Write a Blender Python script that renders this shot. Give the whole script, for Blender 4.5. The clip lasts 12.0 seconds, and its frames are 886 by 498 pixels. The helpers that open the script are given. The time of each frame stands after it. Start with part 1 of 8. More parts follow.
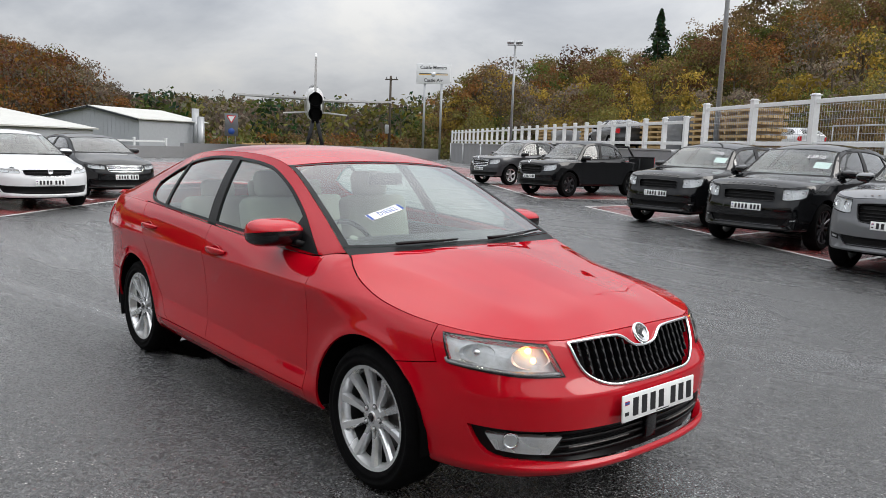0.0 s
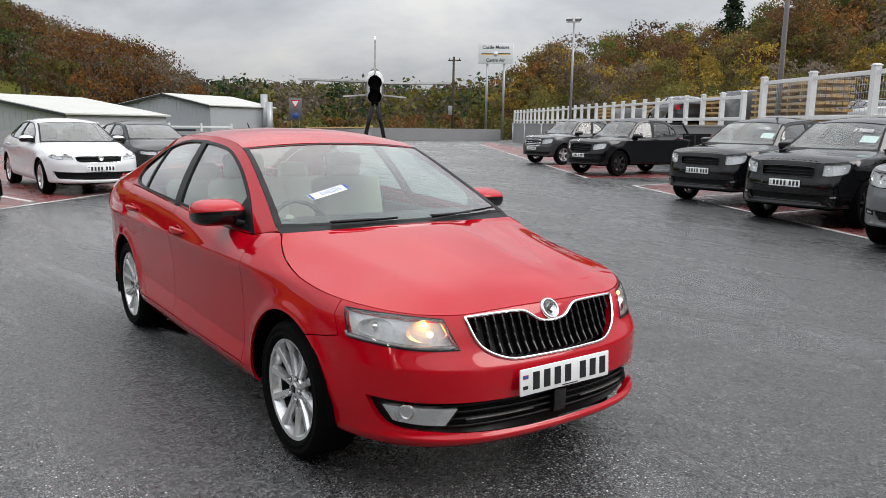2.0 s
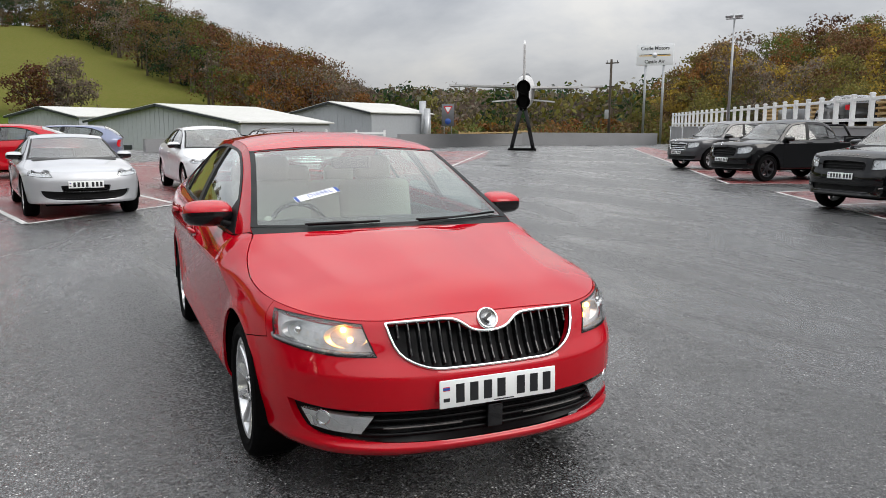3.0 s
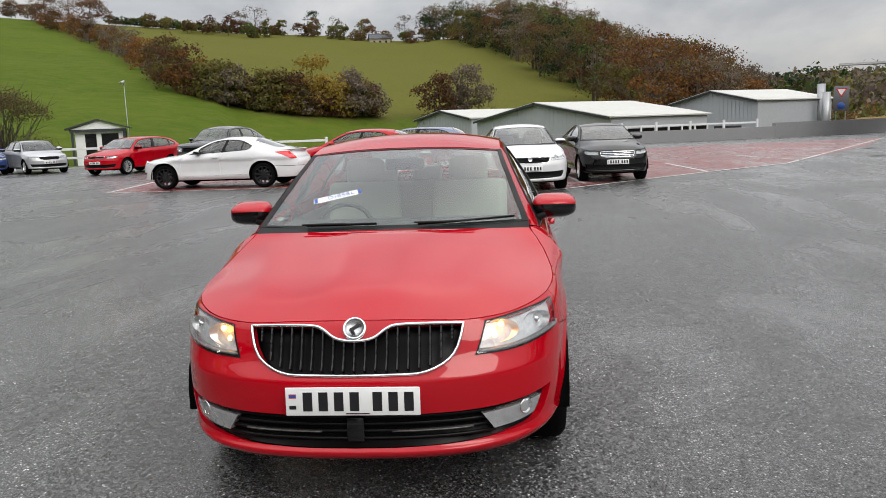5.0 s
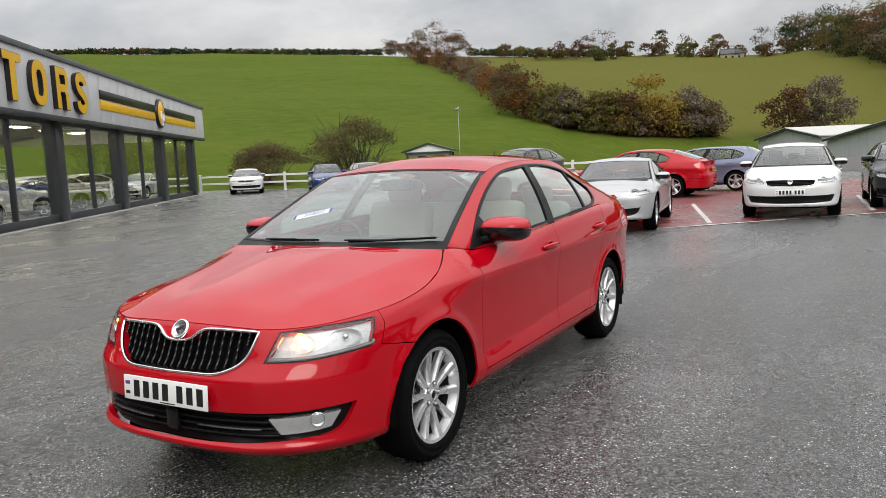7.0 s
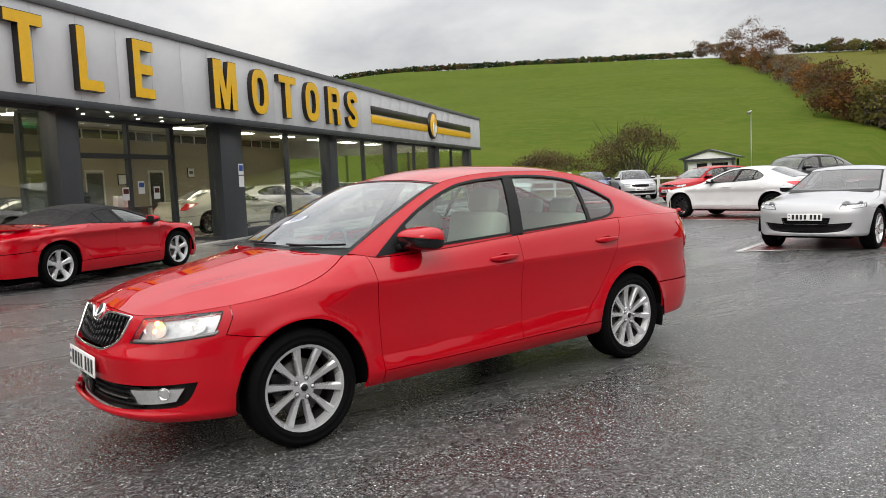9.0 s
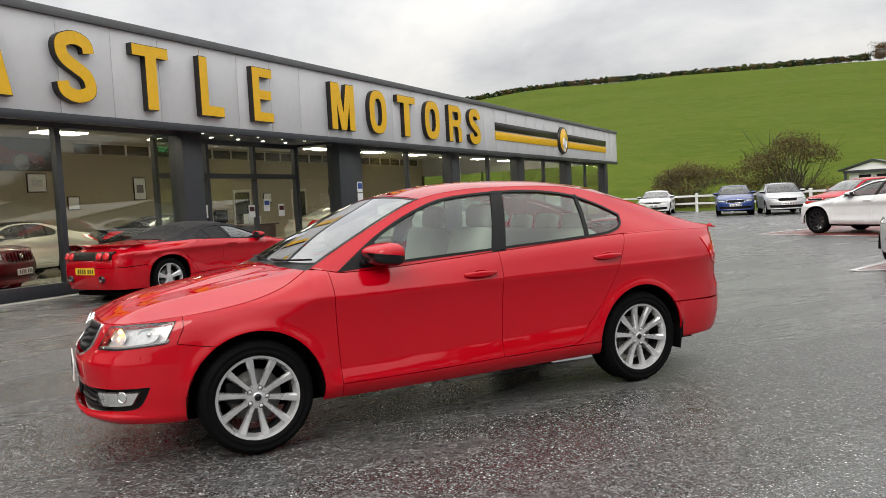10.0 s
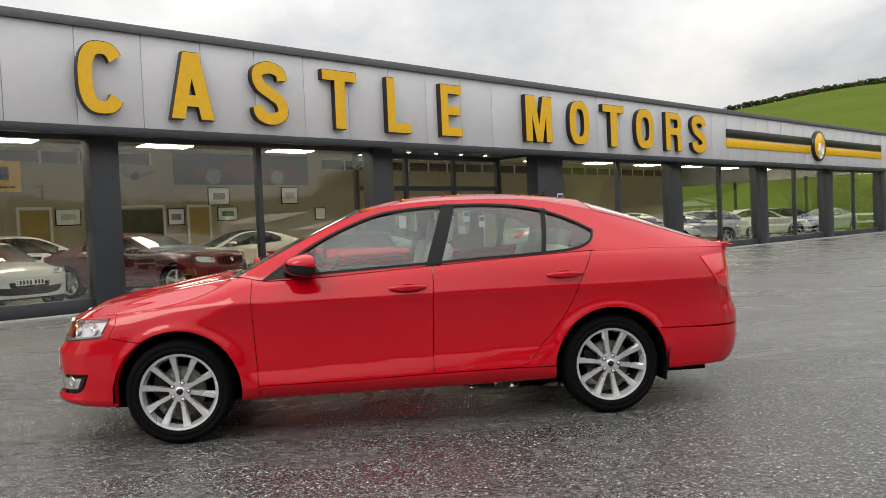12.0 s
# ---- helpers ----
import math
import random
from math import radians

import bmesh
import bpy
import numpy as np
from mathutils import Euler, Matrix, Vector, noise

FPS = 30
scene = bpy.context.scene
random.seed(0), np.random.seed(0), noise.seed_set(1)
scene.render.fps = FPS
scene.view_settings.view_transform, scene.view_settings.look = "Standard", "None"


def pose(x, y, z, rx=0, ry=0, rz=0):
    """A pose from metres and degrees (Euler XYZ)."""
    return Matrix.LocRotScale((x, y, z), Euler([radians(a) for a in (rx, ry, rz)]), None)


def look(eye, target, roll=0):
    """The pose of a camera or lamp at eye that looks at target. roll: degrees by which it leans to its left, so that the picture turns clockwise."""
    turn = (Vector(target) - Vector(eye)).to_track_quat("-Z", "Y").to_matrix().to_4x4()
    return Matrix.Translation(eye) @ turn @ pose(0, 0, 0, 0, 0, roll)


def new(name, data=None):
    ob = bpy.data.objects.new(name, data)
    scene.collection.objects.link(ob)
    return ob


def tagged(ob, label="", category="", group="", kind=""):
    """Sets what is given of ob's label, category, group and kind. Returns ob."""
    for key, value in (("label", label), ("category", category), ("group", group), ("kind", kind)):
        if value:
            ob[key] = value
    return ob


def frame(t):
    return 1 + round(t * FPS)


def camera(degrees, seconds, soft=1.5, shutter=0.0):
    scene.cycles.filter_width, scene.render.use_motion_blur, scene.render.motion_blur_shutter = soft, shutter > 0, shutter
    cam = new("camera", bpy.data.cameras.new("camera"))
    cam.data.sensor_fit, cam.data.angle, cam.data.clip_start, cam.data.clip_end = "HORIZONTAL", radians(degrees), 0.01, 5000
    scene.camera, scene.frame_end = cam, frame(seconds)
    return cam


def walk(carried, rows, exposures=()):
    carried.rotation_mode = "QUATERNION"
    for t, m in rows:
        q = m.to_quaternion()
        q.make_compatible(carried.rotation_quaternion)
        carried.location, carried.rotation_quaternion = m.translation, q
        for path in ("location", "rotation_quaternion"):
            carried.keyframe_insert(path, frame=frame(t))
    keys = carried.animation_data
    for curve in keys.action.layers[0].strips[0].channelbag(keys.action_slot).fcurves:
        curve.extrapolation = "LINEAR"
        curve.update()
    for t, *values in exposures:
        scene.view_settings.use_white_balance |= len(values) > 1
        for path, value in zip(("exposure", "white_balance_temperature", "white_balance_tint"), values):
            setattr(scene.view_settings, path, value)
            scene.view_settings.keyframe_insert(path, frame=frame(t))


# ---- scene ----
cam = camera(59.9, 12.0, soft=0.65)
PATH = [
    (0, (3.935, -2.749, 1.507), (2.452, -1.434, 1.236), 2.2),
    (0.5, (3.968, -2.768, 1.524), (2.478, -1.467, 1.23), 1.9),
    (1, (4.006, -2.734, 1.527), (2.496, -1.46, 1.215), 1.7),
    (1.5, (4.174, -2.548, 1.517), (2.637, -1.309, 1.197), 1.4),
    (2, (4.427, -2.271, 1.521), (2.837, -1.102, 1.197), 1.1),
    (2.5, (4.584, -1.843, 1.52), (2.897, -0.817, 1.2), 0.8),
    (3, (4.812, -1.417, 1.517), (3.012, -0.604, 1.2), 0.5),
    (3.2, (4.885, -1.246, 1.528), (3.048, -0.522, 1.21), 0.6),
    (4.8, (5.047, 0.37, 1.528), (3.074, 0.313, 1.205), -1.8),
    (5, (4.998, 0.583, 1.523), (3.03, 0.429, 1.203), -2.0),
    (5.5, (4.92, 1.128, 1.499), (2.981, 0.747, 1.191), -2.5),
    (6, (4.767, 1.647, 1.475), (2.874, 1.067, 1.189), -2.7),
    (6.5, (4.613, 2.173, 1.449), (2.797, 1.377, 1.192), -2.8),
    (6.7, (4.55, 2.377, 1.448), (2.769, 1.502, 1.202), -2.7),
    (8.3, (3.722, 3.896, 1.41), (2.283, 2.522, 1.21), -2.4),
    (8.5, (3.571, 4.045, 1.405), (2.184, 2.617, 1.21), -2.5),
    (9, (3.183, 4.432, 1.377), (1.959, 2.86, 1.197), -2.5),
    (9.5, (2.727, 4.715, 1.352), (1.674, 3.021, 1.202), -2.7),
    (10, (2.265, 5.014, 1.325), (1.369, 3.229, 1.205), -3.0),
    (10.5, (1.765, 5.217, 1.296), (1.039, 3.356, 1.2), -3.4),
    (11, (1.27, 5.397, 1.276), (0.711, 3.478, 1.201), -3.2),
    (11.5, (0.77, 5.548, 1.254), (0.37, 3.59, 1.187), -2.7),
    (12, (0.254, 5.595, 1.239), (0.027, 3.609, 1.182), -2.5),
]
walk(cam, [(t, look(eye, target, roll)) for t, eye, target, roll in PATH], exposures=[(0, 0.03, 6500, 10), (3.2, 0.0, 6550, 10), (5.5, -0.08, 6700, 10), (8.5, 0.06, 6850, 10), (12, 0.12, 6950, 10)])


# ---- light: bright overcast sky with a soft, wide sun behind the cloud ----
SUN_AZ, SUN_EL = 40.0, 42.0
world = bpy.data.worlds.new("overcast_world")
scene.world = world
world.use_nodes = True


def node(tree, kind, links=(), **values):
    """A node with its inputs: values by input name or number (as i0, i1 ...), links as (input, socket)."""
    n = tree.nodes.new(kind)
    for k, v in values.items():
        if k[0] == "i" and k[1:].isdigit():
            n.inputs[int(k[1:])].default_value = v
        elif k == "op":
            n.operation = v
        elif k == "blend":
            n.blend_type = v
        elif k in n.inputs:
            n.inputs[k].default_value = v
    for where, socket in links:
        tree.links.new(socket, n.inputs[where])
    return n


def ramp(tree, socket, stops):
    n = tree.nodes.new("ShaderNodeValToRGB")
    tree.links.new(socket, n.inputs[0])
    els = n.color_ramp.elements
    while len(els) < len(stops):
        els.new(0.5)
    for e, (p, c) in zip(els, stops):
        e.position = p
        e.color = (*c, 1) if len(c) == 3 else c
    return n.outputs[0]


def mix(tree, fac, a, b, blend="MIX"):
    n = tree.nodes.new("ShaderNodeMix")
    n.data_type, n.blend_type = "RGBA", blend
    for k, v in ((0, fac), (6, a), (7, b)):
        if hasattr(v, "is_linked"):
            tree.links.new(v, n.inputs[k])
        else:
            n.inputs[k].default_value = v if k == 0 else (*v, 1)
    return n.outputs[2]


def make_sky(t):
    sky = t.nodes.new("ShaderNodeTexSky")
    sky.sky_type, sky.sun_disc = "NISHITA", False
    sky.sun_elevation, sky.sun_rotation = radians(SUN_EL), radians(90 - SUN_AZ)
    sky.air_density, sky.dust_density = 1.0, 4.0
    co = t.nodes.new("ShaderNodeTexCoord").outputs["Generated"]
    sep = node(t, "ShaderNodeSeparateXYZ", [(0, co)])
    up = node(t, "ShaderNodeMath", [(0, sep.outputs[2])], op="MAXIMUM", i1=0.0).outputs[0]
    flat = node(t, "ShaderNodeMath", [(0, up)], op="ADD", i1=0.42).outputs[0]
    px = node(t, "ShaderNodeMath", [(0, sep.outputs[0]), (1, flat)], op="DIVIDE").outputs[0]
    py = node(t, "ShaderNodeMath", [(0, sep.outputs[1]), (1, flat)], op="DIVIDE").outputs[0]
    plane = node(t, "ShaderNodeCombineXYZ", [(0, px), (1, py)]).outputs[0]
    n1 = node(t, "ShaderNodeTexNoise", [("Vector", plane)], Scale=1.7, Detail=8.0, Roughness=0.56, Distortion=0.25).outputs[0]
    clouds = ramp(t, n1, [(0.34, (0.48, 0.505, 0.55)), (0.46, (0.63, 0.65, 0.685)), (0.55, (0.76, 0.775, 0.80)), (0.66, (0.90, 0.895, 0.88))])
    # an overcast sky is brighter overhead than at the horizon
    lift = node(t, "ShaderNodeMapRange", [(0, up)], i1=0.0, i2=0.9, i3=0.68, i4=3.35).outputs[0]
    grey = node(t, "ShaderNodeVectorMath", [(0, clouds)], op="SCALE")
    t.links.new(lift, grey.inputs[3])
    veil = mix(t, 0.985, sky.outputs[0], grey.outputs[0])
    bg = t.nodes["Background"]
    t.links.new(veil, bg.inputs[0])
    bg.inputs[1].default_value = 0.80


make_sky(world.node_tree)
sun = new("sun", bpy.data.lights.new("sun", "SUN"))
sun.data.energy, sun.data.angle, sun.data.color = 1.3, radians(35), (1.0, 0.97, 0.93)
sun.matrix_world = look((60 * math.cos(radians(SUN_AZ)), 60 * math.sin(radians(SUN_AZ)), 54), (0, 0, 0))


# ---- materials ----
def material(name, base=(0.5, 0.5, 0.5), rough=0.5, metal=0.0, coat=0.0, spec=0.5, **more):
    m = bpy.data.materials.new(name)
    m.use_nodes = True
    b = m.node_tree.nodes["Principled BSDF"]
    b.inputs["Base Color"].default_value = (*base, 1)
    b.inputs["Roughness"].default_value, b.inputs["Metallic"].default_value = rough, metal
    b.inputs["Specular IOR Level"].default_value = spec
    b.inputs["Coat Weight"].default_value, b.inputs["Coat Roughness"].default_value = coat, 0.03
    for k, v in more.items():
        b.inputs[k.replace("_", " ")].default_value = v
    return m


def bsdf(m):
    return m.node_tree, m.node_tree.nodes["Principled BSDF"]


def speckle(m, scale, amount, bump=0.0, spread=0.0, detail=4.0, tint=(0.5, 0.5, 0.5)):
    """Grain at one scale and slow patches at another, in metres, on base colour, roughness and relief."""
    t, b = bsdf(m)
    co = t.nodes.new("ShaderNodeTexCoord").outputs["Object"]
    fine = node(t, "ShaderNodeTexNoise", [("Vector", co)], Scale=scale, Detail=detail, Roughness=0.6).outputs[0]
    slow = node(t, "ShaderNodeTexNoise", [("Vector", co)], Scale=scale * 0.07, Detail=3.0).outputs[0]
    base = tuple(b.inputs["Base Color"].default_value)[:3]
    dark, light = [c * (1 - amount) for c in base], [min(1, c * (1 + amount)) for c in base]
    a = ramp(t, fine, [(0.3, dark), (0.7, light)])
    c = mix(t, spread, a, mix(t, slow, dark, tint))
    t.links.new(c, b.inputs["Base Color"])
    r = b.inputs["Roughness"].default_value
    t.links.new(node(t, "ShaderNodeMapRange", [(0, slow)], i1=0.3, i2=0.7, i3=max(0, r - 0.12), i4=min(1, r + 0.12)).outputs[0], b.inputs["Roughness"])
    if bump:
        t.links.new(node(t, "ShaderNodeBump", [("Height", fine)], Strength=bump, Distance=0.01).outputs[0], b.inputs["Normal"])
    return m


def paint(name, base, metal=0.0, rough=0.42, flake=0.0):
    """Lacquered car paint under a faint film of dirt and water."""
    m = material(name, base, rough, metal, 1.0, 0.0 if metal < 0.05 else 0.25)
    t, b = bsdf(m)
    co = t.nodes.new("ShaderNodeTexCoord").outputs["Object"]
    film = node(t, "ShaderNodeTexNoise", [("Vector", co)], Scale=3.0, Detail=5.0).outputs[0]
    t.links.new(node(t, "ShaderNodeMapRange", [(0, film)], i1=0.35, i2=0.75, i3=0.004, i4=0.022).outputs[0], b.inputs["Coat Roughness"])
    dirt = [c * 0.84 + 0.0012 for c in base]
    t.links.new(mix(t, film, base, dirt), b.inputs["Base Color"])
    return m


def glass(name, tint=(0.86, 0.92, 0.90), rough=0.0, gain=1.6):
    """Thin vehicle or shop glass: a clear pane that mirrors more at grazing angles."""
    m = bpy.data.materials.new(name)
    m.use_nodes = True
    t = m.node_tree
    t.nodes.remove(t.nodes["Principled BSDF"])
    clear = node(t, "ShaderNodeBsdfTransparent", Color=(*tint, 1))
    gloss = node(t, "ShaderNodeBsdfGlossy", Roughness=rough)
    gloss.inputs["Color"].default_value = (1, 1, 1, 1)
    edge = node(t, "ShaderNodeLayerWeight", Blend=0.5).outputs["Facing"]
    steep = node(t, "ShaderNodeMath", [(0, edge)], op="POWER", i1=4.6).outputs[0]
    fr = node(t, "ShaderNodeMapRange", [(0, steep)], i1=0.0, i2=1.0, i3=0.045, i4=1.0).outputs[0]
    f2 = node(t, "ShaderNodeMath", [(0, fr)], op="MULTIPLY", i1=gain)
    f2.use_clamp = True
    mx = node(t, "ShaderNodeMixShader", [(0, f2.outputs[0]), (1, clear.outputs[0]), (2, gloss.outputs[0])])
    t.links.new(mx.outputs[0], t.nodes["Material Output"].inputs[0])
    return m


def glow(name, colour, strength):
    return material(name, colour, 0.5, Emission_Color=(*colour, 1), Emission_Strength=strength)


RED = paint("red_paint", (0.455, 0.0004, 0.0085))
WHITE_P = paint("white_paint", (0.74, 0.75, 0.76))
BLACK_P = paint("black_paint", (0.003, 0.0033, 0.004))
GREY_P = paint("grey_paint", (0.16, 0.165, 0.175), 0.55)
DGREY_P = paint("dark_grey_paint", (0.045, 0.047, 0.052), 0.4)
SILVER_P = paint("silver_paint", (0.53, 0.54, 0.56), 0.50)
BLUE_P = paint("blue_paint", (0.02, 0.055, 0.22), 0.3)
GREYBLUE_P = paint("grey_blue_paint", (0.19, 0.22, 0.32), 0.45)
MAROON_P = paint("maroon_paint", (0.085, 0.006, 0.010), 0.2)
CREAM_P = paint("pearl_white_paint", (0.66, 0.64, 0.56))
GLASS = glass("car_glass", (0.74, 0.86, 0.82), 0.0, 1.8)
GLASS_DARK = glass("privacy_glass", (0.10, 0.11, 0.115))
GLASS_FAR = glass("tinted_car_glass", (0.50, 0.54, 0.53), 0.0, 1.7)
LENS = glass("lamp_lens", (0.95, 0.96, 0.96))
SHOP_GLASS = glass("shop_glass", (0.94, 0.96, 0.93), 0.0, 1.35)
TRIM = speckle(material("black_trim", (0.004, 0.004, 0.0045), 0.42, spec=0.2), 60, 0.2)
GLOSS_BLACK = material("gloss_black", (0.006, 0.006, 0.007), 0.12)
RUBBER = speckle(material("tyre_rubber", (0.0035, 0.0035, 0.0037), 0.85, spec=0.08), 90, 0.3, 0.15)
ALLOY = speckle(material("alloy_silver", (0.70, 0.71, 0.72), 0.26, 0.72), 30, 0.08)
ALLOY_DARK = material("dark_alloy", (0.055, 0.055, 0.06), 0.3, 0.8)
CHROME = material("chrome", (0.83, 0.84, 0.85), 0.07, 1.0)
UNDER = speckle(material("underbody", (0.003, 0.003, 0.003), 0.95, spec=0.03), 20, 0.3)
STEEL = speckle(material("brake_steel", (0.13, 0.125, 0.12), 0.5, 0.6), 40, 0.25)
BARREL = speckle(material("rim_barrel_metal", (0.022, 0.022, 0.023), 0.6, 0.3), 30, 0.2)
SEAT = speckle(material("pale_beige_cloth", (0.40, 0.385, 0.33), 0.85), 120, 0.15, 0.1)
DASH = speckle(material("dash_plastic", (0.022, 0.022, 0.021), 0.6), 150, 0.15, 0.1)
PLATE_W = material("plate_white", (0.80, 0.81, 0.80), 0.35)
PLATE_Y = material("plate_yellow", (0.82, 0.52, 0.03), 0.35)
INK = material("black_ink", (0.01, 0.01, 0.012), 0.45)
BLUE_INK = material("blue_ink", (0.02, 0.07, 0.30), 0.5)
PAPER = material("white_card", (0.78, 0.79, 0.80), 0.6)
LAMP_RED = material("lamp_red", (0.62, 0.004, 0.012), 0.10, 0, 1.0)
LAMP_WHITE = speckle(material("lamp_reflector_white", (0.66, 0.68, 0.70), 0.3, 0.2), 40, 0.15)
LAMP_GREY = speckle(material("lamp_housing_grey", (0.20, 0.20, 0.205), 0.35, 0.3), 40, 0.15)
REFLECTOR = material("lamp_reflector_chrome", (0.84, 0.85, 0.86), 0.30, 0.85)
AMBER = glow("lit_amber_lamp", (1.0, 0.40, 0.07), 18.0)
LAMP_SILVER = speckle(material("lamp_silver", (0.55, 0.56, 0.57), 0.22, 0.85), 30, 0.1)
ROOF_CLOTH = speckle(material("black_hood_cloth", (0.012, 0.012, 0.014), 0.9), 200, 0.3, 0.1)


# ---- helpers for building meshes ----
def part(name, bm, mat, parent=None, label="", m=None, sharp=None, smooth_faces=True):
    """Links a bmesh as one mesh object, under a thing or a part."""
    me = bpy.data.meshes.new(name)
    if smooth_faces:
        for f in bm.faces:
            f.smooth = True
        if sharp:
            for e in bm.edges:
                if len(e.link_faces) == 2 and e.calc_face_angle(0) > radians(sharp):
                    e.smooth = False
    bm.to_mesh(me)
    bm.free()
    for x in mat if isinstance(mat, (list, tuple)) else (mat,):
        me.materials.append(x)
    ob = new(name, me)
    if parent:
        ob.parent = parent
    if m is not None:
        ob.matrix_local = m
    if label:
        ob["label"] = label
    return ob


def thing(name, label, category, m=None, group="", kind=""):
    ob = new(name)
    ob.empty_display_size = 0.2
    if m is not None:
        ob.matrix_world = m
    return tagged(ob, label, category, group, kind)


def cuboid(bm, size, at=(0, 0, 0), turn=None, bevel=0.0, seg=2):
    got = bmesh.ops.create_cube(bm, size=1)["verts"]
    bmesh.ops.scale(bm, vec=size, verts=got)
    if bevel:
        edges = list({e for v in got for e in v.link_edges})
        res = bmesh.ops.bevel(bm, geom=edges, offset=bevel, segments=seg, affect="EDGES", profile=0.5)
        got = list({v for f in res["faces"] for v in f.verts} | {v for v in got if v.is_valid})
    mtx = Matrix.Translation(at) @ (turn or Matrix.Identity(4))
    bmesh.ops.transform(bm, matrix=mtx, verts=got)
    return got


def box(name, size, at, mat, parent=None, turn=None, bevel=0.0, label="", seg=2):
    bm = bmesh.new()
    cuboid(bm, size, (0, 0, 0), None, bevel, seg)
    return part(name, bm, mat, parent, label, Matrix.Translation(at) @ (turn or Matrix.Identity(4)), sharp=35)


def tube(bm, a, b, r, seg=10, r2=None):
    a, b = Vector(a), Vector(b)
    d = b - a
    m = Matrix.Translation((a + b) / 2) @ d.to_track_quat("Z", "Y").to_matrix().to_4x4()
    return bmesh.ops.create_cone(bm, cap_ends=True, segments=seg, radius1=r, radius2=r if r2 is None else r2, depth=d.length, matrix=m)["verts"]


def lathe(bm, profile, seg=32, axis="Y"):
    """Turns a profile of (radius, along) round an axis."""
    rings = []
    for r, h in profile:
        ring = []
        for i in range(seg):
            a = 2 * math.pi * i / seg
            c, s = r * math.cos(a), r * math.sin(a)
            ring.append(bm.verts.new((c, h, s) if axis == "Y" else (c, s, h)))
        rings.append(ring)
    for p, q in zip(rings, rings[1:]):
        for i in range(seg):
            j = (i + 1) % seg
            bm.faces.new((p[i], q[i], q[j], p[j]))
    return rings


def smooth(pts):
    """A smooth function through points (x, y), flat beyond the ends."""
    pts = sorted(pts)
    xs, ys = np.array([p[0] for p in pts], float), np.array([p[1] for p in pts], float)
    d = np.diff(ys) / np.diff(xs)
    m = np.r_[d[0], (d[:-1] + d[1:]) / 2, d[-1]]
    m[1:-1][d[:-1] * d[1:] <= 0] = 0

    def f(x):
        x = np.clip(np.asarray(x, float), xs[0], xs[-1])
        i = np.clip(np.searchsorted(xs, x) - 1, 0, len(xs) - 2)
        h = xs[i + 1] - xs[i]
        t = (x - xs[i]) / h
        return (2 * t**3 - 3 * t**2 + 1) * ys[i] + (t**3 - 2 * t**2 + t) * h * m[i] + (3 * t**2 - 2 * t**3) * ys[i + 1] + (t**3 - t**2) * h * m[i + 1]

    return f


def rounded(pts, n=6, closed=True, sharp=()):
    """Points of a curve through the given ones; sharp: the numbers of those that stay corners."""
    P = [Vector(p) for p in pts]
    k, out = len(P), []
    for i in range(k if closed else k - 1):
        a, b, c, d = P[i - 1] if closed or i else P[i], P[i], P[(i + 1) % k], P[(i + 2) % k] if closed or i + 2 < k else P[(i + 1) % k]
        if i in sharp:
            a = b
        if (i + 1) % k in sharp:
            d = c
        for j in range(n):
            t = j / n
            out.append(0.5 * (2 * b + (c - a) * t + (2 * a - 5 * b + 4 * c - d) * t * t + (3 * b - a - 3 * c + d) * t**3))
    if not closed:
        out.append(P[-1])
    return [tuple(p) for p in out]


def shrink(loop, by):
    """A closed loop in the plane, moved inwards by so much."""
    P = np.array(loop, float)
    area = np.sum(P[:, 0] * np.roll(P[:, 1], -1) - np.roll(P[:, 0], -1) * P[:, 1])
    e = np.roll(P, -1, 0) - P
    n = np.stack([-e[:, 1], e[:, 0]], 1) / (np.linalg.norm(e, axis=1)[:, None] + 1e-9) * np.sign(area)
    v = n + np.roll(n, 1, 0)
    v /= np.maximum((v * v).sum(1), 0.5)[:, None] / 2
    return [tuple(p) for p in P + v * by]


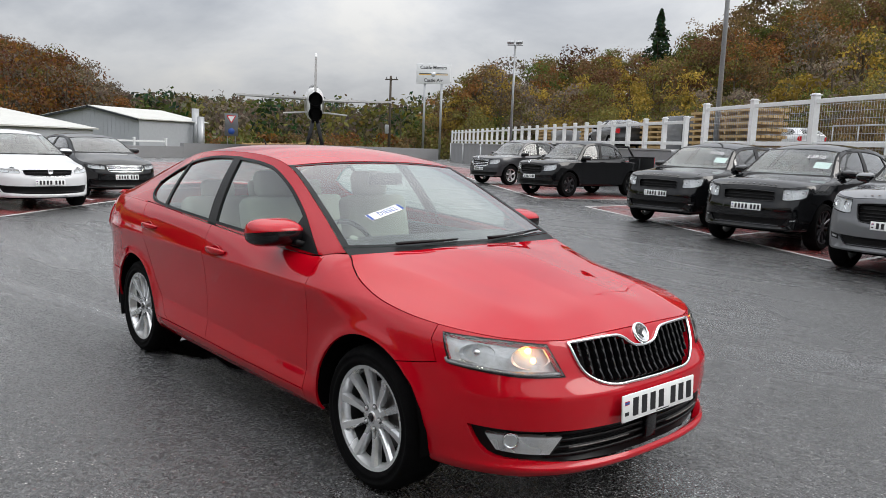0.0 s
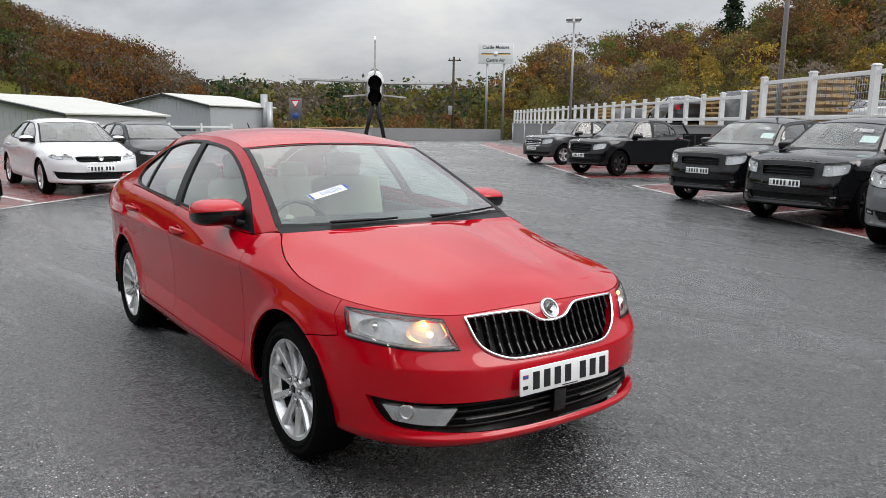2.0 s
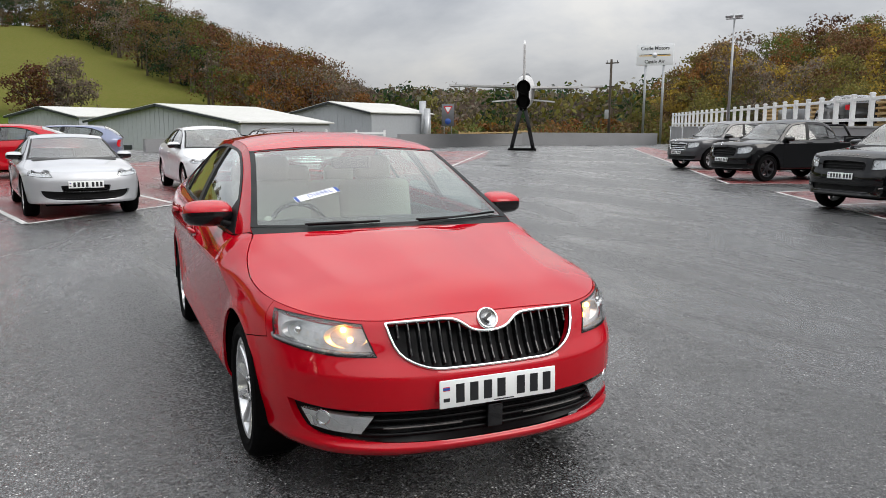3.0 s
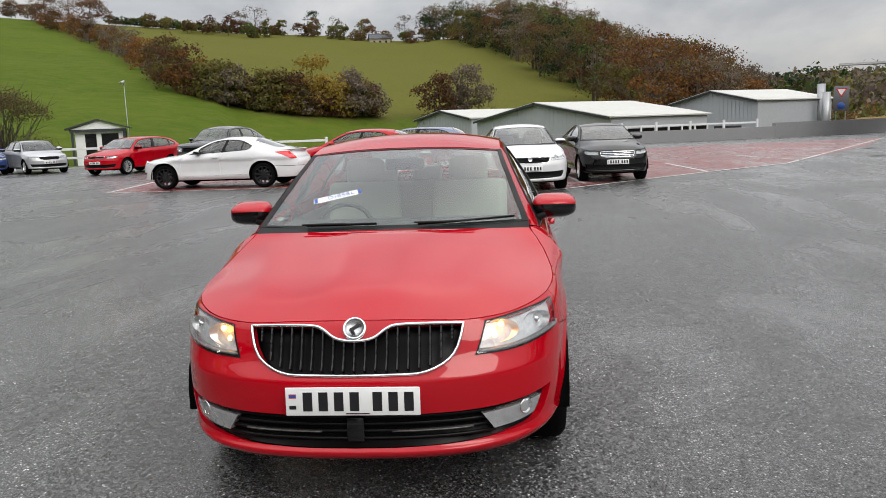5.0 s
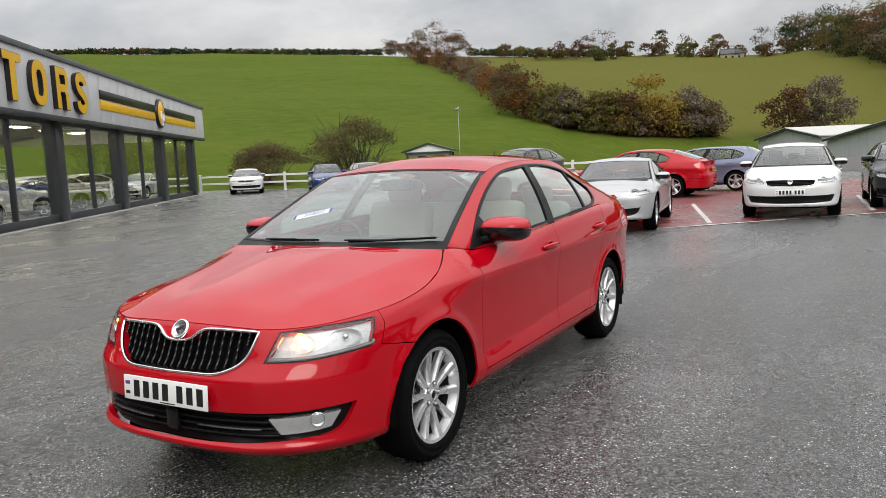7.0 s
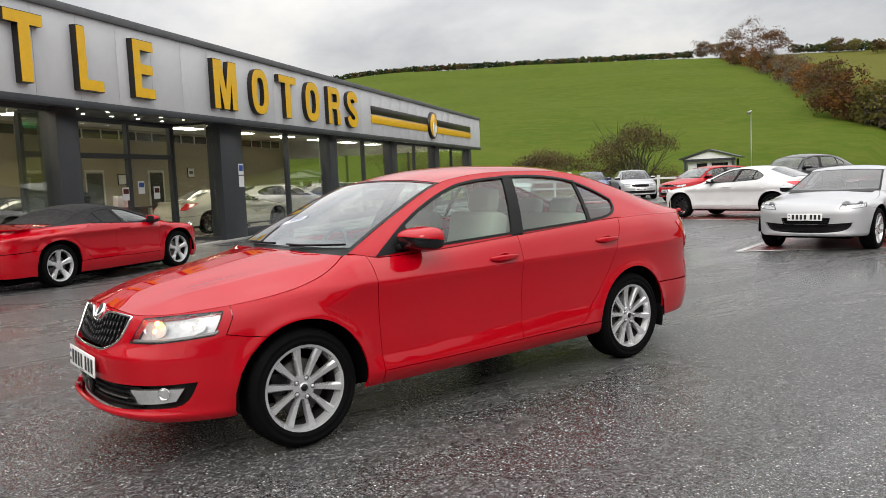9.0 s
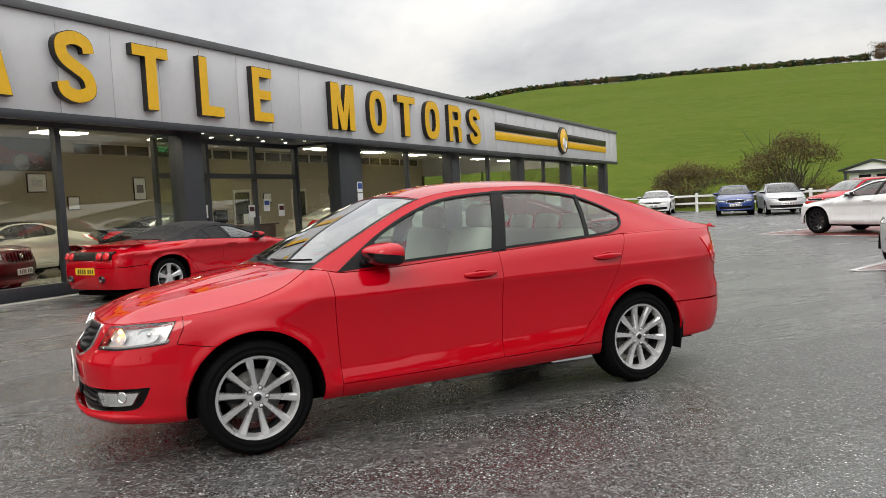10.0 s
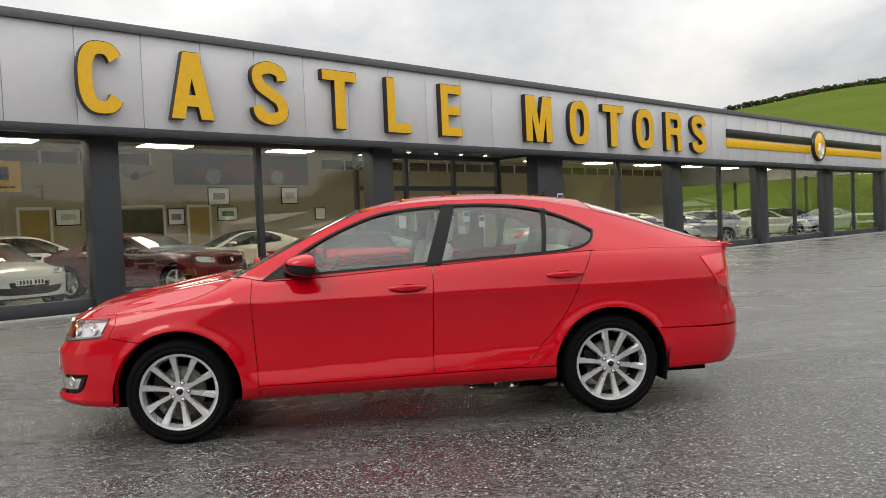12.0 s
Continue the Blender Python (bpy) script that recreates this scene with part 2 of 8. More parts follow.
def panel(name, loops, fn, du, dv, mat, parent, label="", edge=0.012, gap=0.002, out=0.0, hint=None):
    """A piece of a curved skin: loops (the outer one, then holes) in the plane of the chart fn, which turns arrays u, v into places.
    Its rim is turned inwards by edge; gap: how much the outer loop draws back from its neighbours; out: how proud it lies."""
    bm = bmesh.new()
    loops = [shrink(loops[0], gap) if gap else loops[0], *loops[1:]]
    for loop in loops:
        vs = [bm.verts.new((p[0], p[1], 0)) for p in loop]
        for a, b in zip(vs, vs[1:] + vs[:1]):
            bm.edges.new((a, b))
    bmesh.ops.triangle_fill(bm, use_beauty=True, use_dissolve=False, edges=bm.edges[:], normal=(0, 0, 1))
    P = np.array([v.co[:] for v in bm.verts])
    lo, hi = P.min(0), P.max(0)
    for axis, step in ((0, du), (1, dv)):
        for c in np.arange(lo[axis] + step * 0.5, hi[axis], step):
            at, no = [0, 0, 0], [0, 0, 0]
            at[axis], no[axis] = c, 1
            bmesh.ops.bisect_plane(bm, geom=bm.verts[:] + bm.edges[:] + bm.faces[:], dist=1e-5, plane_co=at, plane_no=no)
    P = np.array([v.co[:] for v in bm.verts])
    Q = fn(P[:, 0], P[:, 1])
    for v, q in zip(bm.verts, Q):
        v.co = q
    bm.normal_update()
    if hint is None:
        hint = Vector((0, 0, 0.55))
    if sum((f.normal.dot(f.calc_center_median() - hint)) * f.calc_area() for f in bm.faces) < 0:
        bmesh.ops.reverse_faces(bm, faces=bm.faces[:])
    bm.normal_update()
    # the true normals of the chart, so that the skin shades evenly up to its rim
    flat = np.array([v.normal[:] for v in bm.verts])
    N = chart_normal(fn, P[:, 0], P[:, 1])
    dots = (N * flat).sum(1)
    N = N * np.sign(dots)[:, None]
    N[np.abs(dots) < 0.85] = flat[np.abs(dots) < 0.85]
    count = len(N)
    if out:
        for v, n in zip(bm.verts, N):
            v.co += Vector(n) * out
    if edge:
        rim = [e for e in bm.edges if e.is_boundary]
        normals = {v: v.normal.copy() for e in rim for v in e.verts}
        made = bmesh.ops.extrude_edge_only(bm, edges=rim)["geom"]
        bm.edges.ensure_lookup_table()
        seen = {v: n for v, n in normals.items()}
        for v in (g for g in made if isinstance(g, bmesh.types.BMVert)):
            src = next(o for e in v.link_edges for o in e.verts if o in seen)
            v.co -= seen[src] * edge
        for e in rim:
            if e.is_valid:
                e.smooth = False
    bm.verts.index_update()
    ob = part(name, bm, mat, parent, label)
    me = ob.data
    loops_n = []
    for p in me.polygons:
        main = max(p.vertices) < count
        loops_n += [tuple(N[i]) if main else tuple(p.normal) for i in p.vertices]
    me.normals_split_custom_set(loops_n)
    return ob


def chart_normal(fn, u, v, e=0.004):
    a = fn(u + e, v) - fn(u - e, v)
    b = fn(u, v + e) - fn(u, v - e)
    n = np.cross(a, b)
    return n / (np.linalg.norm(n, axis=1)[:, None] + 1e-12)


def sweep(name, pts, normals, wide, tall, mat, parent, label="", closed=False, seg=8):
    """One bar of oval section along points; normals: which way its height points."""
    P, N = np.array(pts, float), np.array(normals, float)
    T = np.roll(P, -1, 0) - np.roll(P, 1, 0) if closed else np.gradient(P, axis=0)
    T /= np.linalg.norm(T, axis=1)[:, None] + 1e-12
    B = np.cross(T, N)
    B /= np.linalg.norm(B, axis=1)[:, None] + 1e-12
    N = np.cross(B, T)
    bm = bmesh.new()
    rings = [[bm.verts.new(p + b * wide * math.cos(a) + n * tall * math.sin(a)) for a in np.linspace(0, 2 * math.pi, seg, endpoint=False)] for p, b, n in zip(P, B, N)]
    for r, q in zip(rings, rings[1:] + rings[:1] if closed else rings[1:]):
        for i in range(seg):
            bm.faces.new((r[i], r[(i + 1) % seg], q[(i + 1) % seg], q[i]))
    if not closed:
        bm.faces.new(rings[0][::-1])
        bm.faces.new(rings[-1])
    bmesh.ops.recalc_face_normals(bm, faces=bm.faces[:])
    return part(name, bm, mat, parent, label)


def sheet(name, U, V, fn, mat, parent, label="", edge=0.0, up=(0, 0, 1)):
    """A piece of a curved skin over a grid of u and v."""
    bm = bmesh.new()
    u, v = np.meshgrid(U, V, indexing="ij")
    Q = fn(u.ravel(), v.ravel())
    vs = [bm.verts.new(q) for q in Q]
    n = len(V)
    for i in range(len(U) - 1):
        for j in range(n - 1):
            bm.faces.new((vs[i * n + j], vs[(i + 1) * n + j], vs[(i + 1) * n + j + 1], vs[i * n + j + 1]))
    bm.normal_update()
    if sum(f.normal.dot(Vector(up)) for f in bm.faces) < 0:
        bmesh.ops.reverse_faces(bm, faces=bm.faces[:])
    bm.normal_update()
    if edge:
        rim = [e for e in bm.edges if e.is_boundary]
        normals = {w: w.normal.copy() for e in rim for w in e.verts}
        for w in (g for g in bmesh.ops.extrude_edge_only(bm, edges=rim)["geom"] if isinstance(g, bmesh.types.BMVert)):
            src = next(o for e in w.link_edges for o in e.verts if o in normals)
            w.co -= normals[src] * edge
        for e in rim:
            e.smooth = False
    return part(name, bm, mat, parent, label)


# ---- cars ----
# One design of a saloon, in metres from the middle of its wheelbase; others are drawn out of it by knots along x and z.
OUTLINE = [(2.238, 0), (2.226, 0.25), (2.175, 0.48), (2.06, 0.67), (1.88, 0.800), (1.65, 0.868), (1.343, 0.890), (0.7, 0.902), (-0.2, 0.905),
           (-0.9, 0.903), (-1.343, 0.898), (-1.75, 0.872), (-2.1, 0.80), (-2.29, 0.66), (-2.385, 0.40), (-2.415, 0)]
FRONT = smooth([(0.19, -0.17), (0.225, -0.075), (0.25, -0.030), (0.272, -0.006), (0.284, -0.004), (0.298, -0.018), (0.40, -0.030), (0.50, -0.024), (0.550, -0.024), (0.566, -0.028), (0.580, -0.038), (0.62, -0.068), (0.70, -0.102), (0.76, -0.132), (0.80, -0.17)])
SIDE = smooth([(0.19, -0.16), (0.225, -0.085), (0.26, -0.045), (0.30, -0.020), (0.335, -0.010), (0.36, -0.013), (0.44, -0.028), (0.450, -0.030), (0.458, -0.030), (0.50, -0.029), (0.62, -0.026), (0.78, -0.010), (0.826, -0.001), (0.838, 0.0), (0.85, -0.003), (0.90, -0.012), (1.1, -0.03)])
SIDE_PLAIN = smooth([(0.19, -0.16), (0.225, -0.085), (0.26, -0.05), (0.33, -0.034), (0.45, -0.024), (0.62, -0.024), (0.78, -0.010), (0.826, -0.001), (0.838, 0.0), (0.85, -0.003), (0.90, -0.012), (1.1, -0.03)])
REAR = smooth([(0.22, -0.16), (0.27, -0.07), (0.36, -0.015), (0.45, 0.0), (0.58, 0.0), (0.66, -0.03), (0.80, -0.06), (0.95, -0.075), (1.0, -0.055), (1.05, -0.03)])
SHOULDER = smooth([(0, -0.088), (0.02, -0.062), (0.05, -0.038), (0.10, -0.014), (0.17, 0), (1, 0)])
ZTOP = smooth([(2.24, 0.775), (2.175, 0.762), (2.0, 0.772), (1.85, 0.787), (1.5, 0.822), (1.3, 0.857), (1.15, 0.905), (1.05, 0.955), (1.0, 0.982), (0.93, 0.977), (0.8, 0.953),
               (-0.24, 1.002), (-1.15, 1.046), (-1.6, 1.052), (-2.0, 1.040), (-2.28, 1.035), (-2.415, 1.05)])
DRAW = smooth([(2.24, 1), (1.2, 1.05), (1.08, 1.4), (1.0, 1.75), (0.9, 1.25), (0.78, 1.0), (-2.415, 0.9)])
RAIL_Z = smooth([(0.985, 0.984), (0.8, 1.083), (0.6, 1.182), (0.4, 1.278), (0.2, 1.357), (0.0, 1.394), (-0.36, 1.413), (-0.9, 1.397), (-1.15, 1.357), (-1.35, 1.308), (-1.6, 1.236), (-1.85, 1.150), (-2.05, 1.085), (-2.28, 1.037)])
RAIL_Y = smooth([(0.985, 0.735), (0.6, 0.655), (0.2, 0.588), (-0.36, 0.578), (-0.9, 0.568), (-1.35, 0.555), (-1.85, 0.595), (-2.05, 0.63), (-2.28, 0.66)])
MID_Z = smooth([(2.11, 0.775), (1.95, 0.836), (1.565, 0.915), (1.173, 0.980), (1.05, 0.990)])
ROOF_Z = smooth([(0.225, 1.388), (-0.05, 1.448), (-0.386, 1.468), (-0.89, 1.457), (-1.30, 1.413)])
HUB, ARCH = 0.315, 0.372


def outline():
    P = rounded(OUTLINE, 24, closed=False)
    P = np.array([(x, max(y, 0)) for x, y in P])
    s = np.r_[0, np.cumsum(np.hypot(*np.diff(P, axis=0).T))]
    t = np.gradient(P, axis=0)
    n = np.stack([t[:, 1], -t[:, 0]], 1)
    n /= np.linalg.norm(n, axis=1)[:, None]
    return P, s, n


OUT_P, OUT_S, OUT_N = outline()


def skin(s, z):
    """The lower body: how far round from the nose (left side positive) and how high."""
    s, z = np.asarray(s, float), np.asarray(z, float)
    a = np.abs(s)
    X, Y, nx, ny = (np.interp(a, OUT_S, c) for c in (OUT_P[:, 0], OUT_P[:, 1], OUT_N[:, 0], OUT_N[:, 1]))
    ledge = np.clip((1.02 - np.abs(X)) / 0.16, 0, 1)
    zs = z - np.interp(X, [-0.9, -0.2, 0.7], [0.022, 0.002, -0.036]) * np.exp(-(((z - 0.455) / 0.09) ** 2))
    off = nx**2 * np.where(nx > 0, FRONT(z), REAR(z)) + ny**2 * (SIDE(zs) * ledge + SIDE_PLAIN(z) * (1 - ledge) + DRAW(X) * SHOULDER(ZTOP(X) - z))
    for ax in (1.343, -1.343):
        r = np.hypot(X - ax, z - HUB)
        off = off + 0.015 * np.exp(-(((r - ARCH) / 0.042) ** 2)) * np.clip((z - 0.24) / 0.22, 0, 1)
    return np.stack([X + nx * off, np.sign(s) * (Y + ny * off), z], -1)


SKIN_AT = {}


def s_at(mode, val, z):
    key = (mode, round(float(val), 5), round(float(z), 5))
    if key not in SKIN_AT:
        SKIN_AT[key] = find_s(mode, val, z)
    return SKIN_AT[key]


def find_s(mode, val, z):
    """How far round a place on the lower body lies: given its x, or its y on the front (f) or the back (r)."""
    P = skin(OUT_S, np.full(len(OUT_S), z))
    x0 = OUT_P[:, 0]
    if mode == "s":
        return val
    if mode == "x":
        return float(np.interp(-val, -P[:, 0], OUT_S))
    pick = x0 > 1.3 if mode == "f" else x0 < -1.3
    y, s = P[pick, 1], OUT_S[pick]
    o = np.argsort(y)
    return float(np.interp(val, y[o], s[o]))


def at_top(s):
    return float(ZTOP(np.interp(abs(s), OUT_S, OUT_P[:, 0])))


def around(pts, side=1):
    return [(side * s_at(m, v, z), z) for m, v, z in pts]


def along_top(a, b, n, side=1, drop=0.0):
    return [(side * s, at_top(s) - drop) for s in np.linspace(a, b, n)]


def arc(ax, a0, a1, n=22, r=ARCH):
    return [("x", ax + r * math.cos(radians(a)), HUB + r * math.sin(radians(a))) for a in np.linspace(a0, a1, n)]


BELT = skin(OUT_S, ZTOP(OUT_P[:, 0]))


def belt(x):
    """The upper edge of the lower body at x: y and z."""
    x = np.atleast_1d(np.asarray(x, float))
    T = BELT
    return np.interp(-x, -T[:, 0], T[:, 1]), np.interp(-x, -T[:, 0], T[:, 2])


def upper(side):
    """The side of the cabin as a chart of x and z."""
    def fn(x, z):
        by, bz = belt(x)
        ry, rz = RAIL_Y(x), RAIL_Z(x)
        q = np.clip((z - bz) / np.maximum(rz - bz, 0.004), 0, 1)
        return np.stack([x, side * (by + (ry - by) * q + 0.085 * q * (1 - q) * np.clip((rz - bz) / 0.3, 0, 1)), z], -1)
    return fn


def crown(edge, mid, power=2.0):
    """A skin between its side edges and its middle line, as a chart of u (across, -1 to 1) and v (along, 0 to 1)."""
    def fn(u, v):
        E, M = edge(v), mid(v)
        w = (1 - np.abs(u) ** power)[:, None]
        P = E + (M - E) * w
        P[:, 1] = u * E[:, 1]
        return P
    return fn


def rail_line(x0, x1):
    def f(v):
        x = x0 + (x1 - x0) * v
        return np.stack([x, RAIL_Y(x), RAIL_Z(x)], -1)
    return f


def mid_line(pts):
    fx, fz = smooth([(v, x) for v, x, z in pts]), smooth([(v, z) for v, x, z in pts])
    return lambda v: np.stack([fx(v), 0 * v, fz(v)], -1)


S_CORNER = s_at("x", 1.70, 0.79)
S_HOOD = s_at("x", 1.0, 0.98)


SHOULDER_Y = smooth([(0, 0.465), (0.2, 0.480), (0.45, 0.520), (0.7, 0.580), (0.85, 0.625), (1.0, 0.68)])


def bonnet_chart(u, v):
    s = S_CORNER + (S_HOOD - S_CORNER) * v
    X = np.interp(s, OUT_S, OUT_P[:, 0])
    E = skin(s, ZTOP(X))
    xm = 2.112 + (1.055 - 2.112) * v
    M = np.stack([xm, 0 * v, MID_Z(xm)], -1)
    def prof(E, M):
        P = E + (M - E) * (1 - np.abs(u) ** 2.3)[:, None]
        P[:, 1] = u * E[:, 1]
        return P
    P = prof(E, M)
    c = skin([S_CORNER], [at_top(S_CORNER)])
    front = skin(u * S_CORNER, ZTOP(np.interp(np.abs(u) * S_CORNER, OUT_S, OUT_P[:, 0])))
    base = prof(np.repeat(c, len(u), 0), np.repeat([[2.112, 0, 0.775]], len(u), 0))
    P += ((1 - v) ** 3)[:, None] * (front - base)
    # two folds to each side: the edge of the raised middle, and the shoulder above the lamps
    fade = np.clip(v * 5, 0, 1) * np.clip((1.06 - v) * 6, 0.3, 1)
    side = np.abs(P[:, 1]) - (0.112 + 0.060 * v)
    P[:, 2] += fade * 0.010 * np.clip(1 - np.maximum(side, 0) / 0.16, 0, 1)
    out = np.abs(P[:, 1]) - SHOULDER_Y(v)
    P[:, 2] += np.clip(v * 4, 0, 1) * np.clip((1.0 - v) * 5, 0, 1) * 0.010 * np.clip(1 - np.abs(out) / 0.15, 0, 1)
    return P


def bonnet_u(u, v):
    """Columns that run along the folds of the bonnet."""
    s = S_CORNER + (S_HOOD - S_CORNER) * v
    half = np.interp(s, OUT_S, OUT_P[:, 1]) * 0.94
    a, b = (0.112 + 0.060 * v) / half, SHOULDER_Y(v) / half
    q = np.abs(u)
    w = np.where(q < 0.25, q / 0.25 * a, np.where(q < 0.65, a + (q - 0.25) / 0.40 * (b - a), b + (q - 0.65) / 0.35 * (1 - b)))
    return np.sign(u) * np.clip(w, 0, 1)


def boot_chart(u, v):
    x = -2.05 - 0.23 * v
    E = np.stack([x, RAIL_Y(x), RAIL_Z(x)], -1)
    xm = -2.12 - 0.255 * v
    M = np.stack([xm, 0 * v, 1.122 - 0.055 * v - 0.02 * np.sin(v * math.pi)], -1)
    P = E + (M - E) * (1 - np.abs(u) ** 2.6)[:, None]
    P[:, 1] = u * E[:, 1]
    return P


HEADLAMP = [("s", 0.578, 0.750), ("s", 0.82, 0.766), ("s", 1.070, 0.776), ("s", 1.043, 0.720), ("s", 1.013, 0.664), ("s", 0.85, 0.648), ("s", 0.675, 0.634), ("s", 0.503, 0.632)]
GRILLE_TOP = [(0.426, 0.755), (0.30, 0.760), (0.175, 0.760), (0.125, 0.748), (0.07, 0.714), (0.0, 0.705)]
GRILLE_LOW = [(0.388, 0.640), (0.285, 0.584), (0.14, 0.577), (0.0, 0.576)]
DLO = [(0.822, 0.962), (0.571, 1.130), (0.351, 1.245), (0.13, 1.328), (-0.05, 1.360), (-0.3, 1.376), (-0.61, 1.376), (-0.911, 1.340), (-1.138, 1.262), (-1.290, 1.178), (-1.255, 1.110), (-1.15, 1.066), (-0.93, 1.046), (-0.24, 1.016), (0.5, 0.983)]


def make_warp(c):
    """The change from the base design to another car: knots for the lower and the upper part along x, for the height, and a width."""
    rs = c.get("wheel", 0.317) / 0.317
    fa, ra = c.get("axles", (1.343, -1.343))
    low = smooth([(2.238, c.get("nose", 2.238)), (1.343 + 0.42, fa + 0.42 * rs), (1.343, fa), (1.343 - 0.42, fa - 0.42 * rs), (-1.343 + 0.42, ra + 0.42 * rs), (-1.343, ra), (-1.343 - 0.42, ra - 0.42 * rs), (-2.415, c.get("tail", -2.415))])
    b, t, r, g = c.get("cabin", (1.0, 0.2, -1.3, -2.1))
    high = smooth([(2.238, c.get("nose", 2.238)), (1.0, b), (0.2, t), (-1.3, r), (-2.1, g), (-2.415, c.get("tail", -2.415))])
    zz = smooth([(0, 0), (0.22, c.get("clear", 0.22)), (HUB, HUB * rs), (HUB + ARCH, (HUB + ARCH) * rs), (0.775, c.get("hood", 0.775)), (1.0, c.get("waist", 1.0)), (1.40, c.get("rail", 1.40)), (1.468, c.get("top", 1.468))])
    w = c.get("half", 0.905) / 0.905

    def warp(P):
        P = np.asarray(P, float)
        k = np.clip((P[:, 2] - 0.80) / 0.22, 0, 1)
        k = k * k * (3 - 2 * k)
        return np.stack([low(P[:, 0]) * (1 - k) + high(P[:, 0]) * k, P[:, 1] * w, zz(P[:, 2])], -1)

    return warp


def wheel(parent, at, r, width, rim_r, style, rim_mat, side, detail=1):
    """A wheel under a car: a tyre, a rim with its spokes, a hub cap and a brake disc."""
    seg = 112 if detail else 24
    w = new("wheel")
    w.parent = parent
    w.matrix_local = pose(*at, 0, 0, 0 if side > 0 else 180)
    h, k = width / 2, rim_r / 0.228
    bm = bmesh.new()
    lathe(bm, [(rim_r - 0.012, -h + 0.02), (rim_r, -h + 0.006), (r - 0.03, -h), (r - 0.008, -h + 0.018), (r, -h + 0.045), (r, h - 0.045), (r - 0.008, h - 0.018), (r - 0.026, h - 0.003), (r - 0.030, h + 0.001), (r - 0.040, h + 0.001), (r - 0.043, h - 0.002), (rim_r + 0.030, h - 0.001), (rim_r + 0.026, h + 0.002), (rim_r + 0.018, h - 0.002), (rim_r + 0.004, h - 0.012), (rim_r - 0.012, h - 0.03)], seg)
    if detail:
        # lugs of the tread at both shoulders
        for v in bm.verts:
            q = math.hypot(v.co.x, v.co.z)
            if q > r - 0.012 and int(math.atan2(v.co.z, v.co.x) / (2 * math.pi) * 56 + 28) % 2:
                v.co.x *= 1 - 0.0022 / q
                v.co.z *= 1 - 0.0022 / q
    tyre = part("tyre", bm, RUBBER, w, sharp=50)
    bm = bmesh.new()
    lathe(bm, [(rim_r - 0.026, h - 0.060), (rim_r - 0.022, h - 0.045), (rim_r - 0.012, h - 0.016), (rim_r + 0.003, h - 0.013), (rim_r + 0.003, h - 0.02)], seg)
    n, wide = style
    for i in range(n):
        a = 2 * math.pi * (i + 0.25) / n
        # each spoke tapers from the rim to the hub and dishes inwards
        rows = []
        for q in np.linspace(0, 1, 5):
            rad = 0.045 * k + (rim_r - 0.014 - 0.045 * k) * q
            half = wide * (0.80 + 0.55 * q ** 1.5)
            y = h - 0.036 + 0.020 * q**2
            rows.append([(rad, -half, y - 0.034), (rad, -half, y - 0.012), (rad, -half * 0.55, y), (rad, half * 0.80, y - 0.002), (rad, half, y - 0.014), (rad, half, y - 0.034)])
        c, s = math.cos(a), math.sin(a)
        vs = [[bm.verts.new((p[0] * c - p[1] * s, p[2], p[0] * s + p[1] * c)) for p in row] for row in rows]
        for p, q in zip(vs, vs[1:]):
            for j in range(5):
                bm.faces.new((p[j], p[j + 1], q[j + 1], q[j]))
    lathe(bm, [(0.001, h - 0.034), (0.040 * k, h - 0.034), (0.062 * k, h - 0.037), (0.068 * k, h - 0.048), (0.068 * k, h - 0.07)], 24)
    bmesh.ops.recalc_face_normals(bm, faces=bm.faces[:])
    rim = part("rim", bm, rim_mat, w, sharp=32)
    bm = bmesh.new()
    lathe(bm, [(rim_r - 0.010, -h + 0.03), (rim_r - 0.030, 0.0), (rim_r - 0.025, h - 0.059)], seg)
    part("rim_barrel", bm, BARREL, w)
    if detail:
        bm = bmesh.new()
        lathe(bm, [(0.001, h - 0.028), (0.025, h - 0.029), (0.028, h - 0.032), (0.028, h - 0.035)], 20)
        part("hub_cap", bm, ALLOY, rim)
        bm = bmesh.new()
        lathe(bm, [(0.001, h - 0.026), (0.019, h - 0.0265), (0.020, h - 0.029)], 20)
        part("hub_emblem", bm, GLOSS_BLACK, rim)
        for i in range(5):
            a = 2 * math.pi * (i + 0.5) / 5
            bm = bmesh.new()
            lathe(bm, [(0.0135, h - 0.036), (0.0145, h - 0.034), (0.0125, h - 0.033), (0.0105, h - 0.036)], 14)
            part("nut_well", bm, BARREL, rim, m=Matrix.Translation((0.052 * math.cos(a), 0, 0.052 * math.sin(a))))
            bm = bmesh.new()
            lathe(bm, [(0.001, h - 0.026), (0.0075, h - 0.026), (0.009, h - 0.029), (0.009, h - 0.038)], 6)
            part("wheel_nut", bm, ALLOY, rim, m=Matrix.Translation((0.052 * math.cos(a), 0, 0.052 * math.sin(a))))
    bm = bmesh.new()
    lathe(bm, [(0.02, h - 0.092), (0.143 * k, h - 0.088), (0.148 * k, h - 0.11), (0.02, h - 0.11)], seg)
    part("brake_disc", bm, STEEL, w, sharp=40)
    bm = bmesh.new()
    cuboid(bm, (0.10, 0.05, 0.13), (0.115 * k, h - 0.10, 0.03), None, 0.02)
    part("brake_caliper", bm, TRIM, w, sharp=40)
    return w


